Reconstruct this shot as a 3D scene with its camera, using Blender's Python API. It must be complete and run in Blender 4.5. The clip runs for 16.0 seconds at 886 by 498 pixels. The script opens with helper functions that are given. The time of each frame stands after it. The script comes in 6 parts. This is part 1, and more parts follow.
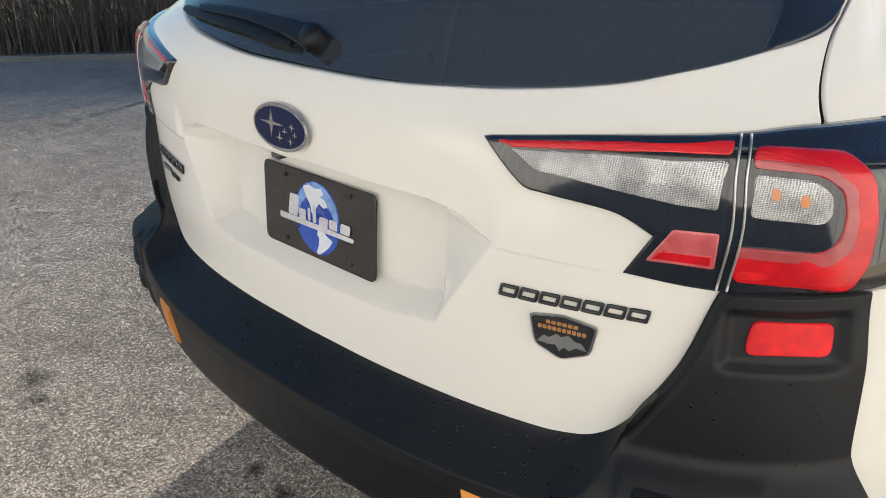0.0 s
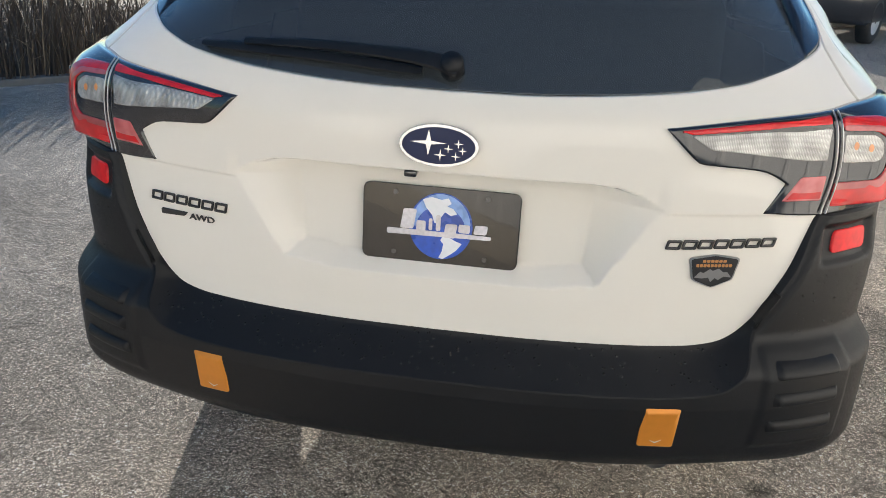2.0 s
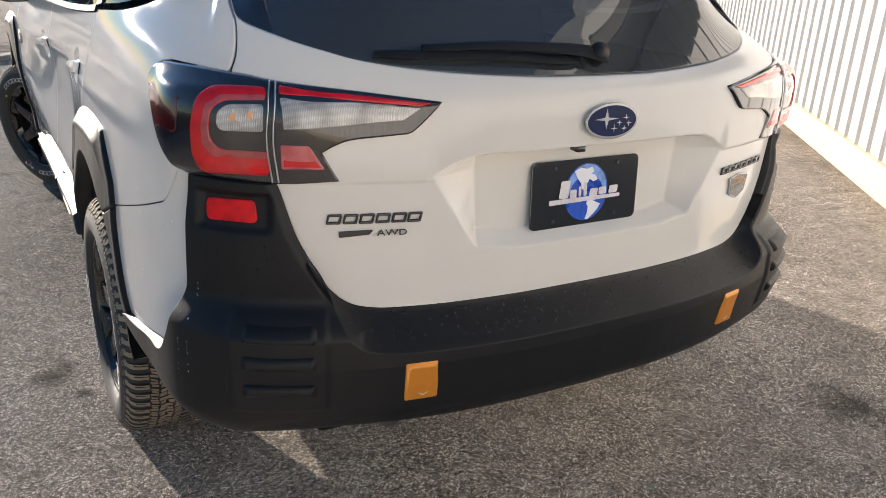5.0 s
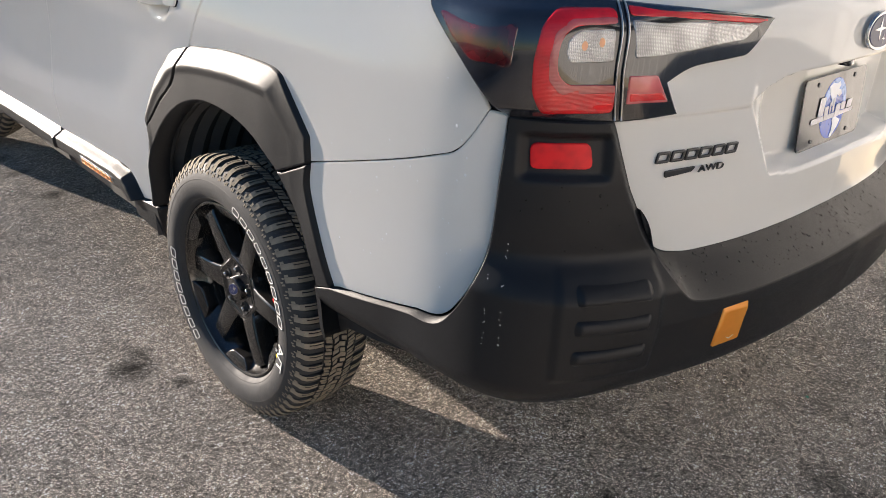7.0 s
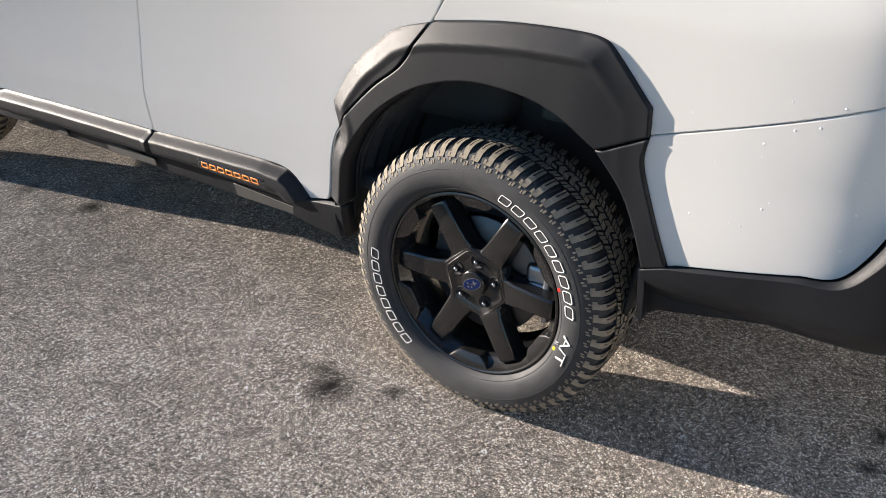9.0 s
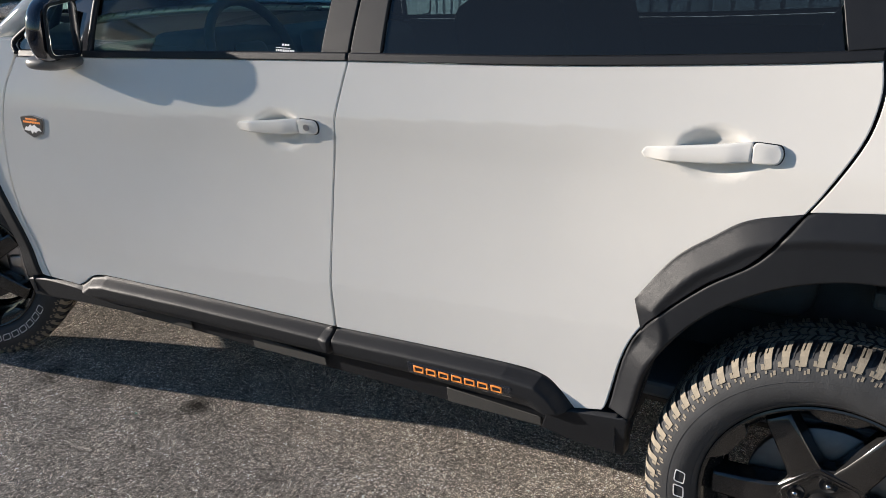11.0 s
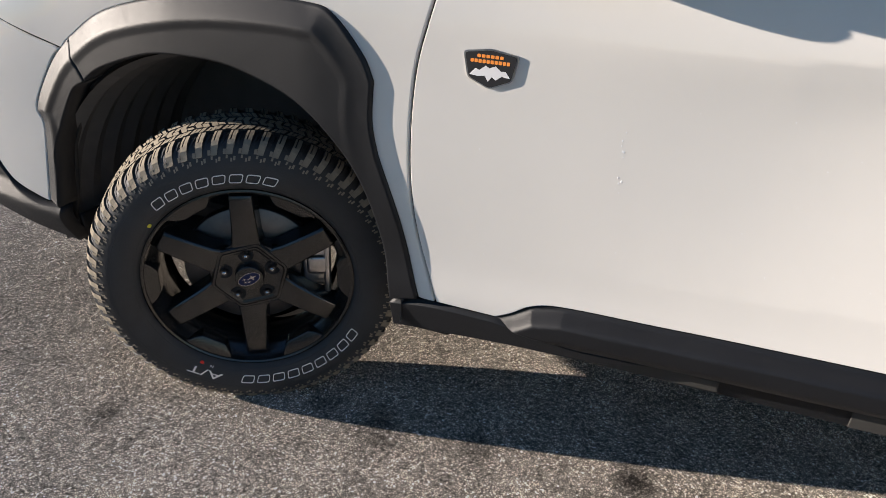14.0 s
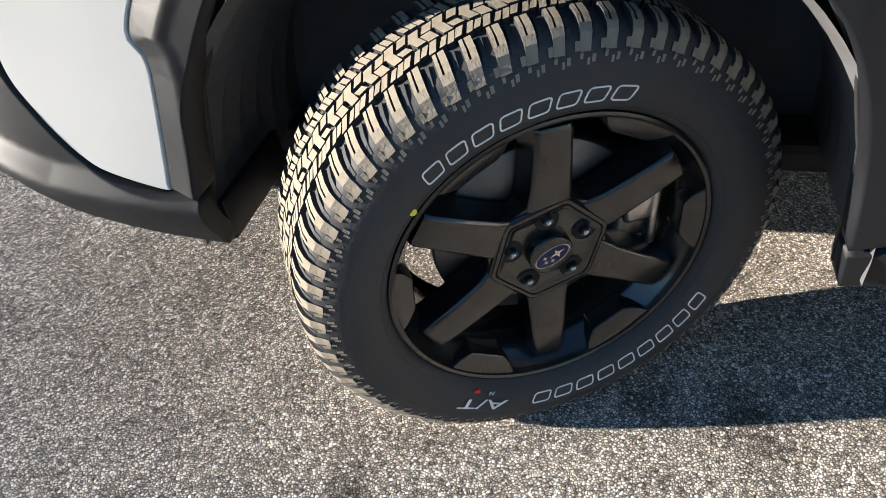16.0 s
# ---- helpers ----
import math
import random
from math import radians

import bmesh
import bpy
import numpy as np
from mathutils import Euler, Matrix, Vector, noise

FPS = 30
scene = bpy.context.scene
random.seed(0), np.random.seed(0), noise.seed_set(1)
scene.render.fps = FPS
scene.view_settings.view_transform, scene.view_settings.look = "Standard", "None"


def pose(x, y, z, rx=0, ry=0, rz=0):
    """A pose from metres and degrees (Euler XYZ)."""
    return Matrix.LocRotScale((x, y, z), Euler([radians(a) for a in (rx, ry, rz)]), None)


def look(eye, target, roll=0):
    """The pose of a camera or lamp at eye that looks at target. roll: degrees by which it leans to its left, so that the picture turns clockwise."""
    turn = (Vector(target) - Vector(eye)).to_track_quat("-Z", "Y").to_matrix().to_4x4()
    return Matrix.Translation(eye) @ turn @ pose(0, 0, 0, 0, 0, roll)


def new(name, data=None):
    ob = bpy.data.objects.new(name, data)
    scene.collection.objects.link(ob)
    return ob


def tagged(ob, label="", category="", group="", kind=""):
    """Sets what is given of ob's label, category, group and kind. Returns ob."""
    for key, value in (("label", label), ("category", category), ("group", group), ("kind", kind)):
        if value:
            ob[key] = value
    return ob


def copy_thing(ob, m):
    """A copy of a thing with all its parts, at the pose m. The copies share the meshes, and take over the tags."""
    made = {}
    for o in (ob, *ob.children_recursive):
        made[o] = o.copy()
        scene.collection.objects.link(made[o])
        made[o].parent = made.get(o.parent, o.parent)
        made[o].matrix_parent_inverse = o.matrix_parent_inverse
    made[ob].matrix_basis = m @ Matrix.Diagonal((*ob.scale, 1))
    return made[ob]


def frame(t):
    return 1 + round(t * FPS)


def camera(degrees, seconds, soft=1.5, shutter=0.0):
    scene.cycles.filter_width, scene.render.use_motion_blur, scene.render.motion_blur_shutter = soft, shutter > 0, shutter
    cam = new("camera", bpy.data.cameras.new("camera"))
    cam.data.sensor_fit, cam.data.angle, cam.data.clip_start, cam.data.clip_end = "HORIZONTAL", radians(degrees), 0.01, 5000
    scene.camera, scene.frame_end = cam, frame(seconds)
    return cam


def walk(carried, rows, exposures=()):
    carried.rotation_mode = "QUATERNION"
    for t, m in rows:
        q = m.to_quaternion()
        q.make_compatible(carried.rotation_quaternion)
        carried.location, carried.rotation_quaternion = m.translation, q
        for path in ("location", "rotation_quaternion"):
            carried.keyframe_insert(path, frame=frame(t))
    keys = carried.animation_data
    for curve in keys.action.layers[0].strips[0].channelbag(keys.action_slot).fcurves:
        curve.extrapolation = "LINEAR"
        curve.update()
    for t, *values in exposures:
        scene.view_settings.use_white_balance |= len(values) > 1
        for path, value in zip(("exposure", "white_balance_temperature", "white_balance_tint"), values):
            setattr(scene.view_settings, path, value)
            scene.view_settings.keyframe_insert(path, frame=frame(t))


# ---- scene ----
cam = camera(57.2, 16.0, soft=0.65)
PATH = [
    (0, (1.068, -1.835, 1.452), (-0.204, -0.52, 0.645), -0.8),
    (0.5, (0.888, -2.07, 1.459), (-0.14, -0.55, 0.664), 0.6),
    (1, (0.646, -2.161, 1.442), (-0.17, -0.513, 0.656), 1.2),
    (1.5, (0.445, -2.282, 1.465), (-0.098, -0.515, 0.7), 1.6),
    (2, (0.223, -2.493, 1.477), (-0.05, -0.657, 0.732), 2.6),
    (2.5, (0.034, -2.493, 1.444), (0.0, -0.632, 0.714), 2.2),
    (3, (-0.165, -2.449, 1.439), (0.052, -0.598, 0.711), 2.2),
    (3.5, (-0.446, -2.533, 1.445), (0.012, -0.721, 0.734), 2.8),
    (3.7, (-0.55, -2.561, 1.446), (-0.01, -0.764, 0.752), 3.1),
    (5.8, (-1.433, -2.133, 1.438), (-0.336, -0.644, 0.678), 2.2),
    (6, (-1.467, -2.044, 1.424), (-0.351, -0.577, 0.648), 2.0),
    (6.5, (-1.566, -1.848, 1.406), (-0.391, -0.455, 0.583), 1.9),
    (7, (-1.8, -1.72, 1.371), (-0.544, -0.417, 0.52), 2.7),
    (7.5, (-1.99, -1.582, 1.331), (-0.705, -0.357, 0.409), 2.6),
    (8, (-2.066, -1.335, 1.277), (-0.8, -0.175, 0.252), 1.3),
    (8.5, (-2.142, -1.14, 1.288), (-0.813, -0.056, 0.258), 0.3),
    (9, (-2.324, -0.898, 1.337), (-0.868, 0.105, 0.401), 0.5),
    (9.5, (-2.393, -0.693, 1.361), (-0.865, 0.288, 0.523), 1.1),
    (10, (-2.4, -0.433, 1.382), (-0.821, 0.536, 0.629), 1.0),
    (10.2, (-2.419, -0.345, 1.404), (-0.813, 0.605, 0.683), 0.5),
    (12.3, (-2.469, 0.808, 1.361), (-0.745, 1.57, 0.692), 1.4),
    (12.5, (-2.48, 0.925, 1.366), (-0.745, 1.65, 0.683), 1.5),
    (13, (-2.398, 1.196, 1.335), (-0.664, 1.876, 0.607), 2.3),
    (13.5, (-2.259, 1.463, 1.326), (-0.553, 2.126, 0.519), 3.0),
    (14, (-2.242, 1.756, 1.239), (-0.557, 2.395, 0.372), 2.9),
    (14.5, (-2.194, 1.992, 1.165), (-0.554, 2.652, 0.23), 0.3),
    (15, (-2.038, 2.218, 1.1), (-0.47, 2.9, 0.062), -2.5),
    (15.5, (-1.911, 2.452, 1.069), (-0.353, 3.038, -0.041), -4.6),
    (16, (-1.762, 2.668, 1.044), (-0.214, 3.079, -0.154), -5.6),
]
EXPOSURES = [(0, 1.42, 6380, 7), (1.5, 1.52, 6380, 7), (3.7, 1.40, 6640, 10), (6, 1.44, 6800, 13), (7, 1.54, 6800, 13), (8.5, 1.62, 6660, 12), (9.2, 1.48, 6560, 12), (10, 1.10, 6440, 11), (12.5, 1.02, 6640, 12), (13.5, 1.06, 6700, 13), (14.5, 1.30, 6640, 13), (15.3, 1.52, 6480, 10), (16, 1.72, 6440, 9)]
walk(cam, [(t, look(eye, target, roll)) for t, eye, target, roll in PATH], EXPOSURES)

# ---- world and sun ----
SUN_UP, SUN_LEFT = 13.0, 16.0
world = bpy.data.worlds.new("world")
scene.world = world
world.use_nodes = True
_wn = world.node_tree.nodes
_sky = _wn.new("ShaderNodeTexSky")
_sky.sky_type, _sky.sun_disc = "NISHITA", False
_sky.sun_elevation, _sky.sun_rotation = radians(SUN_UP), radians(-SUN_LEFT)
_sky.air_density, _sky.dust_density, _sky.ozone_density = 1.2, 0.05, 5.0
world.node_tree.links.new(_sky.outputs[0], _wn["Background"].inputs[0])
_wn["Background"].inputs[1].default_value = 0.068
_sun = bpy.data.lights.new("sun", "SUN")
_sun.energy, _sun.angle, _sun.color = 5.0, radians(0.55), (1.0, 0.905, 0.80)
_a, _e = radians(SUN_LEFT), radians(SUN_UP)
sun = new("sun", _sun)
sun.matrix_world = look((-30 * math.sin(_a) * math.cos(_e), 30 * math.cos(_a) * math.cos(_e), 30 * math.sin(_e)), (0, 0, 0))

# ---- materials ----
def material(name, colour, rough=0.5, metal=0.0, coat=0.0, spec=0.5, vary=0.0, scale=30.0, bump=0.0, bump_scale=200.0, fine=0.0, stretch=(1, 1, 1), coat_rough=0.03):
    """A Principled material whose colour and roughness vary at two scales, with fine relief."""
    m = bpy.data.materials.new(name)
    m.use_nodes = True
    nt = m.node_tree
    b = nt.nodes["Principled BSDF"]
    b.inputs["Base Color"].default_value = (*colour, 1)
    b.inputs["Roughness"].default_value = rough
    b.inputs["Metallic"].default_value = metal
    b.inputs["Coat Weight"].default_value = coat
    b.inputs["Coat Roughness"].default_value = coat_rough
    b.inputs["Specular IOR Level"].default_value = spec
    co = nt.nodes.new("ShaderNodeTexCoord")
    mp = nt.nodes.new("ShaderNodeMapping")
    mp.inputs["Scale"].default_value = stretch
    nt.links.new(co.outputs["Object"], mp.inputs[0])
    if vary:
        n1 = nt.nodes.new("ShaderNodeTexNoise")
        n1.inputs["Scale"].default_value, n1.inputs["Detail"].default_value = scale, 6
        n2 = nt.nodes.new("ShaderNodeTexNoise")
        n2.inputs["Scale"].default_value, n2.inputs["Detail"].default_value = scale / 9, 3
        mix = nt.nodes.new("ShaderNodeMath")
        mix.operation = "ADD"
        nt.links.new(mp.outputs[0], n1.inputs[0])
        nt.links.new(mp.outputs[0], n2.inputs[0])
        nt.links.new(n1.outputs[0], mix.inputs[0])
        nt.links.new(n2.outputs[0], mix.inputs[1])
        ramp = nt.nodes.new("ShaderNodeMapRange")
        ramp.inputs[1].default_value, ramp.inputs[2].default_value = 0.6, 1.4
        ramp.inputs[3].default_value, ramp.inputs[4].default_value = 1 - vary, 1 + vary
        nt.links.new(mix.outputs[0], ramp.inputs[0])
        mul = nt.nodes.new("ShaderNodeVectorMath")
        mul.operation = "SCALE"
        mul.inputs[0].default_value = colour
        nt.links.new(ramp.outputs[0], mul.inputs["Scale"])
        nt.links.new(mul.outputs[0], b.inputs["Base Color"])
        rr = nt.nodes.new("ShaderNodeMath")
        rr.operation = "MULTIPLY"
        rr.inputs[1].default_value = rough
        nt.links.new(ramp.outputs[0], rr.inputs[0])
        nt.links.new(rr.outputs[0], b.inputs["Roughness"])
    if bump:
        n3 = nt.nodes.new("ShaderNodeTexNoise")
        n3.inputs["Scale"].default_value, n3.inputs["Detail"].default_value = bump_scale, 3
        nt.links.new(mp.outputs[0], n3.inputs[0])
        bp = nt.nodes.new("ShaderNodeBump")
        bp.inputs["Strength"].default_value, bp.inputs["Distance"].default_value = 1.0, bump
        nt.links.new(n3.outputs[0], bp.inputs["Height"])
        nt.links.new(bp.outputs[0], b.inputs["Normal"])
    return m


PAINT = material("pearl_white_paint", (0.765, 0.745, 0.705), 0.5, spec=0.0, coat=1.0, vary=0.012, scale=14, coat_rough=0.06)
PLASTIC = material("black_cladding_plastic", (0.0085, 0.0096, 0.0120), 0.50, spec=0.29, vary=0.10, scale=60, bump=0.00025, bump_scale=1400)
GLOSSBLACK = material("gloss_black", (0.012, 0.014, 0.020), 0.12, coat=0.8)
# dusty grey, raised further to stand in for lens haze in the arches
LINER = material("hazed_dusty_arch_liner", (0.085, 0.085, 0.088), 0.85, spec=0.3, vary=0.25, scale=20)
DARK = material("shadow_black_steel", (0.012, 0.012, 0.013), 0.8, vary=0.2)
CHROME = material("chrome", (0.46, 0.47, 0.49), 0.22, metal=1.0)
STEEL = material("brushed_steel", (0.45, 0.45, 0.46), 0.32, metal=1.0, vary=0.15, scale=120)
BLUE = material("blue_enamel", (0.004, 0.012, 0.060), 0.3, spec=0.25)
NUT = material("dark_steel_nut", (0.10, 0.10, 0.105), 0.3, metal=1.0)
ORANGE = material("anodised_copper_orange", (0.62, 0.235, 0.030), 0.38, metal=0.25, vary=0.06, scale=80)
STONEGREY = material("dull_grey_print", (0.17, 0.17, 0.175), 0.45)
BRONZE = material("bronze_print", (0.42, 0.20, 0.07), 0.45)
FOOTGREY = material("satin_grey_plastic", (0.10, 0.10, 0.10), 0.4, vary=0.1)
ORANGETEXT = material("orange_paint", (0.80, 0.27, 0.05), 0.4)
RUBBER = material("tyre_rubber", (0.037, 0.038, 0.040), 0.64, spec=0.38, vary=0.34, scale=26, bump=0.0006, bump_scale=260)
# dust, with the sun on the lug tops put into the tan
TREAD = material("sunlit_dusty_tread", (0.235, 0.205, 0.160), 0.9, spec=0.2, vary=0.3, scale=60, bump=0.0008, bump_scale=300)
DISC = material("dull_brake_steel", (0.16, 0.16, 0.165), 0.45, metal=1.0, vary=0.2, scale=60)
FLANGE = material("dusty_dark_flange", (0.034, 0.033, 0.031), 0.8, vary=0.2)
SATIN = material("satin_black_alloy", (0.012, 0.0117, 0.0115), 0.22, spec=0.75, vary=0.05, scale=70)
WHITETEXT = material("white_rubber_outline", (0.84, 0.83, 0.81), 0.6, vary=0.05)
BADGEBLACK = material("badge_black", (0.02, 0.02, 0.022), 0.35, coat=0.3)
BADGEGREY = material("badge_light_grey", (0.62, 0.63, 0.65), 0.4)
REDDOT = material("red_tyre_dot", (0.75, 0.03, 0.02), 0.5)
YELLOWDOT = material("yellow_tyre_dot", (0.80, 0.66, 0.05), 0.5)
TRIM = material("interior_charcoal", (0.11, 0.115, 0.12), 0.6, vary=0.15, scale=40)
SEATCLOTH = material("seat_charcoal", (0.09, 0.09, 0.093), 0.8, vary=0.15, scale=90, bump=0.0006, bump_scale=500)
PLATEBLACK = material("black_acrylic_plate", (0.014, 0.014, 0.016), 0.22, coat=0.4)
GLOBEBLUE = material("globe_blue", (0.010, 0.07, 0.44), 0.3, coat=0.3, vary=0.5, scale=60)
GLOBEPALE = material("globe_pale_blue", (0.20, 0.36, 0.74), 0.3, coat=0.3, vary=0.3, scale=60)
GLOBEWHITE = material("globe_white", (0.75, 0.78, 0.84), 0.35, vary=0.06, scale=120)
SILVERINK = material("silver_script", (0.62, 0.60, 0.64), 0.35, vary=0.25, scale=150)
CONCRETE = material("concrete_base", (0.50, 0.42, 0.29), 0.85, vary=0.12, scale=12, bump=0.002, bump_scale=90)
PAINT.node_tree.nodes["Principled BSDF"].inputs["Coat IOR"].default_value = 1.42
PAINT.node_tree.nodes["Principled BSDF"].inputs["Diffuse Roughness"].default_value = 1.0
WALLWHITE = material("white_metal_siding", (0.66, 0.65, 0.63), 0.45, vary=0.03, scale=5)
# the shade under the eave is put into this dark grey
SOFFIT = material("shade_darkened_soffit", (0.16, 0.17, 0.18), 0.6, vary=0.1, scale=6)
ROOFGREY = material("grey_metal_roof", (0.22, 0.24, 0.26), 0.5, vary=0.08, scale=4)
GREENPAINT = material("dark_green_car_paint", (0.02, 0.045, 0.03), 0.3, coat=1.0)
GREYPAINT = material("dark_grey_car_paint", (0.05, 0.05, 0.055), 0.3, coat=1.0)


def lens_material(name, colour, deep, ribs=0.0, ribs_scale=260.0, metal=0.0, rough=0.12, axis="Z", coat=0.7, grid=0.0):
    """A moulded lamp lens: a glossy coat over coloured optics with fine ribs."""
    m = material(name, colour, rough, metal=metal, coat=coat)
    nt = m.node_tree
    b = nt.nodes["Principled BSDF"]
    co = nt.nodes.new("ShaderNodeTexCoord")
    w = nt.nodes.new("ShaderNodeTexWave")
    w.bands_direction = axis
    w.inputs["Scale"].default_value = ribs_scale
    w.inputs["Distortion"].default_value = 0.0
    nt.links.new(co.outputs["Object"], w.inputs[0])
    if ribs:
        bp = nt.nodes.new("ShaderNodeBump")
        bp.inputs["Distance"].default_value = ribs
        height = w.outputs["Fac"]
        if grid:
            w2 = nt.nodes.new("ShaderNodeTexWave")
            w2.bands_direction = "X"
            w2.inputs["Scale"].default_value, w2.inputs["Distortion"].default_value = grid, 0.0
            nt.links.new(co.outputs["Object"], w2.inputs[0])
            mm = nt.nodes.new("ShaderNodeMath")
            mm.operation = "MULTIPLY"
            nt.links.new(w.outputs["Fac"], mm.inputs[0])
            nt.links.new(w2.outputs["Fac"], mm.inputs[1])
            height = mm.outputs[0]
        nt.links.new(height, bp.inputs["Height"])
        nt.links.new(bp.outputs[0], b.inputs["Normal"])
    n = nt.nodes.new("ShaderNodeTexNoise")
    n.inputs["Scale"].default_value = 28
    nt.links.new(co.outputs["Object"], n.inputs[0])
    r = nt.nodes.new("ShaderNodeValToRGB")
    r.color_ramp.elements[0].position, r.color_ramp.elements[0].color = 0.38, (*deep, 1)
    r.color_ramp.elements[1].position, r.color_ramp.elements[1].color = 0.62, (*colour, 1)
    nt.links.new(n.outputs[0], r.inputs[0])
    nt.links.new(r.outputs[0], b.inputs["Base Color"])
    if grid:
        # the colour is darker in the hollows between the moulded prisms
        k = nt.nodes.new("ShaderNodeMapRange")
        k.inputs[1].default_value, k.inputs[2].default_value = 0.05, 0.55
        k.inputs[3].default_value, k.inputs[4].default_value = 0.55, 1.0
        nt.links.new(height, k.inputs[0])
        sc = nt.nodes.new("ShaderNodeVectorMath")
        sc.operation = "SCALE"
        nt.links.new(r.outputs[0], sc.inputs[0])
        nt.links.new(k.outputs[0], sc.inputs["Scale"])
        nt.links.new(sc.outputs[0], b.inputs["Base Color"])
    return m


REDLENS = lens_material("red_lens", (0.62, 0.007, 0.013), (0.46, 0.005, 0.010), 0.00012, 150, coat=0.35)
REDBRIGHT = lens_material("red_reflector", (0.72, 0.012, 0.018), (0.50, 0.008, 0.014), 0.0, rough=0.35, coat=0.0)
REDBRIGHT.node_tree.nodes["Principled BSDF"].inputs["Specular IOR Level"].default_value = 0.25
PINKLENS = lens_material("smoky_pink_lens", (0.56, 0.13, 0.135), (0.44, 0.075, 0.085), 0.0, rough=0.15)
REDDARK = lens_material("smoked_red_lens", (0.075, 0.004, 0.008), (0.035, 0.003, 0.006), 0.0, rough=0.1)
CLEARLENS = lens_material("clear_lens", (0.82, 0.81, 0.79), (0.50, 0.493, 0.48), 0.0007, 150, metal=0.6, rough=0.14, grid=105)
AMBERLENS = lens_material("amber_bulb", (0.62, 0.25, 0.08), (0.50, 0.20, 0.08), 0.0, rough=0.25)
GUIDE = lens_material("pale_light_guide", (0.42, 0.070, 0.076), (0.32, 0.045, 0.050), 0.0001, 150, rough=0.2)


def glass_material(name, tint, rough=0.0, dust_glare=0.0, index=1.5):
    """Thin tinted glass: it lets a share of light straight through and mirrors by its angle."""
    m = bpy.data.materials.new(name)
    m.use_nodes = True
    nt = m.node_tree
    nt.nodes.clear()
    out = nt.nodes.new("ShaderNodeOutputMaterial")
    tr = nt.nodes.new("ShaderNodeBsdfTransparent")
    tr.inputs[0].default_value = (*tint, 1)
    gl = nt.nodes.new("ShaderNodeBsdfGlossy")
    gl.inputs["Roughness"].default_value = rough
    fr = nt.nodes.new("ShaderNodeFresnel")
    fr.inputs[0].default_value = index
    # a bluish diffuse film: dust, with sky glare and lens veil painted in
    if dust_glare:
        df = nt.nodes.new("ShaderNodeBsdfDiffuse")
        df.inputs[0].default_value = (0.40, 0.47, 0.54, 1)
        md = nt.nodes.new("ShaderNodeMixShader")
        md.inputs[0].default_value = dust_glare
        nt.links.new(tr.outputs[0], md.inputs[1])
        nt.links.new(df.outputs[0], md.inputs[2])
        tr = md
    mx = nt.nodes.new("ShaderNodeMixShader")
    nt.links.new(fr.outputs[0], mx.inputs[0])
    nt.links.new(tr.outputs[0], mx.inputs[1])
    nt.links.new(gl.outputs[0], mx.inputs[2])
    nt.links.new(mx.outputs[0], out.inputs[0])
    return m


PRIVACY = glass_material("privacy_glass", (0.07, 0.10, 0.12), dust_glare=0.018)
REARGLASS = glass_material("hazy_rear_glass", (0.07, 0.09, 0.11), dust_glare=0.09, index=1.75)
WINDOW = glass_material("side_window_glass", (0.58, 0.74, 0.72), index=1.5)
MIRROR = material("mirror_glass", (0.9, 0.9, 0.9), 0.01, metal=1.0)


DARK_SPOTS = ((-0.752, 1.84, 0.06, 0.12), (-1.06, 0.332, 0.075, 0.08), (-1.02, 0.40, 0.05, 0.35), (-1.95, 1.55, 0.05, 0.55), (1.35, -1.0, 0.16, 0.35), (-1.06, 3.05, 0.05, 0.5), (0.05, -1.25, 0.09, 0.55),
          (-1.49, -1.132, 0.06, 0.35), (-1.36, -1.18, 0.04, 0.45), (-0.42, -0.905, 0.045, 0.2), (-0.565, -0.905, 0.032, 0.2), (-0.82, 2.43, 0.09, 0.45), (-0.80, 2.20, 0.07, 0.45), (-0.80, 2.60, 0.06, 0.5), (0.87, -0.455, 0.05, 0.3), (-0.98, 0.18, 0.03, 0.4))


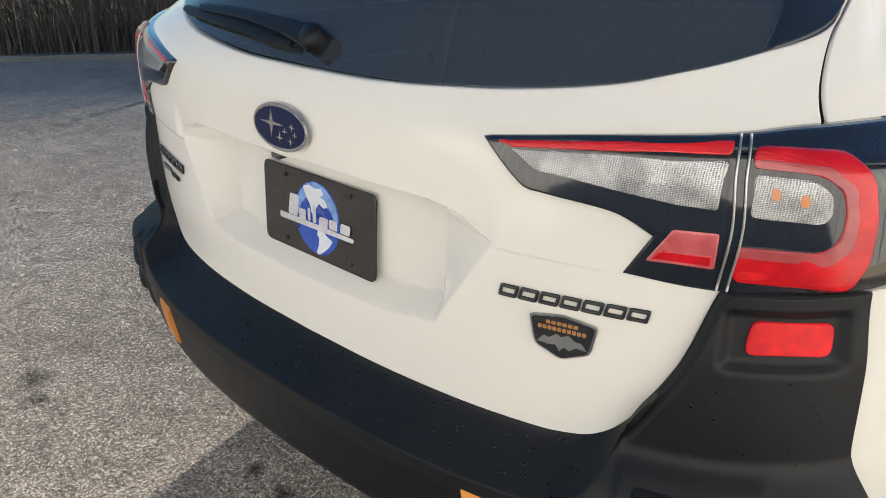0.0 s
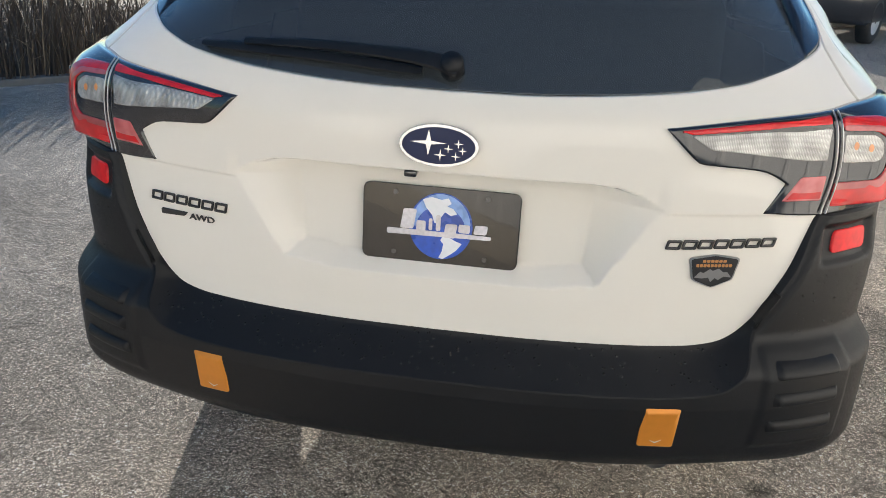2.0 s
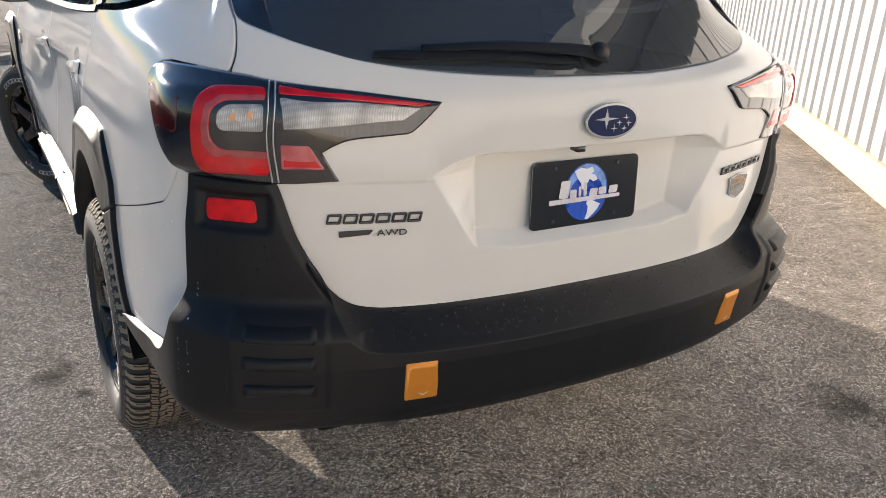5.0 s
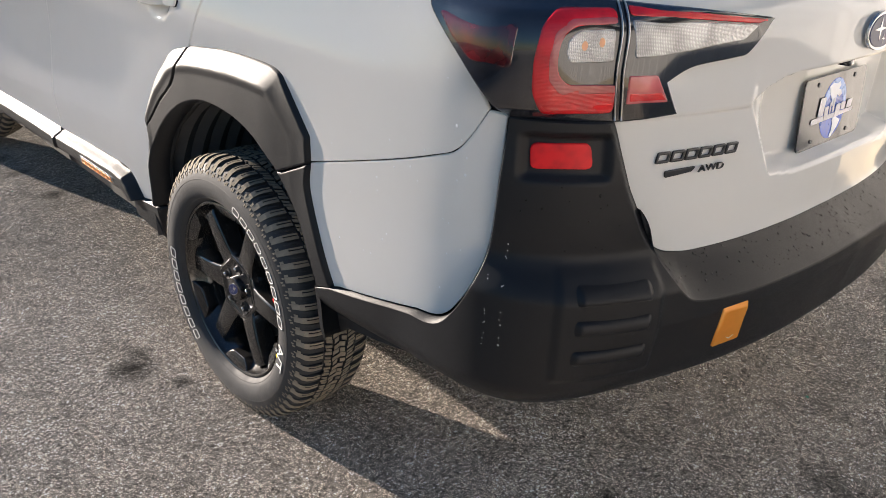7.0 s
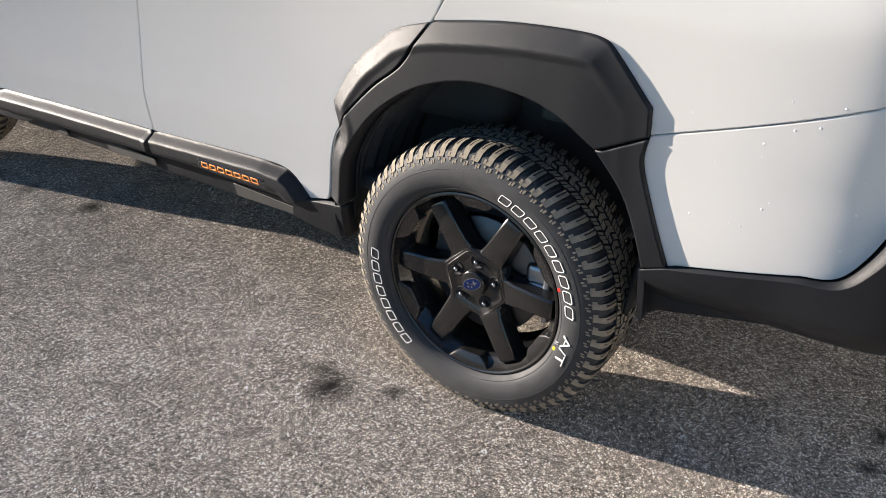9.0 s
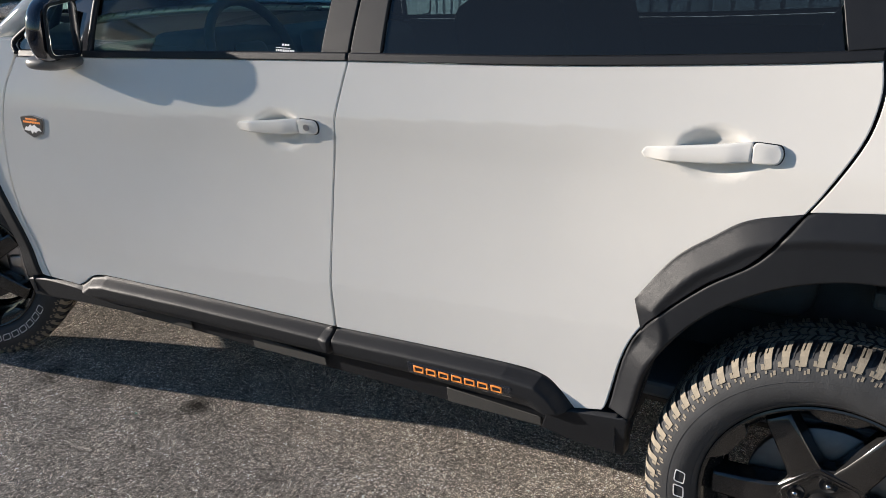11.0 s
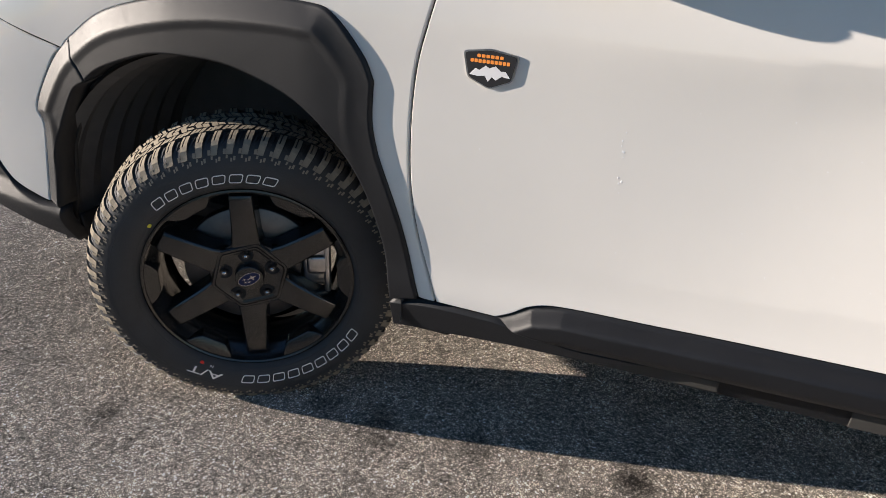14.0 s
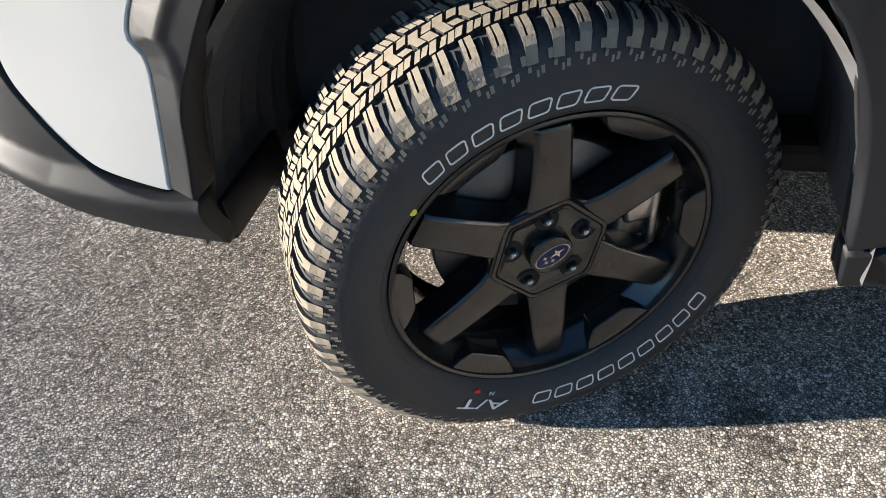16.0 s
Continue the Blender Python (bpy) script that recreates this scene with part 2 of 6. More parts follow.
def asphalt():
    """Worn asphalt: pale and dark stones in dark binder, with stains, dark spots and old patches."""
    made = bpy.data.materials.new("worn_asphalt")
    made.use_nodes = True
    nt = made.node_tree
    b = nt.nodes["Principled BSDF"]
    co = nt.nodes.new("ShaderNodeTexCoord")

    def vor(scale, feature="F1"):
        v = nt.nodes.new("ShaderNodeTexVoronoi")
        v.feature = feature
        v.inputs["Scale"].default_value = scale
        nt.links.new(co.outputs["Object"], v.inputs["Vector"])
        return v

    def noi(scale, detail=4):
        n = nt.nodes.new("ShaderNodeTexNoise")
        n.inputs["Scale"].default_value, n.inputs["Detail"].default_value = scale, detail
        nt.links.new(co.outputs["Object"], n.inputs[0])
        return n

    stone, gaps, fine = vor(195), vor(195, "DISTANCE_TO_EDGE"), vor(400)
    rnd = nt.nodes.new("ShaderNodeSeparateColor")
    nt.links.new(stone.outputs["Color"], rnd.inputs[0])
    ramp = nt.nodes.new("ShaderNodeValToRGB")
    e = ramp.color_ramp.elements
    e[0].position, e[0].color = 0.0, (0.187, 0.165, 0.142, 1)
    e[1].position, e[1].color = 1.0, (0.95, 0.885, 0.80, 1)
    for p, c in ((0.35, (0.312, 0.275, 0.236, 1)), (0.7, (0.447, 0.397, 0.341, 1)), (0.9, (0.622, 0.557, 0.482, 1))):
        k = e.new(p)
        k.color = c
    nt.links.new(rnd.outputs[0], ramp.inputs[0])
    top = nt.nodes.new("ShaderNodeMapRange")
    top.interpolation_type = "SMOOTHSTEP"
    top.inputs[1].default_value, top.inputs[2].default_value = 0.01, 0.26
    nt.links.new(gaps.outputs["Distance"], top.inputs[0])
    edge0 = nt.nodes.new("ShaderNodeMapRange")
    edge0.inputs[3].default_value, edge0.inputs[4].default_value = 0.45, 2.55
    nt.links.new(top.outputs[0], edge0.inputs[0])
    grit = nt.nodes.new("ShaderNodeMapRange")
    grit.inputs[1].default_value, grit.inputs[2].default_value = 0.15, 0.75
    grit.inputs[3].default_value, grit.inputs[4].default_value = 1.14, 0.80
    nt.links.new(fine.outputs["Distance"], grit.inputs[0])
    clump = nt.nodes.new("ShaderNodeMapRange")
    clump.inputs[1].default_value, clump.inputs[2].default_value = 0.3, 0.7
    clump.inputs[3].default_value, clump.inputs[4].default_value = 0.66, 1.34
    nt.links.new(noi(62, 3).outputs[0], clump.inputs[0])
    edge1 = nt.nodes.new("ShaderNodeMath")
    edge1.operation = "MULTIPLY"
    nt.links.new(edge0.outputs[0], edge1.inputs[0])
    nt.links.new(grit.outputs[0], edge1.inputs[1])
    edge = nt.nodes.new("ShaderNodeMath")
    edge.operation = "MULTIPLY"
    nt.links.new(edge1.outputs[0], edge.inputs[0])
    nt.links.new(clump.outputs[0], edge.inputs[1])
    big = noi(0.9, 5)
    bigr = nt.nodes.new("ShaderNodeMapRange")
    bigr.inputs[1].default_value, bigr.inputs[2].default_value = 0.3, 0.7
    bigr.inputs[3].default_value, bigr.inputs[4].default_value = 0.78, 1.22
    nt.links.new(big.outputs[0], bigr.inputs[0])
    mid = noi(9, 6)
    midr = nt.nodes.new("ShaderNodeMapRange")
    midr.inputs[1].default_value, midr.inputs[2].default_value = 0.3, 0.7
    midr.inputs[3].default_value, midr.inputs[4].default_value = 0.80, 1.20
    nt.links.new(mid.outputs[0], midr.inputs[0])
    m1 = nt.nodes.new("ShaderNodeMath")
    m1.operation = "MULTIPLY"
    nt.links.new(edge.outputs[0], m1.inputs[0])
    nt.links.new(bigr.outputs[0], m1.inputs[1])
    m2 = nt.nodes.new("ShaderNodeMath")
    m2.operation = "MULTIPLY"
    nt.links.new(m1.outputs[0], m2.inputs[0])
    nt.links.new(midr.outputs[0], m2.inputs[1])
    # oil spots and other dark patches: a place, a radius and how dark
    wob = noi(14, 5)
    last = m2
    for x, y, r, dark in DARK_SPOTS:
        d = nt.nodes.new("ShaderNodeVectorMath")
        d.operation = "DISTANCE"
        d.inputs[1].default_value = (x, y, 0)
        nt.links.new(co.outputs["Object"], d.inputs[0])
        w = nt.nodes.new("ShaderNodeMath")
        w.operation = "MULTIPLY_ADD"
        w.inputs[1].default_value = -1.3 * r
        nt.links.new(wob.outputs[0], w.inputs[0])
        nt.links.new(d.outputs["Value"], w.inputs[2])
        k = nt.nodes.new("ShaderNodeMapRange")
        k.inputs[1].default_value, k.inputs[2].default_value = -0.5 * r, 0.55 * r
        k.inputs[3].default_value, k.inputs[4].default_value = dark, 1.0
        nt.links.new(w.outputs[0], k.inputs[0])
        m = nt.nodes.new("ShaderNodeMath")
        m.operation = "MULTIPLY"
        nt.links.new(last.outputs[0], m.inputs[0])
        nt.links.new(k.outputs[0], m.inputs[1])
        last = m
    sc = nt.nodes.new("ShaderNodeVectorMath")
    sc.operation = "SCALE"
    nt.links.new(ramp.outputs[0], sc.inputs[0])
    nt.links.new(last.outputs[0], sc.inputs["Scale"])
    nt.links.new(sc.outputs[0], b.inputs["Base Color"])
    b.inputs["Roughness"].default_value = 0.85
    b.inputs["Diffuse Roughness"].default_value = 0.9
    b.inputs["Specular IOR Level"].default_value = 0.08
    lift = nt.nodes.new("ShaderNodeMath")
    lift.operation = "ADD"
    lift.inputs[1].default_value = 0.45
    nt.links.new(rnd.outputs[1], lift.inputs[0])
    hs = nt.nodes.new("ShaderNodeMath")
    hs.operation = "MULTIPLY"
    nt.links.new(top.outputs[0], hs.inputs[0])
    nt.links.new(lift.outputs[0], hs.inputs[1])
    rough = nt.nodes.new("ShaderNodeMath")
    rough.operation = "MULTIPLY_ADD"
    rough.inputs[1].default_value = -0.45
    nt.links.new(fine.outputs["Distance"], rough.inputs[0])
    nt.links.new(hs.outputs[0], rough.inputs[2])
    hs = rough
    bp = nt.nodes.new("ShaderNodeBump")
    bp.inputs["Strength"].default_value, bp.inputs["Distance"].default_value = 1.0, 0.0038
    nt.links.new(hs.outputs[0], bp.inputs["Height"])
    nt.links.new(bp.outputs[0], b.inputs["Normal"])
    return made


ASPHALT = asphalt()
BRUSH = material("dry_brush", (0.095, 0.072, 0.052), 0.9, vary=0.5, scale=6)
STRAW = material("dry_straw", (0.26, 0.20, 0.13), 0.85, vary=0.35, scale=9)
SOIL = material("bank_soil", (0.085, 0.066, 0.048), 0.95, vary=0.3, scale=5, bump=0.02, bump_scale=14)
SCRAP = material("green_plastic_scrap", (0.05, 0.45, 0.30), 0.4, vary=0.1)
KERB = material("kerb_concrete", (0.21, 0.20, 0.18), 0.9, vary=0.15, scale=10, bump=0.002, bump_scale=80)
DARKBEAD = material("dark_water_bead", (0.003, 0.003, 0.004), 0.2, spec=0.3)
WETBEAD = material("bright_water_bead", (0.93, 0.93, 0.93), 0.05, spec=1.0, coat=1.0)
# ---- the car's skin: u runs round the plan from the tail's middle (0) along the left side to the nose, z is up ----
PLAN = [(0, -1.092), (-0.2, -1.085), (-0.4, -1.060), (-0.6, -1.008), (-0.72, -0.955), (-0.81, -0.882), (-0.863, -0.79),
        (-0.892, -0.66), (-0.908, -0.45), (-0.910, -0.1), (-0.900, 0.4), (-0.893, 0.9), (-0.890, 1.5), (-0.892, 2.2), (-0.897, 2.75),
        (-0.899, 3.15), (-0.890, 3.38), (-0.845, 3.56), (-0.72, 3.69), (-0.48, 3.76), (-0.2, 3.785), (0, 3.79)]


def spline(points, n=40):
    """A smooth curve through points (Catmull-Rom), as a dense array."""
    p = np.array(points, float)
    p = np.vstack([2 * p[0] - p[1], p, 2 * p[-1] - p[-2]])
    out = []
    for i in range(1, len(p) - 2):
        t = np.linspace(0, 1, n, endpoint=False)[:, None]
        a, b, c, d = p[i - 1], p[i], p[i + 1], p[i + 2]
        out.append(0.5 * (2 * b + (c - a) * t + (2 * a - 5 * b + 4 * c - d) * t ** 2 + (3 * b - a - 3 * c + d) * t ** 3))
    return np.vstack(out + [p[-2:-1]])


_c = spline(PLAN)
_c = np.vstack([_c[:0:-1] * [-1, 1], _c])
_s = np.r_[0, np.cumsum(np.hypot(*np.diff(_c, axis=0).T))]
_s -= _s[len(_s) // 2]
_t = np.gradient(_c, axis=0)
_t /= np.hypot(_t[:, 0], _t[:, 1])[:, None]
_k = np.ones(41) / 41
UMAX = _s[-1]


def smooth(a, b, v):
    t = np.clip((np.asarray(v, float) - a) / (b - a), 0, 1)
    return t * t * (3 - 2 * t)


def curve(zs, ds):
    """A smooth profile through (z, offset) pairs."""
    c = spline(list(zip(zs, ds)), 16)
    return lambda z: np.interp(z, c[:, 0], c[:, 1])


REAR = curve((0.20, 0.30, 0.5, 0.7, 0.76, 0.85, 1.0, 1.06, 1.11, 1.145, 1.17, 1.188, 1.205, 1.225, 1.26, 1.34, 1.45, 1.56, 1.66),
             (-0.05, -0.02, 0.0, 0.0, -0.004, 0.0, 0.0, 0.003, 0.002, -0.002, -0.011, -0.025, -0.045, -0.068, -0.097, -0.155, -0.235, -0.32, -0.41))
SIDE = curve((0.20, 0.30, 0.42, 0.50, 0.62, 0.78, 0.95, 1.03, 1.10, 1.18, 1.26, 1.38, 1.50, 1.60, 1.66),
             (-0.07, -0.04, -0.012, -0.006, 0.004, 0.002, 0.0, -0.004, -0.020, -0.040, -0.066, -0.115, -0.170, -0.23, -0.28))
RAKE = curve((0.20, 1.00, 1.16, 1.205, 1.24, 1.29, 1.36, 1.45, 1.58, 1.66), (0.0, 0.0, 0.0, 0.002, 0.020, 0.072, 0.135, 0.205, 0.305, 0.36))
NOSE = curve((0.20, 0.30, 0.45, 0.6, 0.75, 0.85, 0.92, 1.0, 1.1, 1.66), (-0.06, 0.0, 0.02, 0.015, 0.0, -0.03, -0.07, -0.16, -0.4, -1.0))


_h = spline([(0, 0), (0.03, -0.0070), (0.07, -0.0150), (0.12, -0.0200), (0.20, -0.0200), (0.30, -0.0120), (0.42, 0.0)], 10)


def crease(a, z):
    """The doors' waist line: below it the skin falls inwards, then comes out again towards the sill."""
    zc = np.interp(a, (2.0, 2.5, 2.94, 3.47, 4.08), (1.09, 1.060, 1.029, 0.987, 0.975))
    return np.interp(zc - z, _h[:, 0], _h[:, 1], 0.0, 0.0) * smooth(1.85, 2.4, a) * (1 - smooth(3.35, 4.10, a))


def plan(u):
    x, y = np.interp(u, _s, _c[:, 0]), np.interp(u, _s, _c[:, 1])
    tx, ty = np.interp(u, _s, _t[:, 0]), np.interp(u, _s, _t[:, 1])
    n = np.hypot(tx, ty)
    return x, y, -ty / n, tx / n


def skin(u, z, o=0.0):
    """The place on the car's skin at (u, z), o metres proud of it."""
    u, z = np.asarray(u, float), np.asarray(z, float)
    x, y, nx, ny = plan(u)
    a = np.abs(u)
    wr, wf = 1 - smooth(0.80, 1.22, a), smooth(UMAX - 1.5, UMAX - 0.7, a)
    d = wr * REAR(z) + wf * NOSE(z) + (1 - wr - wf) * SIDE(z) + crease(a, z) + o
    # the pillars behind the last side windows lean in
    d = d - 0.034 * smooth(0.86, 0.98, a) * (1 - smooth(1.15, 1.75, a)) * smooth(1.205, 1.30, z)
    # the front wings and the doors' front ends swell out over the wheels
    b = 0.030 * smooth(2.9, 3.8, a) * (1 - smooth(4.6, 5.0, a)) * smooth(0.48, 0.80, z) * (1 - 0.7 * smooth(0.95, 1.15, z))
    # the tail's upper corners are raked further forward than its middle
    rake = RAKE(z) * smooth(0.45, 0.82, a) * (1 - smooth(1.05, 1.9, a))
    return np.stack([x + nx * (d + b), y + ny * (d + b) - 0.6 * b + rake, z + 0 * d], -1)


# ---- mesh tools ----
from mathutils import geometry


def thing(name, label, category, at=None, group="", kind=""):
    ob = new(name)
    if at is not None:
        ob.matrix_basis = at
    return tagged(ob, label, category, group, kind)


def add(name, verts, faces, mat, parent=None, label="", normals=None, flat=False):
    """One mesh object from plain lists."""
    me = bpy.data.meshes.new(name)
    me.from_pydata([tuple(map(float, v)) for v in verts], [], [tuple(map(int, q)) for q in faces])
    me.materials.append(mat)
    me.polygons.foreach_set("use_smooth", [not flat] * len(me.polygons))
    me.update()
    if normals is not None:
        me.normals_split_custom_set_from_vertices([tuple(map(float, n)) for n in normals])
    ob = new(name, me)
    if parent is not None:
        ob.parent = parent
    if label:
        ob["label"] = label
    return ob


def part(name, bm, mat, parent, label="", flat=True):
    me = bpy.data.meshes.new(name)
    bm.to_mesh(me)
    bm.free()
    me.materials.append(mat)
    me.polygons.foreach_set("use_smooth", [not flat] * len(me.polygons))
    ob = new(name, me)
    ob.parent = parent
    if label:
        ob["label"] = label
    return ob


def box(size, at=(0, 0, 0), bevel=0.0, segs=2, turn=None):
    """A bmesh of a box with rounded edges."""
    bm = bmesh.new()
    bmesh.ops.create_cube(bm, size=1)
    bmesh.ops.scale(bm, vec=size, verts=bm.verts)
    if bevel:
        bmesh.ops.bevel(bm, geom=bm.edges[:], offset=bevel, segments=segs, affect="EDGES", profile=0.5)
    if turn is not None:
        bmesh.ops.transform(bm, matrix=turn, verts=bm.verts)
    bmesh.ops.translate(bm, vec=at, verts=bm.verts)
    return bm


def joined(*bms):
    out = bmesh.new()
    for bm in bms:
        me = bpy.data.meshes.new("t")
        bm.to_mesh(me)
        bm.free()
        out.from_mesh(me)
        bpy.data.meshes.remove(me)
    return out


def lathe(profile, n=96):
    """Rings about the x axis from (radius, x) pairs."""
    v, q = [], []
    for i in range(n):
        a = 2 * math.pi * i / n
        v += [(x, r * math.sin(a), r * math.cos(a)) for r, x in profile]
    k = len(profile)
    for i in range(n):
        j = (i + 1) % n
        q += [(i * k + m, i * k + m + 1, j * k + m + 1, j * k + m) for m in range(k - 1)]
    return v, q


def sweep(path, radius, n=8, closed_ends=True):
    """A round bar along a path; radius a number or one for each point."""
    path = np.array(path, float)
    rad = np.full(len(path), radius) if np.isscalar(radius) else np.asarray(radius)
    tan = np.gradient(path, axis=0)
    tan /= np.linalg.norm(tan, axis=1)[:, None]
    up = np.array([0.31, 0.22, 0.92])
    v, q = [], []
    for p, t, r in zip(path, tan, rad):
        a = np.cross(t, up)
        a /= np.linalg.norm(a)
        b = np.cross(t, a)
        v += [p + r * (math.cos(2 * math.pi * i / n) * a + math.sin(2 * math.pi * i / n) * b) for i in range(n)]
    for k in range(len(path) - 1):
        q += [(k * n + i, k * n + (i + 1) % n, (k + 1) * n + (i + 1) % n, (k + 1) * n + i) for i in range(n)]
    if closed_ends:
        q += [tuple(range(n)), tuple((len(path) - 1) * n + i for i in reversed(range(n)))]
    return v, q


def inside(poly, pts):
    """Which points lie in a closed polygon."""
    x, y = pts[:, 0], pts[:, 1]
    hit = np.zeros(len(pts), bool)
    a, b = poly, np.roll(poly, -1, 0)
    for (x0, y0), (x1, y1) in zip(a, b):
        if y0 != y1:
            hit ^= ((y0 > y) != (y1 > y)) & (x < (x1 - x0) * (y - y0) / (y1 - y0) + x0)
    return hit


def reach(line, u, z):
    """Distance in the (u, z) plane to a broken line."""
    u, z = np.asarray(u, float), np.asarray(z, float)
    best = np.full(np.broadcast(u, z).shape, 9.0)
    line = np.asarray(line, float)
    for (x0, y0), (x1, y1) in zip(line[:-1], line[1:]):
        dx, dy = x1 - x0, y1 - y0
        t = np.clip(((u - x0) * dx + (z - y0) * dy) / max(dx * dx + dy * dy, 1e-12), 0, 1)
        best = np.minimum(best, np.hypot(u - x0 - t * dx, z - y0 - t * dy))
    return best


def outline(*runs, step=0.012):
    """A closed outline from runs of points: each run is a smooth curve, and runs meet in corners."""
    out = []
    for run in runs:
        c = spline(run, 12) if len(run) > 2 else np.array(run, float)
        s = np.r_[0, np.cumsum(np.hypot(*np.diff(c, axis=0).T))]
        n = max(1, int(np.ceil(s[-1] / step)))
        k = np.linspace(0, s[-1], n, endpoint=False)
        out.append(np.stack([np.interp(k, s, c[:, 0]), np.interp(k, s, c[:, 1])], 1))
    poly = np.vstack(out)
    area = (poly[:, 0] * np.roll(poly[:, 1], -1) - np.roll(poly[:, 0], -1) * poly[:, 1]).sum()
    return poly if area > 0 else poly[::-1]


def ring(points, step=0.012):
    """A closed outline of straight runs."""
    p = [tuple(q) for q in points]
    return outline(*[[a, b] for a, b in zip(p, p[1:] + p[:1])], step=step)


def rounded(points, r=0.01, n=4):
    """A closed outline whose corners are rounded."""
    p = np.array(points, float)
    out = []
    for i in range(len(p)):
        a, b, c = p[i - 1], p[i], p[(i + 1) % len(p)]
        la, lc = np.linalg.norm(a - b), np.linalg.norm(c - b)
        s, e = b + (a - b) * min(r / la, 0.45), b + (c - b) * min(r / lc, 0.45)
        for t in np.linspace(0, 1, n):
            out.append((1 - t) ** 2 * s + 2 * t * (1 - t) * b + t * t * e)
    return np.array(out)


def ellipse(rx, ry, cx=0.0, cy=0.0, n=48):
    a = np.linspace(0, 2 * math.pi, n, endpoint=False)
    return np.stack([cx + rx * np.cos(a), cy + ry * np.sin(a)], 1)


def mirrored(poly):
    return (np.asarray(poly) * [-1, 1])[::-1]


def place_normals(u, z, off):
    h = 2e-3
    o = lambda a, b: off(a, b) if callable(off) else off
    du = skin(u + h, z, o(u + h, z)) - skin(u - h, z, o(u - h, z))
    dz = skin(u, z + h, o(u, z + h)) - skin(u, z - h, o(u, z - h))
    n = np.cross(dz, du)
    return n / (np.linalg.norm(n, axis=1)[:, None] + 1e-12)


def panel(name, poly, mat, parent, off=0.0, grid=0.02, depth=0.012, edge=0.0025, label=""):
    """A sheet of the car's skin cut to an outline in (u, z), raised by off, with rounded edges turned inwards."""
    poly = np.asarray(poly, float)
    if (poly[:, 0] * np.roll(poly[:, 1], -1) - np.roll(poly[:, 0], -1) * poly[:, 1]).sum() < 0:
        poly = poly[::-1]
    keep = np.linalg.norm(poly - np.roll(poly, 1, 0), axis=1) > 1e-5
    poly = poly[keep]
    t = np.roll(poly, -1, 0) - np.roll(poly, 1, 0)
    t /= np.linalg.norm(t, axis=1)[:, None] + 1e-12
    outw = np.stack([t[:, 1], -t[:, 0]], 1)
    inner = poly - outw * edge
    n = len(poly)
    lo, hi = inner.min(0), inner.max(0)
    gu, gz = np.meshgrid(np.arange(lo[0], hi[0], grid), np.arange(lo[1], hi[1], grid * 0.87))
    gu = gu + (np.arange(gu.shape[0])[:, None] % 2) * grid / 2
    pts = np.stack([gu.ravel(), gz.ravel()], 1)
    if len(pts):
        pts = pts[inside(inner, pts)]
        pts = pts[reach(np.vstack([inner, inner[:1]]), pts[:, 0], pts[:, 1]) > grid * 0.45] if len(pts) else pts
    allp = np.vstack([inner, pts]) if len(pts) else inner
    res = geometry.delaunay_2d_cdt([Vector(p) for p in allp], [(i, (i + 1) % n) for i in range(n)], [], 0, 1e-6)
    v2 = np.array([tuple(v) for v in res[0]])
    tri = np.array([f for f in res[2] if len(f) == 3])
    mid = v2[tri].mean(1)
    tri = tri[inside(inner, mid)]
    o = off if callable(off) else (lambda a, b: np.full(np.shape(a), float(off)))
    v = skin(v2[:, 0], v2[:, 1], o(v2[:, 0], v2[:, 1]))
    nor = place_normals(v2[:, 0], v2[:, 1], o)
    oi, op = o(inner[:, 0], inner[:, 1]), o(poly[:, 0], poly[:, 1])
    r0 = skin(inner[:, 0], inner[:, 1], oi)
    r1 = skin(poly[:, 0], poly[:, 1], op - edge * 0.8)
    r2 = skin(poly[:, 0], poly[:, 1], op - depth)
    nb = place_normals(inner[:, 0], inner[:, 1], o)
    side = skin(poly[:, 0] + outw[:, 0] * 1e-3, poly[:, 1] + outw[:, 1] * 1e-3, op) - skin(poly[:, 0], poly[:, 1], op)
    side /= np.linalg.norm(side, axis=1)[:, None]
    k = len(v)
    verts = np.vstack([v, r0, r1, r2])
    nm = nb + side
    norms = np.vstack([nor, nb, nm / np.linalg.norm(nm, axis=1)[:, None], side])
    faces = [tuple(f) for f in tri]
    for a, b in ((0, 1), (1, 2)):
        faces += [(k + a * n + i, k + b * n + i, k + b * n + (i + 1) % n, k + a * n + (i + 1) % n) for i in range(n)]
    turn = np.cross(v[tri[:, 1]] - v[tri[:, 0]], v[tri[:, 2]] - v[tri[:, 0]])
    if (turn * nor[tri[:, 0]]).sum() < 0:
        faces[:len(tri)] = [f[::-1] for f in faces[:len(tri)]]
    rim = np.array(faces[len(tri):])
    turn = np.cross(verts[rim[:, 1]] - verts[rim[:, 0]], verts[rim[:, 3]] - verts[rim[:, 0]])
    if (turn * norms[rim[:, 1]]).sum() < 0:
        faces[len(tri):] = [f[::-1] for f in faces[len(tri):]]
    return add(name, verts, faces, mat, parent, label, normals=norms)


def both(name, poly, mat, parent, off=0.0, **more):
    """The same panel on the left and on the right."""
    flip = (lambda a, b: off(-a, b)) if callable(off) else off
    return panel(name, poly, mat, parent, off, **more), panel(name, mirrored(poly), mat, parent, flip, **more)


def text_mesh(text, size, extrude=0.0005):
    cu = bpy.data.curves.new("t", "FONT")
    cu.body, cu.size, cu.extrude, cu.align_x = text, size, extrude, "CENTER"
    ob = new("t", cu)
    me = bpy.data.meshes.new_from_object(ob.evaluated_get(bpy.context.evaluated_depsgraph_get()))
    bpy.data.objects.remove(ob)
    bpy.data.curves.remove(cu)
    return me


# ---- the car ----
car = thing("car", "pearl white estate car with black plastic cladding, parked on asphalt", "car")

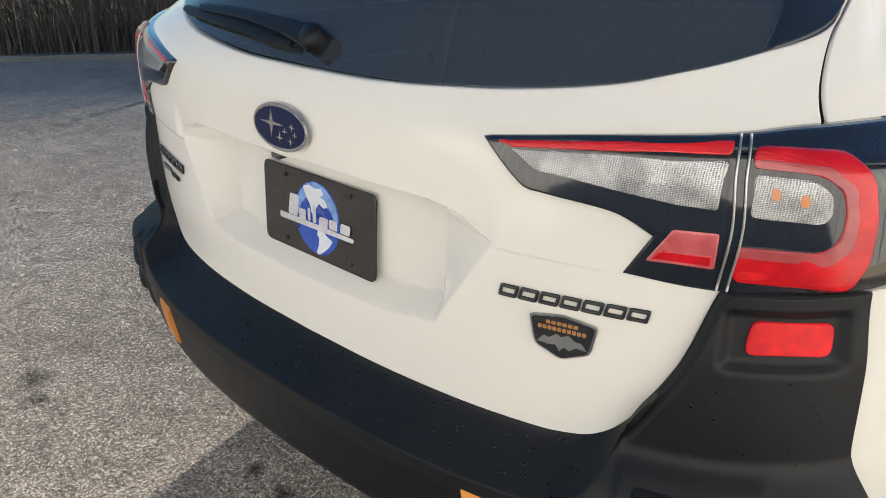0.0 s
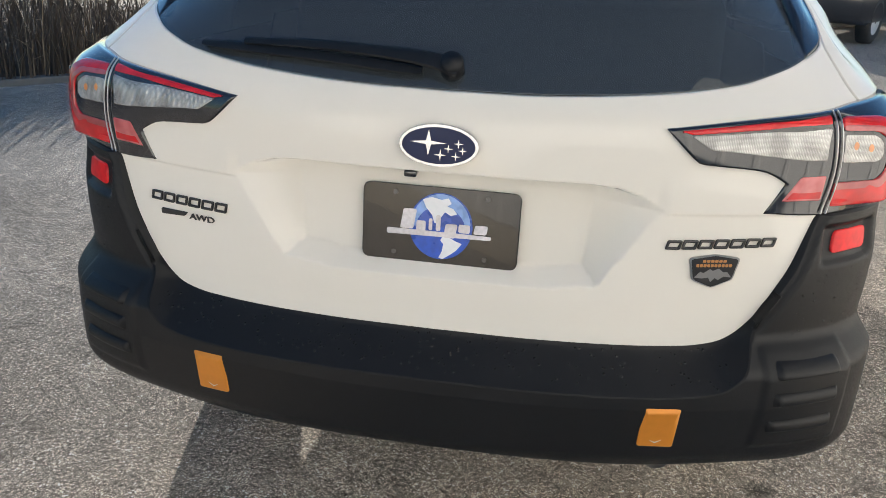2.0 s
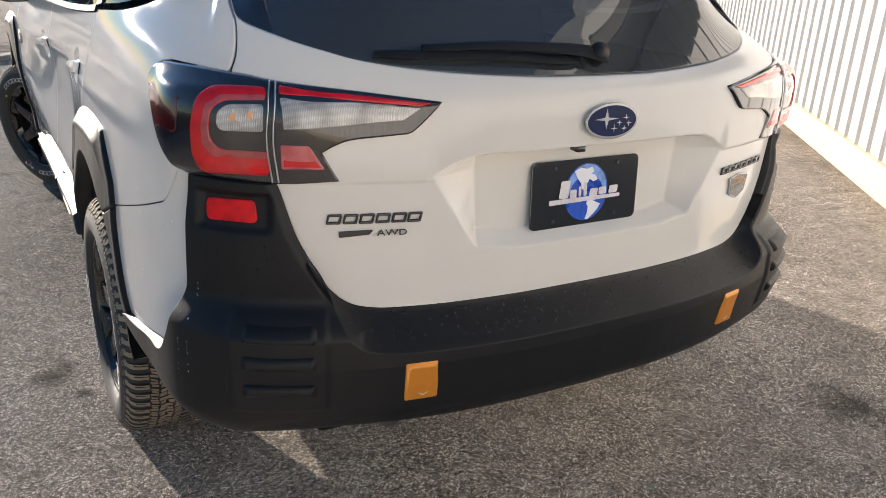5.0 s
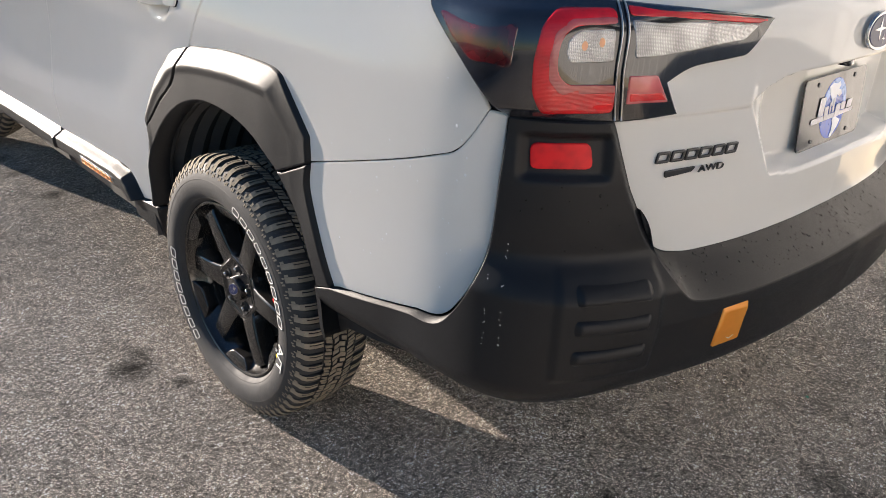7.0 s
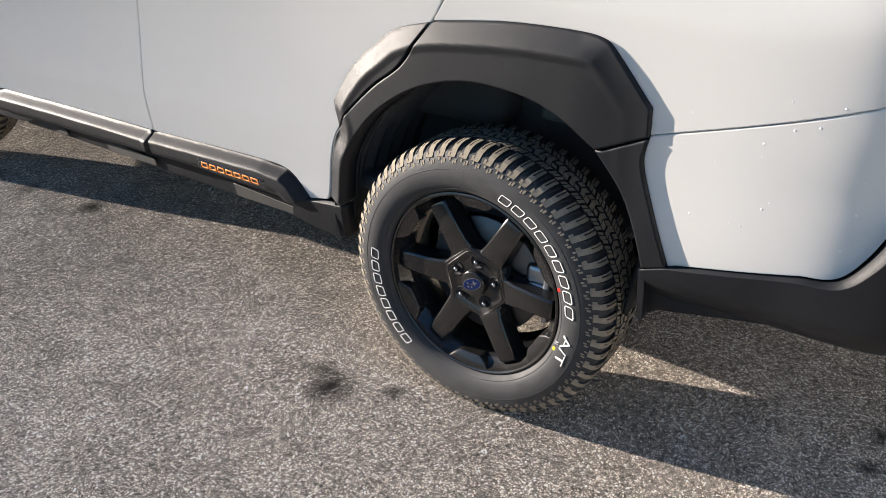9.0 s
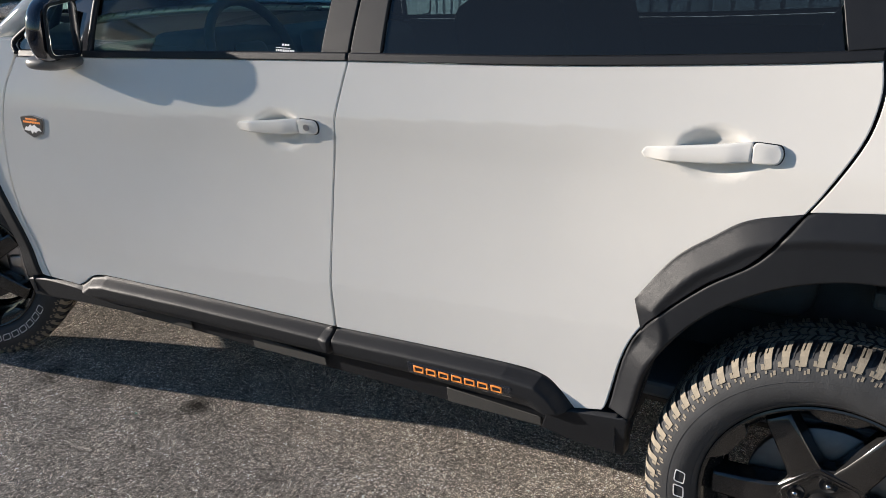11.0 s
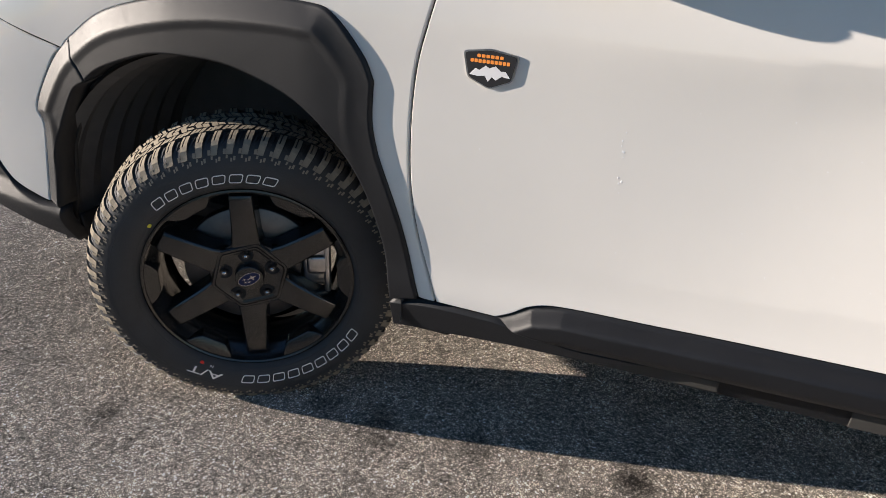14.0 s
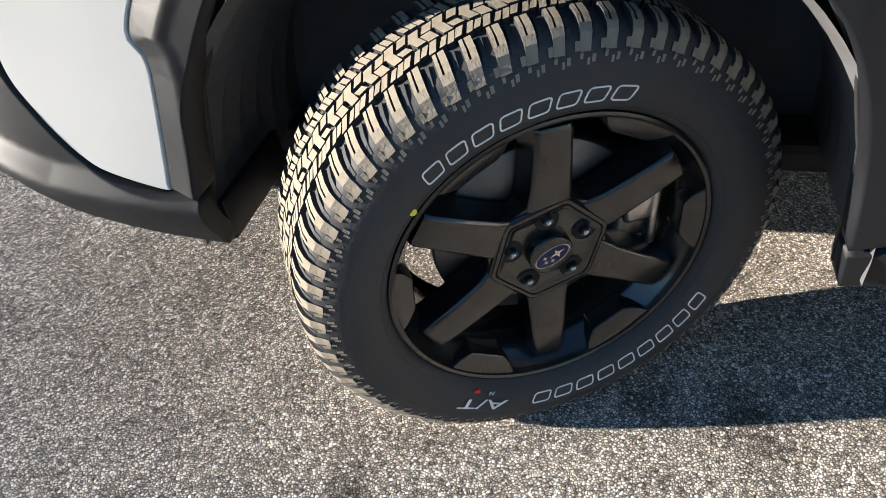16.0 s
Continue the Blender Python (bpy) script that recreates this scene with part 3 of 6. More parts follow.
EDGE = [(0.0, 0.735), (0.42, 0.733), (0.53, 0.737), (0.585, 0.755), (0.628, 0.80), (0.655, 0.850), (0.68, 0.90), (0.708, 0.985), (0.716, 1.004)]
CREST = [(0.0, 0.668), (0.40, 0.666), (0.530, 0.673), (0.574, 0.697), (0.600, 0.737), (0.617, 0.782), (0.634, 0.818), (0.655, 0.850)]


EDGE_LINE, CREST_LINE = spline(EDGE, 6), spline(CREST, 6)


def soft(t, k=0.12):
    """0 to 1 in a straight ramp whose two ends are eased."""
    t = np.clip(t, 0, 1)
    return np.where(t < k, t * t / (2 * k), np.where(t > 1 - k, 1 - k - (1 - t) ** 2 / (2 * k), t - k / 2)) / (1 - k)


def tailgate_off(u, z):
    a = np.abs(u)
    wide = np.interp(z, (0.84, 0.862, 1.012, 1.036, 1.050, 1.056), (0.285, 0.312, 0.415, 0.372, 0.325, 0.28))
    floor = np.interp(z, (0.84, 0.88, 1.05), (0.262, 0.283, 0.290))
    top = np.interp(a, (0.0, 0.28, 0.33, 0.375, 0.415), (1.056, 1.055, 1.050, 1.036, 1.012))
    deep = np.minimum(soft((top - z) / 0.016, 0.08), soft((z - 0.843 - 0.01 * smooth(0.2, 0.3, a)) / 0.026, 0.12))
    deep = np.minimum(deep, soft((wide - a) / np.maximum(wide - floor, 0.012), 0.07))
    return -0.058 * deep + 0.0065 * smooth(1.003, 1.0075, z) * smooth(0.395, 0.425, a) * (1 - smooth(1.02, 1.09, z)) - 0.003


_left = [(0.716, 1.004), (0.722, 1.185), (0.813, 1.2015), (0.812, 1.240), (0.814, 1.285), (0.836, 1.32), (0.845, 1.36), (0.838, 1.45), (0.822, 1.58)]
GLASS_SIDE = [(0.80, 1.575), (0.825, 1.45), (0.835, 1.36), (0.827, 1.318), (0.805, 1.287), (0.72, 1.2645), (0.62, 1.242), (0.54, 1.2255), (0.40, 1.2105), (0.19, 1.199), (0.0, 1.197)]
_half = [EDGE, _left[:2], _left[1:3], _left[2:], [(0.822, 1.58), (0.80, 1.575)], GLASS_SIDE]
_runs = _half + [[(-a, b) for a, b in run[::-1]] for run in _half[::-1]]
tailgate = panel("tailgate", outline(*_runs), PAINT, car, tailgate_off, grid=0.0055, label="white tailgate with a recess for the plate")
_g = [GLASS_SIDE, [(-a, b) for a, b in GLASS_SIDE[::-1]], [(-0.80, 1.575), (0.80, 1.575)]]


def glass_off(u, z):
    """The rear glass runs straight where the sheet metal under it is rolled."""
    return -0.004 + (-0.052 - 0.74 * (z - 1.20) - REAR(z)) * (1 - smooth(0.80, 1.22, np.abs(u)))


panel("rear_window", outline(*_g), REARGLASS, car, glass_off, grid=0.03, depth=0.004, label="dark tinted rear window")


def bumper_off(u, z, step=None):
    """The bumper's height over the skin; step: True on the loading step alone, False on the face alone."""
    a = np.abs(u)
    inner, crest = reach(EDGE_LINE, a, z), reach(CREST_LINE, a, z)
    zc = np.interp(a, [p[0] for p in CREST], [p[1] for p in CREST])
    ze = np.interp(a, [p[0] for p in EDGE], [p[1] for p in EDGE])
    shelf = (a < 0.655) & (z > zc) & (z < ze + 0.02) if step is None else np.full(np.shape(a), step)
    full = 0.014 + 0.050 * (1 - smooth(0.70, 0.775, z)) * (1 - smooth(0.78, 1.12, a)) + 0.014 * (1 - smooth(0.75, 1.0, a))
    full = np.where(z > 0.9, full - 0.010 * smooth(0.9, 1.0, z), full)
    t = inner / np.maximum(inner + crest, 1e-4)
    base = -0.008 + (full + 0.004) * smooth(0.742, 0.815, z)
    o = np.where(shelf, base + (full - base) * t ** 1.3, full)
    o = o - 0.012 * (1 - smooth(0, 0.014, inner)) * (~shelf)
    o = o - 0.05 * np.clip((0.53 - z) / 0.07, 0, 1.4) ** 2 - 0.16 * np.clip(0.64 - z, 0, 1) * (1 - smooth(0.6, 0.9, a))
    pad = (1 - smooth(0.786, 0.803, a)) * smooth(0.614, 0.630, a) * smooth(0.538, 0.556, z) * (1 - smooth(0.742, 0.760, z))
    o = o + 0.006 * pad
    pocket = smooth(0.714, 0.734, a) * (1 - smooth(0.852, 0.876, a)) * smooth(0.902, 0.920, z) * (1 - smooth(0.974, 0.990, z))
    return o - 0.014 * pocket


SEAM = [(0.889, 1.007), (0.894, 0.915), (0.904, 0.776), (0.929, 0.693), (0.958, 0.638), (0.983, 0.609), (1.012, 0.598), (1.05, 0.597)]
_half = [CREST, EDGE[5:], [EDGE[-1], (0.889, 1.007)], SEAM, [(1.05, 0.597), (1.294, 0.553)], [(1.294, 0.553), (1.345, 0.535)], [(1.345, 0.535), (1.335, 0.385)],
         [(1.335, 0.385), (1.20, 0.412), (1.0, 0.448), (0.75, 0.462), (0.60, 0.462), (0.45, 0.474), (0.2, 0.488), (0.0, 0.492)]]
_right = [[(-a, b) for a, b in run[::-1]] for run in _half[::-1]]
rear_bumper = panel("rear_bumper", outline(*(_half[:-1] + [_half[-1][:-1] + [(0, 0.492)] + _right[0][1:]] + _right[1:])), PLASTIC, car, lambda a, b: bumper_off(a, b, False), grid=0.006, depth=0.05, edge=0.0016, label="black plastic bumper with raised ribs at its corners")
_edge, _crest = EDGE[:6], CREST
panel("loading_step", outline([(-a, b) for a, b in _edge[:0:-1]] + _edge, _crest[::-1] + [(-a, b) for a, b in _crest[1:]]), PLASTIC, rear_bumper, lambda a, b: bumper_off(a, b, True), grid=0.008, depth=0.03, edge=0.0016, label="black plastic loading step on a bumper")

for s in (1, -1):
    q = rounded([(0.748, 0.927), (0.850, 0.925), (0.852, 0.967), (0.754, 0.970)], 0.012) * [s, 1]
    panel("reflector", q, REDBRIGHT, rear_bumper, lambda a, b: bumper_off(a, b) + 0.006, grid=0.02, depth=0.012, label="red rear reflector")
    for zr in (0.720, 0.662, 0.600):
        lift = lambda a, b, zr=zr: bumper_off(a, b) - 0.004 + 0.0145 * np.sqrt(np.clip(1 - ((b - zr + 0.002) / 0.0165) ** 2, 0.0, 1)) * smooth(0.636, 0.652, np.abs(a)) * (1 - smooth(0.758, 0.774, np.abs(a)))
        q = rounded([(0.636, zr - 0.0175), (0.774, zr - 0.0175), (0.774, zr + 0.0135), (0.636, zr + 0.0135)], 0.014, 6) * [s, 1]
        panel("bumper_rib", q, PLASTIC, rear_bumper, lift, grid=0.0045, depth=0.012, edge=0.001, label="raised rounded rib")
    q = rounded([(0.403, 0.556), (0.470, 0.553), (0.472, 0.646), (0.403, 0.652)], 0.005) * [s, 1]
    tab = panel("tow_hook_cover", q, ORANGE, car, lambda a, b: bumper_off(np.full_like(a, 0.43), np.minimum(b, 0.64)) + 0.006 - 0.008 * smooth(0.634, 0.650, b), grid=0.008, depth=0.03, edge=0.003, label="copper orange tow hook cover")
    vee = np.array([(0.445, 0.573), (0.434, 0.565), (0.423, 0.573), (0.434, 0.568)]) * [s, 1]
    panel("arrow_mark", vee, BADGEGREY, tab, lambda a, b: bumper_off(np.full_like(a, 0.43), b) + 0.0072, grid=0.02, depth=0.002, edge=0.0003)

# tail lamps
LAMP = [[(0.397, 1.160), (0.455, 1.106), (0.48, 1.100), (0.571, 1.091), (0.606, 1.079), (0.629, 1.066)], [(0.629, 1.066), (0.596, 1.010)], [(0.596, 1.010), (0.71, 1.004), (0.889, 1.007)],
        [(0.889, 1.007), (0.923, 1.040), (0.974, 1.091), (1.036, 1.142), (1.063, 1.172), (1.048, 1.193), (1.005, 1.204)], [(1.005, 1.204), (0.90, 1.206), (0.787, 1.201), (0.717, 1.193), (0.56, 1.179), (0.397, 1.160)]]


def lamp_off(o):
    """The lamp's height over the skin: its corner stands out past the body."""
    return lambda u, z: o + 0.024 * smooth(0.73, 0.85, np.abs(u)) * (1 - smooth(0.90, 1.04, np.abs(u))) * (1 - smooth(1.165, 1.200, z)) * smooth(1.005, 1.03, z)


for s in (1, -1):
    flip = (lambda q: q) if s > 0 else mirrored
    lamp = panel("tail_lamp", flip(outline(*LAMP)), GLOSSBLACK, car, lamp_off(0.008), grid=0.02, depth=0.02, edge=0.004, label="gloss black tail lamp with red and clear lenses")
    L = lambda pts, r=0.008: rounded(pts, r) * [s, 1]
    panel("red_lens", L([(0.724, 1.020), (0.842, 1.022), (0.858, 1.058), (0.859, 1.110), (0.850, 1.162), (0.830, 1.184), (0.732, 1.184), (0.730, 1.161), (0.800, 1.160), (0.820, 1.146), (0.826, 1.118), (0.824, 1.088), (0.808, 1.070), (0.724, 1.066)], 0.012), REDLENS, lamp, lamp_off(0.0115), grid=0.010, depth=0.006, label="red lens bent round the corner")
    panel("light_guide", L([(0.732, 1.171), (0.808, 1.170), (0.832, 1.150), (0.838, 1.112), (0.836, 1.078), (0.818, 1.056), (0.724, 1.054), (0.724, 1.0665), (0.808, 1.0705), (0.824, 1.088), (0.826, 1.118), (0.820, 1.1465), (0.800, 1.1605), (0.731, 1.1615)], 0.006), GUIDE, lamp, lamp_off(0.0119), grid=0.010, depth=0.005, edge=0.0008, label="pale pink light guide along a red lens")
    panel("lens_bar", L([(0.727, 1.026), (0.838, 1.028), (0.846, 1.037), (0.727, 1.036)], 0.004), REDBRIGHT, lamp, lamp_off(0.0119), grid=0.012, depth=0.004, edge=0.0006, label="bright red bar in a lens")
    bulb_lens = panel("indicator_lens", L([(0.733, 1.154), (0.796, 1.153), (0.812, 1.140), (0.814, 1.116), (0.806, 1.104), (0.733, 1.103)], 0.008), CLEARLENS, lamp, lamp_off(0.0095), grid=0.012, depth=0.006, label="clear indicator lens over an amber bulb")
    for ub, zb in ((0.786, 1.130), (0.757, 1.134)):
        panel("amber_bulb", ellipse(0.0062, 0.0085, s * ub, zb, 20), AMBERLENS, bulb_lens, lamp_off(0.0101), grid=0.01, depth=0.003, edge=0.002, label="amber bulb")
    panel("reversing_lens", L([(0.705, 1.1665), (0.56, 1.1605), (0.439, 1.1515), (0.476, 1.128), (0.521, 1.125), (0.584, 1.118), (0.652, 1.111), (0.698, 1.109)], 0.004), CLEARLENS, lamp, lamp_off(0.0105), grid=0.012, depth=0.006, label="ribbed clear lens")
    panel("red_strip", L([(0.709, 1.1870), (0.56, 1.1735), (0.420, 1.1590), (0.442, 1.1535), (0.56, 1.1635), (0.706, 1.1730)], 0.004), REDLENS, lamp, lamp_off(0.0115), grid=0.012, depth=0.006, label="thin red lens strip")
    low = panel("lower_red_lens", L([(0.704, 1.081), (0.652, 1.080), (0.623, 1.034), (0.703, 1.034)], 0.004), PINKLENS, lamp, 0.0105, grid=0.012, depth=0.006, label="small smoky red lens")
    panel("red_bar", L([(0.699, 1.053), (0.640, 1.052), (0.629, 1.038), (0.699, 1.038)], 0.003), REDLENS, low, 0.0118, grid=0.012, depth=0.004, label="bright red bar in a lens")
    panel("side_marker", L([(1.034, 1.160), (0.884, 1.158), (0.890, 1.092), (0.955, 1.095), (1.0, 1.128)], 0.008), REDDARK, lamp, lamp_off(0.0105), grid=0.02, depth=0.006, label="smoked red side lens")
    for du in (0.0, 0.0115):
        line = np.array([(0.715 + du, 1.194), (0.713 + du, 1.15), (0.716 + du, 1.085), (0.708 + du, 1.008)])
        c = spline(line, 8)
        v, q = sweep(skin(c[:, 0] * s, c[:, 1], 0.0115), 0.0017, 6)
        add("lens_divider", v, q, STEEL, lamp, "bright divider strip")

# quarter panels, wheel arch flares, doors, wings
FLARE_OUT = [(1.294, 0.553), (1.335, 0.66), (1.368, 0.756), (1.363, 0.815)]
FLARE_TOP = [(1.363, 0.815), (1.366, 0.867)], [(1.366, 0.867), (1.441, 0.953), (1.474, 0.979), (1.541, 0.986), (1.69, 0.982), (1.868, 0.961)]
QSEAM = [(0.925, 1.013), (0.957, 0.962), (0.985, 0.932), (1.02, 0.918), (1.111, 0.888), (1.24, 0.850), (1.363, 0.815)]
UP_QUARTER = [QSEAM, *FLARE_TOP, [(1.868, 0.961), (1.832, 1.022), (1.796, 1.099), (1.784, 1.171), (1.791, 1.234)], [(1.791, 1.234), (1.45, 1.262), (1.15, 1.310)],
              [(1.15, 1.310), (1.02, 1.40), (1.02, 1.575)], [(1.02, 1.575), (0.827, 1.58)], [(0.827, 1.58), (0.843, 1.45), (0.850, 1.36), (0.843, 1.32), (0.8215, 1.285), (0.820, 1.240), (0.821, 1.2015)], [(0.821, 1.2015), (0.90, 1.206), (1.005, 1.207)],
              [(1.005, 1.207), (1.052, 1.196), (1.067, 1.172), (1.040, 1.142), (0.978, 1.091), (0.925, 1.013)]]
LOW_QUARTER = [[(0.893, 1.007), (0.898, 0.915), (0.908, 0.776), (0.933, 0.695), (0.962, 0.641), (0.987, 0.612), (1.014, 0.602), (1.05, 0.601)], [(1.05, 0.601), (1.290, 0.557)], FLARE_OUT[:1] + FLARE_OUT[1:], [(p[0], p[1] - 0.003) for p in QSEAM[::-1]], [(0.925, 1.010), (0.893, 1.007)]]
ARCH_R = [(1.335, 0.405), (1.343, 0.53), (1.392, 0.672), (1.464, 0.767), (1.555, 0.823), (1.661, 0.850), (1.79, 0.848), (1.92, 0.803), (2.04, 0.714), (2.122, 0.59), (2.152, 0.455)]
DOORCUT = [(1.872, 0.955), (1.905, 0.905), (1.947, 0.852), (2.033, 0.787), (2.126, 0.695), (2.174, 0.612), (2.205, 0.46)]
RO = [(1.294, 0.553), (1.335, 0.66), (1.368, 0.756), (1.363, 0.815), (1.366, 0.867), (1.441, 0.953), (1.474, 0.979), (1.541, 0.986), (1.69, 0.982), (1.868, 0.961), (1.97, 0.93), (2.03, 0.888), (2.10, 0.829), (2.168, 0.73), (2.146, 0.66), (2.175, 0.60), (2.205, 0.46)]


def flare_off(line, u0):
    """A flare's height over the skin: a narrow step behind the wheel, a broad slope over it and before it."""
    def off(u, z):
        d = reach(line, np.abs(u), z)
        w = smooth(u0, u0 + 0.16, np.abs(u))
        return 0.002 + (0.0090 + 0.0130 * w) * ((1 - w) + w * soft(d / 0.046, 0.12)) - 0.003 * smooth(0.046, 0.064, d) * w
    return off


fl = flare_off(spline(RO, 5), 1.37)
both("quarter_panel", outline(*UP_QUARTER), PAINT, car, -0.002, grid=0.018, label="white rear quarter panel")
both("bumper_side_cover", outline(*LOW_QUARTER), PAINT, car, -0.002, grid=0.018, label="white lower quarter panel")
both("rear_arch_flare", outline([(1.363, 0.812), (1.366, 0.867)], FLARE_TOP[1], DOORCUT, [(2.205, 0.46), (2.152, 0.455)], ARCH_R[::-1][:8], [(1.464, 0.767), (1.363, 0.812)]), PLASTIC, car, fl, grid=0.007, depth=0.06, edge=0.005, label="black plastic wheel arch flare")
both("rear_arch_tail", outline(FLARE_OUT[:3] + [(1.363, 0.809)], [(1.363, 0.809), (1.460, 0.764)], ARCH_R[:4][::-1], [(1.335, 0.405), (1.345, 0.535)], [(1.345, 0.535), (1.294, 0.553)]), PLASTIC, car, fl, grid=0.007, depth=0.06, edge=0.005, label="black plastic end of a wheel arch flare")
both("door_arch_flare", outline([(1.876, 0.957), (1.97, 0.93), (2.03, 0.888), (2.10, 0.829), (2.168, 0.73)], [(2.168, 0.73), (2.148, 0.665)], [(2.148, 0.665), (2.126, 0.700), (2.035, 0.792), (1.950, 0.857), (1.876, 0.957)]), PLASTIC, car, fl, grid=0.007, depth=0.03, label="black plastic flare on the rear door")

R_EDGE = [(1.797, 1.226), (1.790, 1.171), (1.802, 1.099), (1.838, 1.022), (1.880, 0.950), (1.952, 0.857), (2.037, 0.792), (2.129, 0.699), (2.179, 0.612), (2.212, 0.468), (2.221, 0.448)]
SILL_R = [(2.284, 0.434), (2.321, 0.474), (2.363, 0.501), (2.45, 0.507), (2.7, 0.498), (2.930, 0.488)]
B_REAR = [(2.930, 0.488), (2.9325, 0.687), (2.9285, 0.861), (2.9065, 1.036), (2.8855, 1.160)]


def bowl(uc, zc):
    """A hollow in a door skin behind its handle."""
    def off(u, z):
        r = np.hypot((np.abs(u) - uc) / 0.082, (z - zc) / 0.056)
        return -0.022 * (1 - smooth(0.35, 1.0, r)) - 0.002
    return off


both("rear_door", outline(R_EDGE, [(2.221, 0.448), (2.284, 0.434)], SILL_R, B_REAR, [(2.8855, 1.160), (2.4, 1.181), (2.0, 1.208), (1.797, 1.226)]), PAINT, car, bowl(2.045, 1.046), grid=0.011, label="white rear door")
F_EDGE = [(4.036, 1.106), (4.072, 1.008), (4.100, 0.892), (4.106, 0.742), (4.086, 0.589), (4.040, 0.413)]
SILL_F = [(4.040, 0.413), (3.912, 0.411)], [(3.912, 0.411), (3.88, 0.428), (3.84, 0.455), (3.776, 0.469), (3.6, 0.474), (3.469, 0.478), (3.18, 0.484), (2.937, 0.488)]
both("front_door", outline(F_EDGE, *SILL_F, [(2.937, 0.488), (2.9365, 0.687), (2.9325, 0.861), (2.9105, 1.036), (2.8895, 1.160)], [(2.8895, 1.160), (3.3, 1.141), (3.74, 1.120), (4.036, 1.106)]), PAINT, car, bowl(3.075, 0.988), grid=0.011, label="white front door")

FO = [(4.080, 0.415), (4.119, 0.585), (4.172, 0.726), (4.186, 0.79), (4.184, 0.867), (4.206, 0.912), (4.265, 0.976), (4.318, 0.992), (4.472, 0.992), (4.638, 0.972), (4.80, 0.925), (4.908, 0.856), (4.968, 0.794), (5.026, 0.69), (5.012, 0.636), (5.042, 0.452)]
ARCH_F = [(4.142, 0.40), (4.154, 0.527), (4.193, 0.645), (4.252, 0.735), (4.340, 0.812), (4.462, 0.856), (4.56, 0.866), (4.673, 0.858), (4.80, 0.812), (4.90, 0.735), (4.968, 0.592), (4.995, 0.448)]
ff = flare_off(spline(FO, 5), 4.17)
FENDER_TOP = [(5.22, 0.945), (5.0, 1.005), (4.697, 1.080), (4.448, 1.124), (4.325, 1.139), (4.16, 1.150), (4.040, 1.152)]
both("front_wing", outline([(4.042, 1.118), (4.078, 1.008), (4.106, 0.892), (4.112, 0.742), (4.092, 0.589), (4.046, 0.413)], [(4.046, 0.413), (4.078, 0.413)], FO[:5], FO[4:12] + [(4.935, 0.83)], [(4.935, 0.83), (5.20, 0.88)], [(5.20, 0.88), (5.22, 0.945)], FENDER_TOP, [(4.040, 1.152), (4.042, 1.118)]), PAINT, car, -0.002, grid=0.018, label="white front wing")
both("front_arch_flare", outline(FO[:3], FO[2:5], FO[4:12], [FO[11], (4.855, 0.775)], [(4.855, 0.775)] + ARCH_F[:9][::-1], [(4.142, 0.40), FO[0]]), PLASTIC, car, ff, grid=0.0065, depth=0.06, edge=0.005, label="black plastic wheel arch flare")
both("front_arch_nose", outline([FO[11], (4.968, 0.794), (5.026, 0.69), (5.012, 0.636), (5.042, 0.452)], [(5.042, 0.452), (4.995, 0.448)], [(4.995, 0.448), (4.968, 0.592), (4.90, 0.735), (4.857, 0.772)], [(4.857, 0.772), FO[11]]), PLASTIC, car, ff, grid=0.0065, depth=0.06, edge=0.005, label="black plastic front end of a flare")
WHITE_NOSE = [[(5.045, 0.462), (5.015, 0.636), (5.030, 0.69), (4.972, 0.796), (4.945, 0.825)], [(4.945, 0.825), (5.20, 0.872), (5.265, 0.866)], [(5.265, 0.866), (5.268, 0.80), (5.254, 0.70), (5.246, 0.618), (5.22, 0.567), (5.193, 0.526), (5.167, 0.496), (5.137, 0.476), (5.06, 0.452), (5.045, 0.450)], [(5.045, 0.450), (5.045, 0.462)]]
both("nose_side_cover", outline(*WHITE_NOSE), PAINT, car, 0.0, grid=0.018, label="white front bumper side")


def nose_off(u, z):
    zc = np.interp(np.abs(u), (5.0, 5.22, 5.4, 6.3), (0.452, 0.480, 0.53, 0.56))
    return 0.006 + 0.022 * smooth(0.016, -0.026, z - zc) - 0.03 * smooth(-0.03, -0.13, z - zc)


_half = [[(4.995, 0.446), (5.06, 0.448), (5.137, 0.472), (5.167, 0.492), (5.193, 0.522), (5.22, 0.563), (5.25, 0.618), (5.258, 0.70), (5.272, 0.80), (5.269, 0.866)], [(5.269, 0.866), (5.42, 0.80)], [(5.42, 0.80), (5.70, 0.80), (6.238, 0.80)], [(6.238, 0.80), (6.238, 0.44)], [(6.238, 0.44), (5.7, 0.45), (5.34, 0.465), (5.25, 0.440), (5.186, 0.405), (5.095, 0.375), (4.985, 0.350)], [(4.985, 0.350), (4.995, 0.446)]]
both("front_bumper", outline(*_half), PLASTIC, car, nose_off, grid=0.009, depth=0.04, label="black plastic front bumper")
both("headlamp", outline([(5.20, 0.876), (5.30, 0.862), (5.42, 0.805)], [(5.42, 0.805), (5.62, 0.80)], [(5.62, 0.80), (5.56, 0.88), (5.22, 0.94)], [(5.22, 0.94), (5.20, 0.876)]), CLEARLENS, car, 0.004, grid=0.02, label="clear headlamp")
both("grille", outline([(5.62, 0.803), (6.238, 0.803)], [(6.238, 0.803), (6.238, 0.89)], [(6.238, 0.89), (5.57, 0.88)], [(5.57, 0.88), (5.62, 0.803)]), GLOSSBLACK, car, 0.0, grid=0.03, label="gloss black grille")

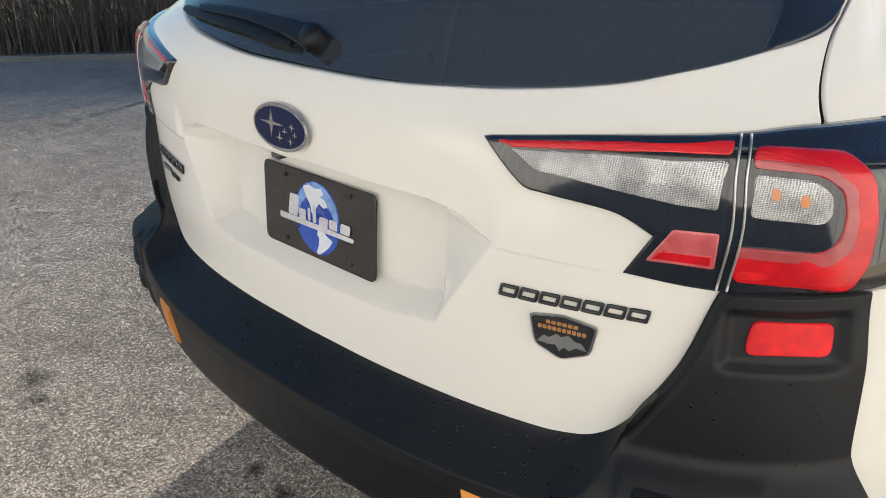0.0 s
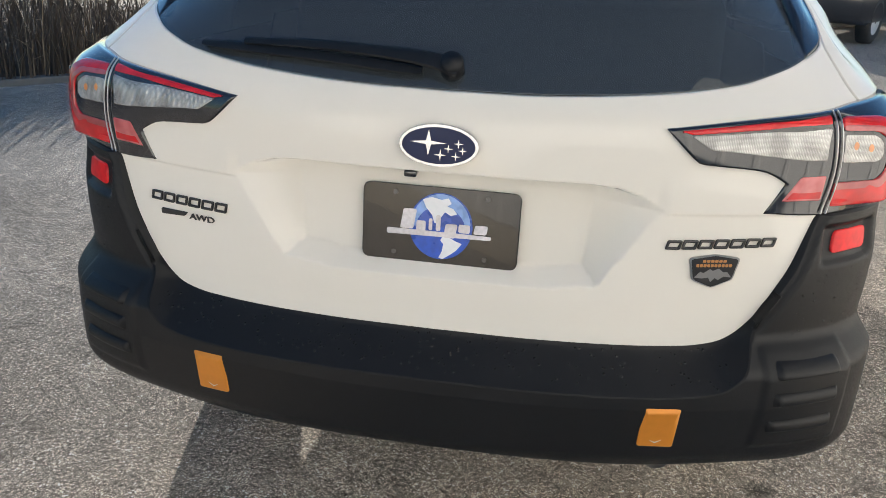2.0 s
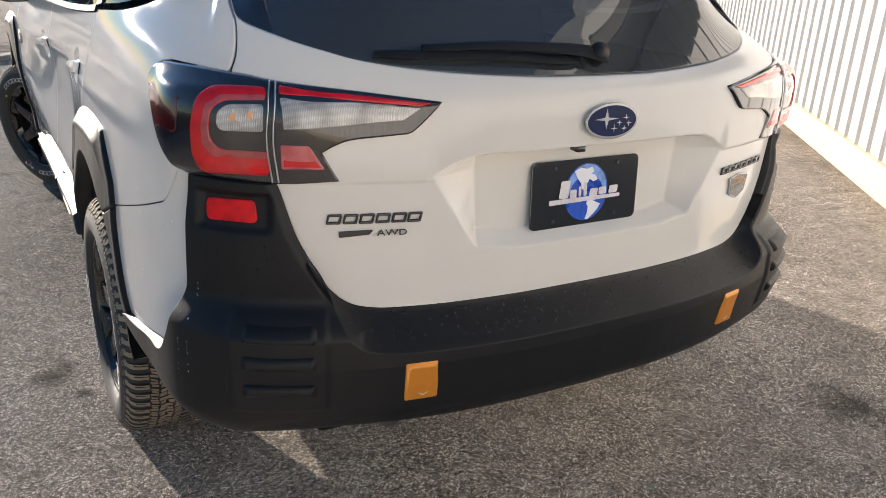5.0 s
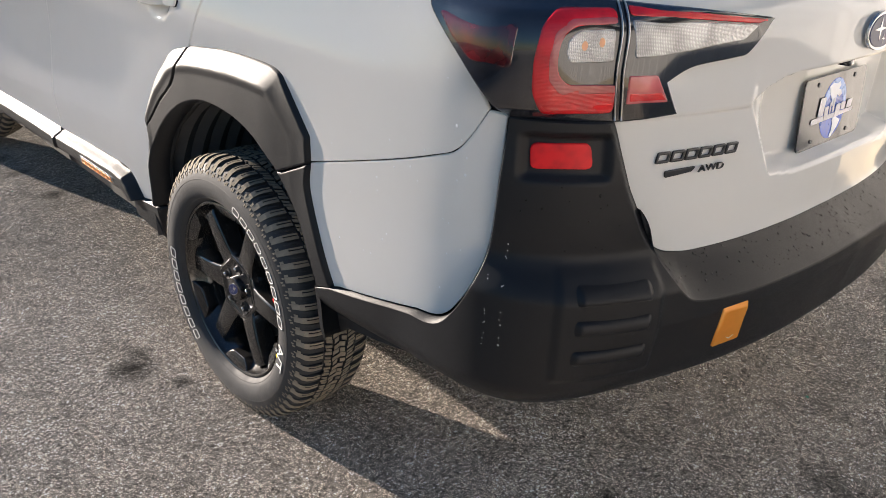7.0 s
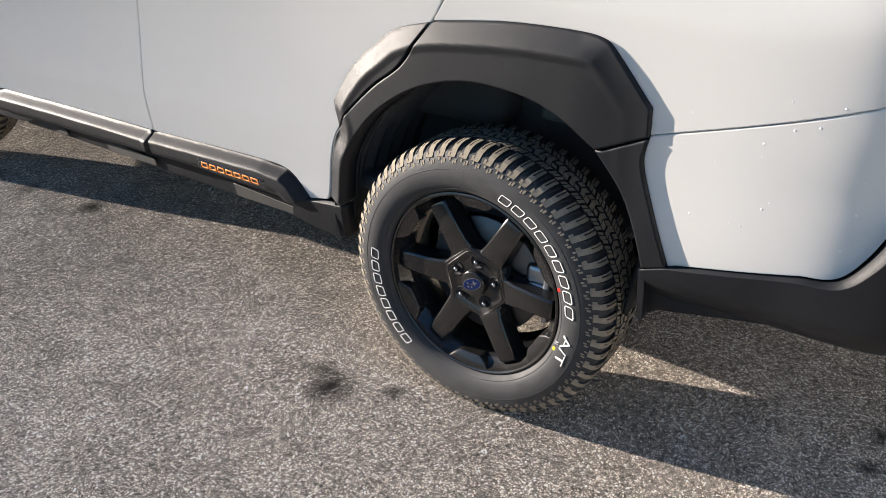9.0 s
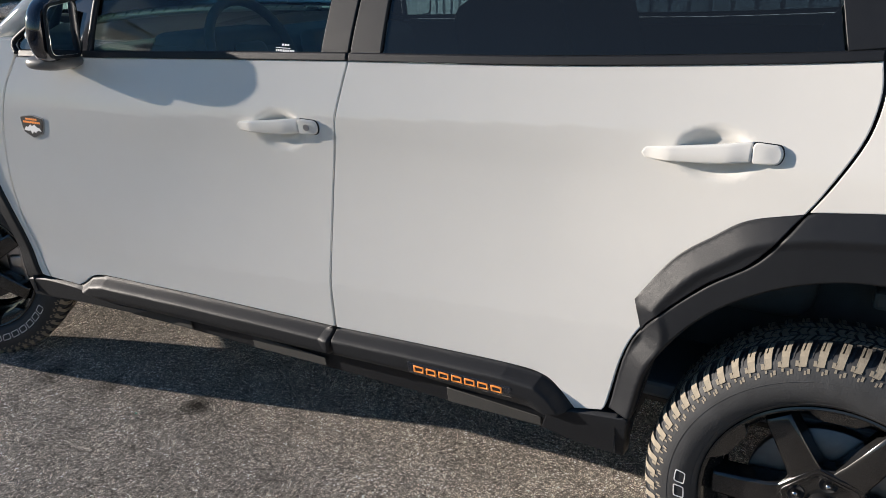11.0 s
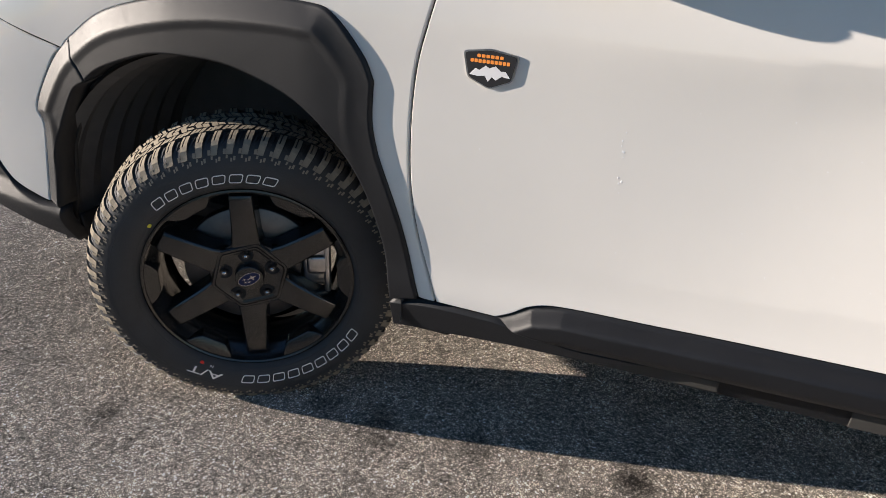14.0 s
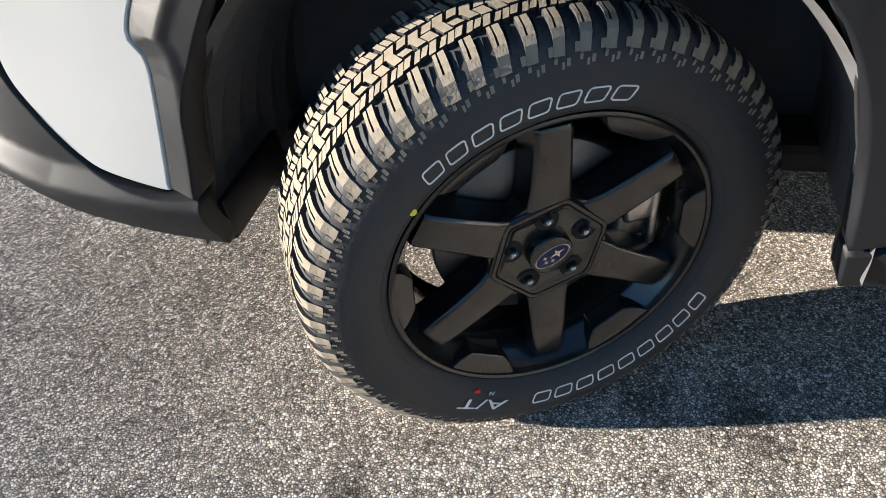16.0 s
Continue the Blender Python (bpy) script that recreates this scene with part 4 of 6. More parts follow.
# sills
CL_R = [SILL_R, [(2.930, 0.485), (2.925, 0.418)], [(2.925, 0.418), (2.72, 0.424), (2.567, 0.412), (2.345, 0.412)], [(2.345, 0.412), (2.30, 0.425)], [(2.30, 0.425), (2.284, 0.434)]]
CL_F = [[(3.912, 0.408), (3.88, 0.425), (3.84, 0.452), (3.776, 0.466), (3.6, 0.471), (3.469, 0.475), (3.18, 0.481), (2.937, 0.485)], [(2.937, 0.485), (2.940, 0.416)], [(2.940, 0.416), (3.227, 0.404), (3.58, 0.394), (3.74, 0.386)], [(3.74, 0.386), (3.84, 0.398), (3.912, 0.408)]]


def clad(top):
    return lambda u, z: -0.006 + 0.036 * smooth(0, 0.030, reach(top, np.abs(u), z)) - 0.02 * smooth(0.055, 0.10, reach(top, np.abs(u), z))


r_clad = both("rear_door_cladding", outline(*CL_R), PLASTIC, car, clad(SILL_R), grid=0.006, depth=0.03, label="black plastic door cladding with orange lettering")
f_clad = both("front_door_cladding", outline(*CL_F), PLASTIC, car, clad(CL_F[0]), grid=0.006, depth=0.03, label="black plastic door cladding")
both("cladding_end", ring([(2.9375, 0.491), (2.962, 0.480), (2.972, 0.452), (2.9405, 0.420)], 0.006), PLASTIC, car, lambda u, z: clad(CL_F[0])(u, z) + 0.006 * smooth(2.975, 2.945, np.abs(u)), grid=0.006, depth=0.03, label="raised end of the door cladding")
both("rocker_rear", outline([(2.16, 0.447), (2.284, 0.432)], [(2.284, 0.432), (2.345, 0.408)], [(2.345, 0.408), (2.36, 0.36)], [(2.36, 0.36), (2.27, 0.345), (2.165, 0.343)], [(2.165, 0.343), (2.16, 0.447)]), PLASTIC, car, 0.012, grid=0.014, depth=0.05, label="black plastic sill end")
both("rocker_front", outline([(4.142, 0.392), (4.046, 0.405), (3.912, 0.405)], [(3.912, 0.405), (3.84, 0.394), (3.74, 0.382), (3.60, 0.388)], [(3.60, 0.388), (3.70, 0.362), (3.90, 0.352), (4.138, 0.334)], [(4.138, 0.334), (4.142, 0.392)]), PLASTIC, car, 0.012, grid=0.014, depth=0.05, label="black plastic sill end")
both("rocker", outline([(2.36, 0.43), (3.74, 0.41)], [(3.74, 0.41), (3.74, 0.335)], [(3.74, 0.335), (2.36, 0.335)], [(2.36, 0.335), (2.36, 0.43)], step=0.03), PLASTIC, car, -0.022, grid=0.03, depth=0.06, label="black plastic sill")

for x in (-0.835, 0.835):
    part("sill_end_cap", box((0.075, 0.13, 0.075), (x, 2.315, 0.372), 0.008, 2), PLASTIC, car, "black plastic sill end cap", flat=False)

# inner shell and wheel housings
SHELL = [(0.0, 1.10), (0.70, 1.10), (1.0, 1.15), (4.0, 1.10), (5.2, 0.84), (6.238, 0.79), (6.238, 0.36), (5.03, 0.36)] + [(u, z) for u, z in ARCH_F[::-1]] + [(4.14, 0.34), (2.17, 0.34)] + [(u, z) for u, z in ARCH_R[::-1]] + [(1.3, 0.43), (0.8, 0.50), (0.0, 0.52)]
both("inner_shell", ring(SHELL, 0.03), DARK, car, lambda a, b: -0.034 - 0.05 * (1 - smooth(0.8, 1.1, np.abs(a))), grid=0.08, depth=0.01, label="dark inner body shell")


def housing(yc, zc, r, x0, x1, name, low=-97):
    """A dark ribbed wheel housing."""
    for s in (-1, 1):
        v, q = [], []
        n, xs = 40, np.linspace(x0, x1, 14)
        for i in range(n + 1):
            a = radians(low + (97 - low) * i / n)
            for k, x in enumerate(xs):
                rr = r - 0.012 * (k % 2) * (0 < k < 13) * min(1.0, i / 5, (n - i) / 5) - 0.004
                v.append((s * x, yc + rr * math.sin(a), zc + rr * math.cos(a)))
        m = len(xs)
        q = [(i * m + k, i * m + k + 1, (i + 1) * m + k + 1, (i + 1) * m + k) for i in range(n) for k in range(m - 1)]
        v.append((s * x1, yc, zc - 0.1))
        q += [((i) * m + m - 1, len(v) - 1, (i + 1) * m + m - 1) for i in range(n)]
        add(name, v, q, LINER, car, "dark ribbed wheel arch liner", flat=True)


housing(-0.020, 0.405, 0.452, 0.90, 0.55, "rear_arch_liner", -74)
housing(2.81, 0.405, 0.458, 0.89, 0.45, "front_arch_liner")
part("underbody", joined(box((1.1, 4.2, 0.06), (0, 1.3, 0.33), 0.02), box((1.64, 1.55, 0.05), (0, 1.38, 0.36), 0.02), box((1.3, 0.5, 0.05), (0, -0.78, 0.52), 0.02)), DARK, car, "dark underbody")
part("undertray", box((1.20, 0.60, 0.03), (0, 3.18, 0.272), 0.01), DARK, car, "dark plastic undertray")
for x in (-0.75, 0.75):
    part("air_deflector", box((0.22, 0.012, 0.07), (0, 0, 0), 0.004, 2, pose(x, 3.235, 0.375, -6)), PLASTIC, car, "black air deflector before a wheel", flat=False)
for x in (-0.80, 0.80):
    part("splash_guard", box((0.11, 0.012, 0.17), (0, 0, 0), 0.005, 2, pose(x * 0.97, -0.372, 0.445, 8)), DARK, car, "black splash guard behind a wheel", flat=False)
for x in (-0.47, 0.47):
    v, q = lathe([(0.0, 0.06), (0.030, 0.06), (0.033, 0.0), (0.028, -0.02), (0.026, -0.01), (0.026, 0.05)], 28)
    v = [(x + 0.95 * c, -0.972 - a, 0.468 + 0.9 * b) for a, b, c in v]
    add("exhaust_tip", v, q, STEEL, car, "round steel exhaust tip")


# ---- glazing, roof and bonnet ----
def belt(pts, rise):
    top = [(a, b + rise) for a, b in pts]
    return outline(pts, [pts[-1], top[-1]], top[::-1], [top[0], pts[0]])


BELT_F = [(2.891, 1.162), (3.3, 1.143), (3.74, 1.122), (4.02, 1.109)]
BELT_R = [(1.797, 1.228), (2.0, 1.210), (2.4, 1.183), (2.884, 1.162)]
both("belt_moulding", belt(BELT_F, 0.017), PLASTIC, car, 0.004, grid=0.03, depth=0.02, label="black window moulding")
both("belt_moulding", belt(BELT_R, 0.017), PLASTIC, car, 0.004, grid=0.03, depth=0.02, label="black window moulding")
both("front_door_window", outline([(2.972, 1.175), (3.3, 1.158), (3.735, 1.137)], [(3.735, 1.137), (3.735, 1.275)], [(3.735, 1.275), (3.50, 1.395), (3.18, 1.545)], [(3.18, 1.545), (2.945, 1.55)], [(2.945, 1.55), (2.972, 1.175)]), WINDOW, car, -0.012, grid=0.05, depth=0.004, edge=0.001, label="clear front door window")
both("rear_door_window", outline([(1.86, 1.238), (2.1, 1.220), (2.4, 1.200), (2.800, 1.181)], [(2.800, 1.181), (2.798, 1.55)], [(2.798, 1.55), (1.97, 1.545)], [(1.97, 1.545), (1.90, 1.38), (1.86, 1.238)]), PRIVACY, car, -0.012, grid=0.05, depth=0.004, edge=0.001, label="dark tinted rear door window")
both("quarter_window", outline([(1.20, 1.325), (1.5, 1.275), (1.770, 1.250)], [(1.770, 1.250), (1.85, 1.54)], [(1.85, 1.54), (1.30, 1.52)], [(1.30, 1.52), (1.12, 1.40), (1.20, 1.325)]), PRIVACY, car, -0.012, grid=0.05, depth=0.004, edge=0.001, label="dark tinted quarter window")
both("door_pillar", outline([(2.892, 1.178), (2.968, 1.175)], [(2.968, 1.175), (2.940, 1.555)], [(2.940, 1.555), (2.868, 1.555)], [(2.868, 1.555), (2.892, 1.178)]), PLASTIC, car, -0.006, grid=0.03, label="black door pillar")
both("door_pillar", outline([(2.804, 1.180), (2.886, 1.178)], [(2.886, 1.178), (2.862, 1.555)], [(2.862, 1.555), (2.802, 1.555)], [(2.802, 1.555), (2.804, 1.180)]), PLASTIC, car, -0.006, grid=0.03, label="black door pillar")
both("rear_pillar", outline([(1.775, 1.250), (1.855, 1.240)], [(1.855, 1.240), (1.895, 1.38), (1.965, 1.555)], [(1.965, 1.555), (1.86, 1.555)], [(1.86, 1.555), (1.775, 1.250)]), PLASTIC, car, -0.006, grid=0.03, label="black window pillar")
both("roof_rail_trim", outline([(1.10, 1.555), (1.97, 1.553), (2.9, 1.553), (3.19, 1.548)], [(3.19, 1.548), (3.24, 1.575)], [(3.24, 1.575), (2.0, 1.585), (1.10, 1.58)], [(1.10, 1.58), (1.10, 1.555)]), PAINT, car, 0.0, grid=0.03, label="white roof edge")
# small front quarter light with its black frame
both("sail_frame", outline([(3.745, 1.138), (4.03, 1.125)], [(4.03, 1.125), (4.045, 1.142), (4.02, 1.165)], [(4.02, 1.165), (3.86, 1.250), (3.745, 1.310)], [(3.745, 1.310), (3.745, 1.138)]), GLOSSBLACK, car, -0.008, grid=0.03, label="gloss black corner frame")
both("quarter_light", outline([(3.80, 1.147), (3.985, 1.140)], [(3.985, 1.140), (3.80, 1.240)], [(3.80, 1.240), (3.80, 1.147)]), PRIVACY, car, -0.004, grid=0.03, depth=0.003, edge=0.001, label="small dark corner window")
for s in (1, -1):
    for u in (3.895, 3.802):
        zt = 1.145 + (3.985 - u) * 0.52
        v, q = sweep([skin(s * u, 1.143, -0.002), skin(s * (u - 0.01), zt, -0.004)], 0.006, 6)
        add("corner_post", v, q, PLASTIC, car, "black post")
    line = spline([(3.735, 1.136), (3.733, 1.20), (3.731, 1.275)], 6)
    v, q = sweep(skin(s * line[:, 0], line[:, 1], -0.006), 0.009, 8)
    add("window_channel", v, q, PLASTIC, car, "black window channel")
    line = spline([(4.035, 1.118), (4.048, 1.142), (4.018, 1.172), (3.86, 1.262), (3.50, 1.412), (3.19, 1.556)], 10)
    v, q = sweep(skin(s * line[:, 0], line[:, 1], -0.002), 0.008, 8)
    add("window_seal", v, q, PLASTIC, car, "black window seal")
    line = spline([(4.30, 1.120), (4.15, 1.158), (4.01, 1.230), (3.86, 1.312), (3.50, 1.466), (3.22, 1.592)], 10)
    v, q = sweep(skin(s * line[:, 0], line[:, 1], -0.022), np.interp(np.linspace(0, 1, len(line)), (0, 0.2, 0.4, 1), (0.008, 0.020, 0.038, 0.036)), 14)
    add("windscreen_pillar", v, q, PAINT, car, "white windscreen pillar")
    # spoiler fins beside the rear window
    fin = outline([(0.723, 1.266), (0.76, 1.2755), (0.795, 1.287), (0.812, 1.297)], [(0.812, 1.297), (0.833, 1.323), (0.841, 1.36), (0.834, 1.45), (0.816, 1.57)], [(0.816, 1.57), (0.700, 1.57)], [(0.700, 1.57), (0.718, 1.45), (0.727, 1.36), (0.728, 1.31), (0.723, 1.266)])

    def fin_off(a, b):
        """A ridge over the glass that falls away to the body's edge."""
        out = smooth(0.745, 0.838, np.abs(a))
        return (glass_off(a, b) + 0.005 + 0.020 * smooth(1.27, 1.34, b)) * (1 - out) + 0.001 * out
    panel("spoiler_fin", fin if s > 0 else mirrored(fin), GLOSSBLACK, car, fin_off, grid=0.010, depth=0.03, edge=0.007, label="gloss black fin beside the rear window")


def loft(rows, name, mat, label):
    """A smooth sheet through rows of points."""
    n, m = len(rows), len(rows[0])
    v = [p for row in rows for p in row]
    q = [(j * m + i, j * m + i + 1, (j + 1) * m + i + 1, (j + 1) * m + i) for j in range(n - 1) for i in range(m - 1)]
    ob = add(name, v, q, mat, car, label)
    md = ob.modifiers.new("thick", "SOLIDIFY")
    md.thickness, md.offset = 0.012, 0.0
    return ob


def across(left, rise, bulge, n=25):
    return [(abs(left[0]) * t, left[1] + bulge * (1 - t * t), left[2] + rise * (1 - abs(t) ** 2.4)) for t in np.linspace(-1, 1, n)]


rows = [across(skin(u, 1.578, -0.004), 0.085, b) for u, b in zip(np.linspace(1.02, 3.24, 30), np.r_[np.linspace(-0.10, 0, 4), np.zeros(20), np.linspace(0, 0.16, 6)])]
loft(rows, "roof", PAINT, "white roof")
rows = [across(skin(u, z, -0.012), r, b) for u, z, r, b in zip(np.linspace(3.23, 4.03, 14), np.linspace(1.575, 1.145, 14), np.linspace(0.085, 0.030, 14), np.linspace(0.16, 0.26, 14))]
loft(rows, "windscreen", WINDOW, "clear windscreen")
top = spline(FENDER_TOP[::-1], 6)
n = len(top)
rows = [across(skin(u, z - 0.0015, -0.006), r, b) for (u, z), r, b in zip(top, np.linspace(0.022, 0.055, n), np.linspace(0.22, 0.30, n))]
loft(rows, "bonnet", PAINT, "white bonnet")
# dark bars stand in for the shaded gaps beside the bonnet
for s in (1, -1):
    gap = spline(FENDER_TOP[:-1], 8)
    v, q = sweep(skin(s * gap[:, 0], gap[:, 1], -0.0015), 0.0026, 6)
    add("bonnet_gap_bar", v, q, DARK, car, "dark gap beside the bonnet")
rows = [across(skin(u, z, -0.004), r, b) for u, z, r, b in ((1.02, 1.578, 0.085, -0.10), (0.99, 1.575, 0.075, -0.20), (0.95, 1.565, 0.062, -0.30), (0.93, 1.545, 0.045, -0.30), (0.95, 1.535, 0.05, -0.18))]
loft(rows, "roof_spoiler", PAINT, "white roof spoiler")

# ---- badges, lettering and small fittings on the tail ----
def bars(name, parent, u0, u1, z0, z1, count, mat, off, lean=0.0, gap=0.17, depth=0.004, tilt=0.0, stroke=0.0046, label=""):
    """A word as a row of plain hollow blocks the size of its letters."""
    w = (u1 - u0) / (count - gap)
    o = off if callable(off) else (lambda a, b: np.full(np.shape(a), float(off)))
    for i in range(count):
        a, b = u0 + i * w, u0 + i * w + w * (1 - gap)
        dz = tilt * (0.5 * (a + b) - u0) / (u1 - u0)
        loop = rounded([(a, z0 + dz), (b, z0 + dz), (b + lean, z1 + dz), (a + lean, z1 + dz)], 0.0025, 3)
        c = loop.mean(0)
        half = np.abs(loop - c).max(0)
        rings = []
        for inset, up in ((0.0, -depth), (0.0, -0.0008), (0.0008, 0.0), (stroke - 0.0008, 0.0), (stroke, -0.0008), (stroke, -depth)):
            p = c + (loop - c) * (1 - inset / half)
            rings.append(skin(p[:, 0], p[:, 1], o(p[:, 0], p[:, 1]) + up))
        n = len(loop)
        q = [(k * n + j, k * n + (j + 1) % n, (k + 1) * n + (j + 1) % n, (k + 1) * n + j) for k in range(5) for j in range(n)]
        add(name, np.vstack(rings), q, mat, parent, label if i == 0 else "")


bars("letter_block", tailgate, 0.622, 0.432, 0.922, 0.942, 6, BADGEBLACK, 0.003, gap=0.13, lean=-0.004, label="black raised lettering")
panel("badge_bar", rounded([(0.596, 0.894), (0.536, 0.899), (0.528, 0.908), (0.597, 0.906)], 0.003), BADGEBLACK, tailgate, 0.003, grid=0.05, depth=0.004, edge=0.001, label="black badge bar")
bars("letter_block", tailgate, -0.423, -0.632, 0.937, 0.955, 7, BADGEBLACK, 0.003, gap=0.10, lean=-0.004, tilt=0.006, label="black raised lettering")


def skin_matrix(u, z, off):
    """Axes on the skin: x towards the reader's right, y up, z outwards."""
    p = Vector(skin(u, z, off))
    h = 1e-3
    r = Vector(skin(u - h, z, off) - skin(u + h, z, off)).normalized()
    w = Vector(skin(u, z + h, off) - skin(u, z - h, off))
    nn = r.cross(w).normalized()
    w = nn.cross(r)
    return Matrix(((r.x, w.x, nn.x, p.x), (r.y, w.y, nn.y, p.y), (r.z, w.z, nn.z, p.z), (0, 0, 0, 1)))


me = text_mesh("AWD", 0.0175, 0.0016)
me.materials.append(BADGEBLACK)
ob = new("drive_lettering", me)
ob.parent, ob.matrix_basis = tailgate, skin_matrix(0.490, 0.8965, 0.003) @ Matrix.Diagonal((1.45, 1, 1, 1))
ob["label"] = "black raised letters"


def flat(name, pts, thick, mat, parent, m, label="", z=0.0):
    """A flat piece cut to an outline in a plane, lying on it with a thickness."""
    pts = np.asarray(pts, float)
    if (pts[:, 0] * np.roll(pts[:, 1], -1) - np.roll(pts[:, 0], -1) * pts[:, 1]).sum() < 0:
        pts = pts[::-1]
    n = len(pts)
    e = min(0.0006, thick * 0.4)
    c = pts.mean(0)
    v = [(x, y, z) for x, y in pts] + [(x, y, z + thick - e) for x, y in pts] + [(x + (c[0] - x) * 0.012, y + (c[1] - y) * 0.012, z + thick) for x, y in pts]
    q = [(i, (i + 1) % n, n + (i + 1) % n, n + i) for i in range(n)] + [(n + i, n + (i + 1) % n, 2 * n + (i + 1) % n, 2 * n + i) for i in range(n)] + [tuple(range(2 * n, 3 * n))]
    ob = add(name, v, q, mat, parent, label, flat=True)
    ob.matrix_basis = m
    return ob


def star(cx, cy, w, h, k=0.14):
    return np.array([(cx - w, cy), (cx - w * k, cy + h * k), (cx, cy + h), (cx + w * k, cy + h * k), (cx + w, cy), (cx + w * k, cy - h * k), (cx, cy - h), (cx - w * k, cy - h * k)])


def oval(parent, m, s, name="oval_emblem"):
    """An oval emblem: a bright ring, a blue field and bright four-pointed marks."""
    base = flat(name, ellipse(0.072 * s, 0.0385 * s), 0.006 * s, CHROME, parent, m, "chrome oval emblem with a blue field")
    flat("emblem_field", ellipse(0.0662 * s, 0.0330 * s), 0.0015 * s, BLUE, base, Matrix.Translation((0, 0, 0.0058 * s)), "deep blue field")
    for cx, cy, w, h in ((-0.018, 0.005, 0.034, 0.024), (0.036, 0.006, 0.010, 0.009), (0.018, -0.004, 0.009, 0.008), (0.044, -0.006, 0.009, 0.008), (0.004, -0.016, 0.011, 0.011), (0.032, -0.017, 0.009, 0.009)):
        flat("emblem_mark", star(cx * s, cy * s, w * s, h * s), 0.0012 * s, CHROME, base, Matrix.Translation((0, 0, 0.0070 * s)))
    return base


oval(car, skin_matrix(0.0, 1.109, 0.004), 1.0)


def shield(parent, m, s, text_mat, rock):
    """A five-sided black badge with a mountain line and two rows of small print."""
    shape = rounded([(-0.052, 0.028), (0.0, 0.036), (0.052, 0.028), (0.042, -0.018), (0.0, -0.036), (-0.042, -0.018)], 0.006, 3) * s
    base = flat("shield_badge", shape * 1.0, 0.004, STEEL, parent, m, "black shield badge with orange print and a grey mountain")
    flat("badge_field", shape * 0.93, 0.001, BADGEBLACK, base, Matrix.Translation((0, 0, 0.0038)))
    for z, n, w, h in ((0.0195, 6, 0.050, 0.0058), (0.0100, 10, 0.074, 0.0064)):
        for i in range(n):
            x = (-w / 2 + w * i / n) * s
            flat("print_block", rounded([(x, z * s), (x + 0.80 * w / n * s, z * s), (x + 0.80 * w / n * s, (z + h) * s), (x, (z + h) * s)], 0.001, 2), 0.0006, text_mat, base, Matrix.Translation((0, 0, 0.0047)))
    ridge = np.array([(-0.038, -0.012), (-0.027, 0.000), (-0.020, -0.003), (-0.008, 0.006), (-0.001, 0.002), (0.010, 0.007), (0.020, -0.001), (0.029, -0.001), (0.038, -0.012), (0.022, -0.010), (0.012, -0.018), (0.004, -0.013), (-0.003, -0.022), (-0.009, -0.012), (-0.022, -0.014)]) * s
    flat("mountain_mark", ridge, 0.0006, rock, base, Matrix.Translation((0, 0, 0.0047)), "light grey mountain outline")


shield(car, skin_matrix(-0.521, 0.895, -0.001), 0.95, BRONZE, STONEGREY)
for s in (1, -1):
    shield(car, skin_matrix(s * 3.962, 0.917, -0.001), 0.97, ORANGETEXT, BADGEGREY)

# show plate
PLATE_M = Matrix.Translation((0.0, -1.0415, 0.936)) @ Matrix.Rotation(radians(90 - 4), 4, "X")
plate = flat("show_plate", rounded([(-0.1525, -0.076), (0.1525, -0.076), (0.1525, 0.076), (-0.1525, 0.076)], 0.016, 6), 0.003, PLATEBLACK, car, PLATE_M, "black show plate with a blue globe and silver script")
_l = lambda k: Matrix.Translation((0, 0, 0.0029 + 0.0005 * k))
flat("globe", ellipse(0.062, 0.066, 0.001, -0.001), 0.0006, GLOBEBLUE, plate, _l(0), "blue printed globe")
a = np.linspace(0.12, math.pi - 0.12, 24)
cap = np.vstack([np.stack([0.001 + 0.058 * np.cos(a), -0.001 + 0.064 * np.sin(a)], 1), np.stack([0.001 + 0.050 * np.cos(a[::-1]), -0.012 + 0.052 * np.sin(a[::-1])], 1)])
flat("globe_rim", cap, 0.0006, GLOBEPALE, plate, _l(1), "pale blue upper rim of the globe")
north = np.array([(-0.036, 0.050), (-0.018, 0.056), (0.000, 0.052), (0.014, 0.056), (0.020, 0.046), (0.012, 0.040), (0.024, 0.036), (0.032, 0.026), (0.020, 0.022), (0.008, 0.028), (0.000, 0.016), (-0.004, 0.004), (-0.012, 0.006), (-0.016, 0.020), (-0.028, 0.034)])
south = np.array([(0.006, -0.020), (0.020, -0.022), (0.032, -0.028), (0.044, -0.032), (0.034, -0.046), (0.022, -0.056), (0.008, -0.066), (0.000, -0.064), (0.006, -0.050), (0.008, -0.036), (0.002, -0.028)])
flat("land", north, 0.0006, GLOBEWHITE, plate, _l(2), "white printed land")
flat("land", south, 0.0006, GLOBEWHITE, plate, _l(2), "white printed land")
flat("script_bar", rounded([(-0.104, -0.023), (0.100, -0.020), (0.100, -0.012), (-0.104, -0.011)], 0.004), 0.0006, SILVERINK, plate, _l(3), "silver underline")
for x0, x1, y0, y1, lean in ((-0.096, -0.070, -0.010, 0.030, 0.006), (-0.064, -0.046, -0.020, 0.008, 0.0), (-0.040, -0.033, -0.010, 0.014, 0.0), (-0.026, -0.017, -0.010, 0.022, 0.0), (-0.011, 0.012, -0.022, 0.006, 0.004), (0.018, 0.040, -0.010, 0.007, 0.0), (0.047, 0.072, -0.010, 0.008, 0.003)):
    flat("script_block", rounded([(x0 + 0.018, y0), (x1 + 0.018, y0), (x1 + 0.018 + lean, y1), (x0 + 0.018 + lean, y1)], 0.004), 0.0006, SILVERINK, plate, _l(4))
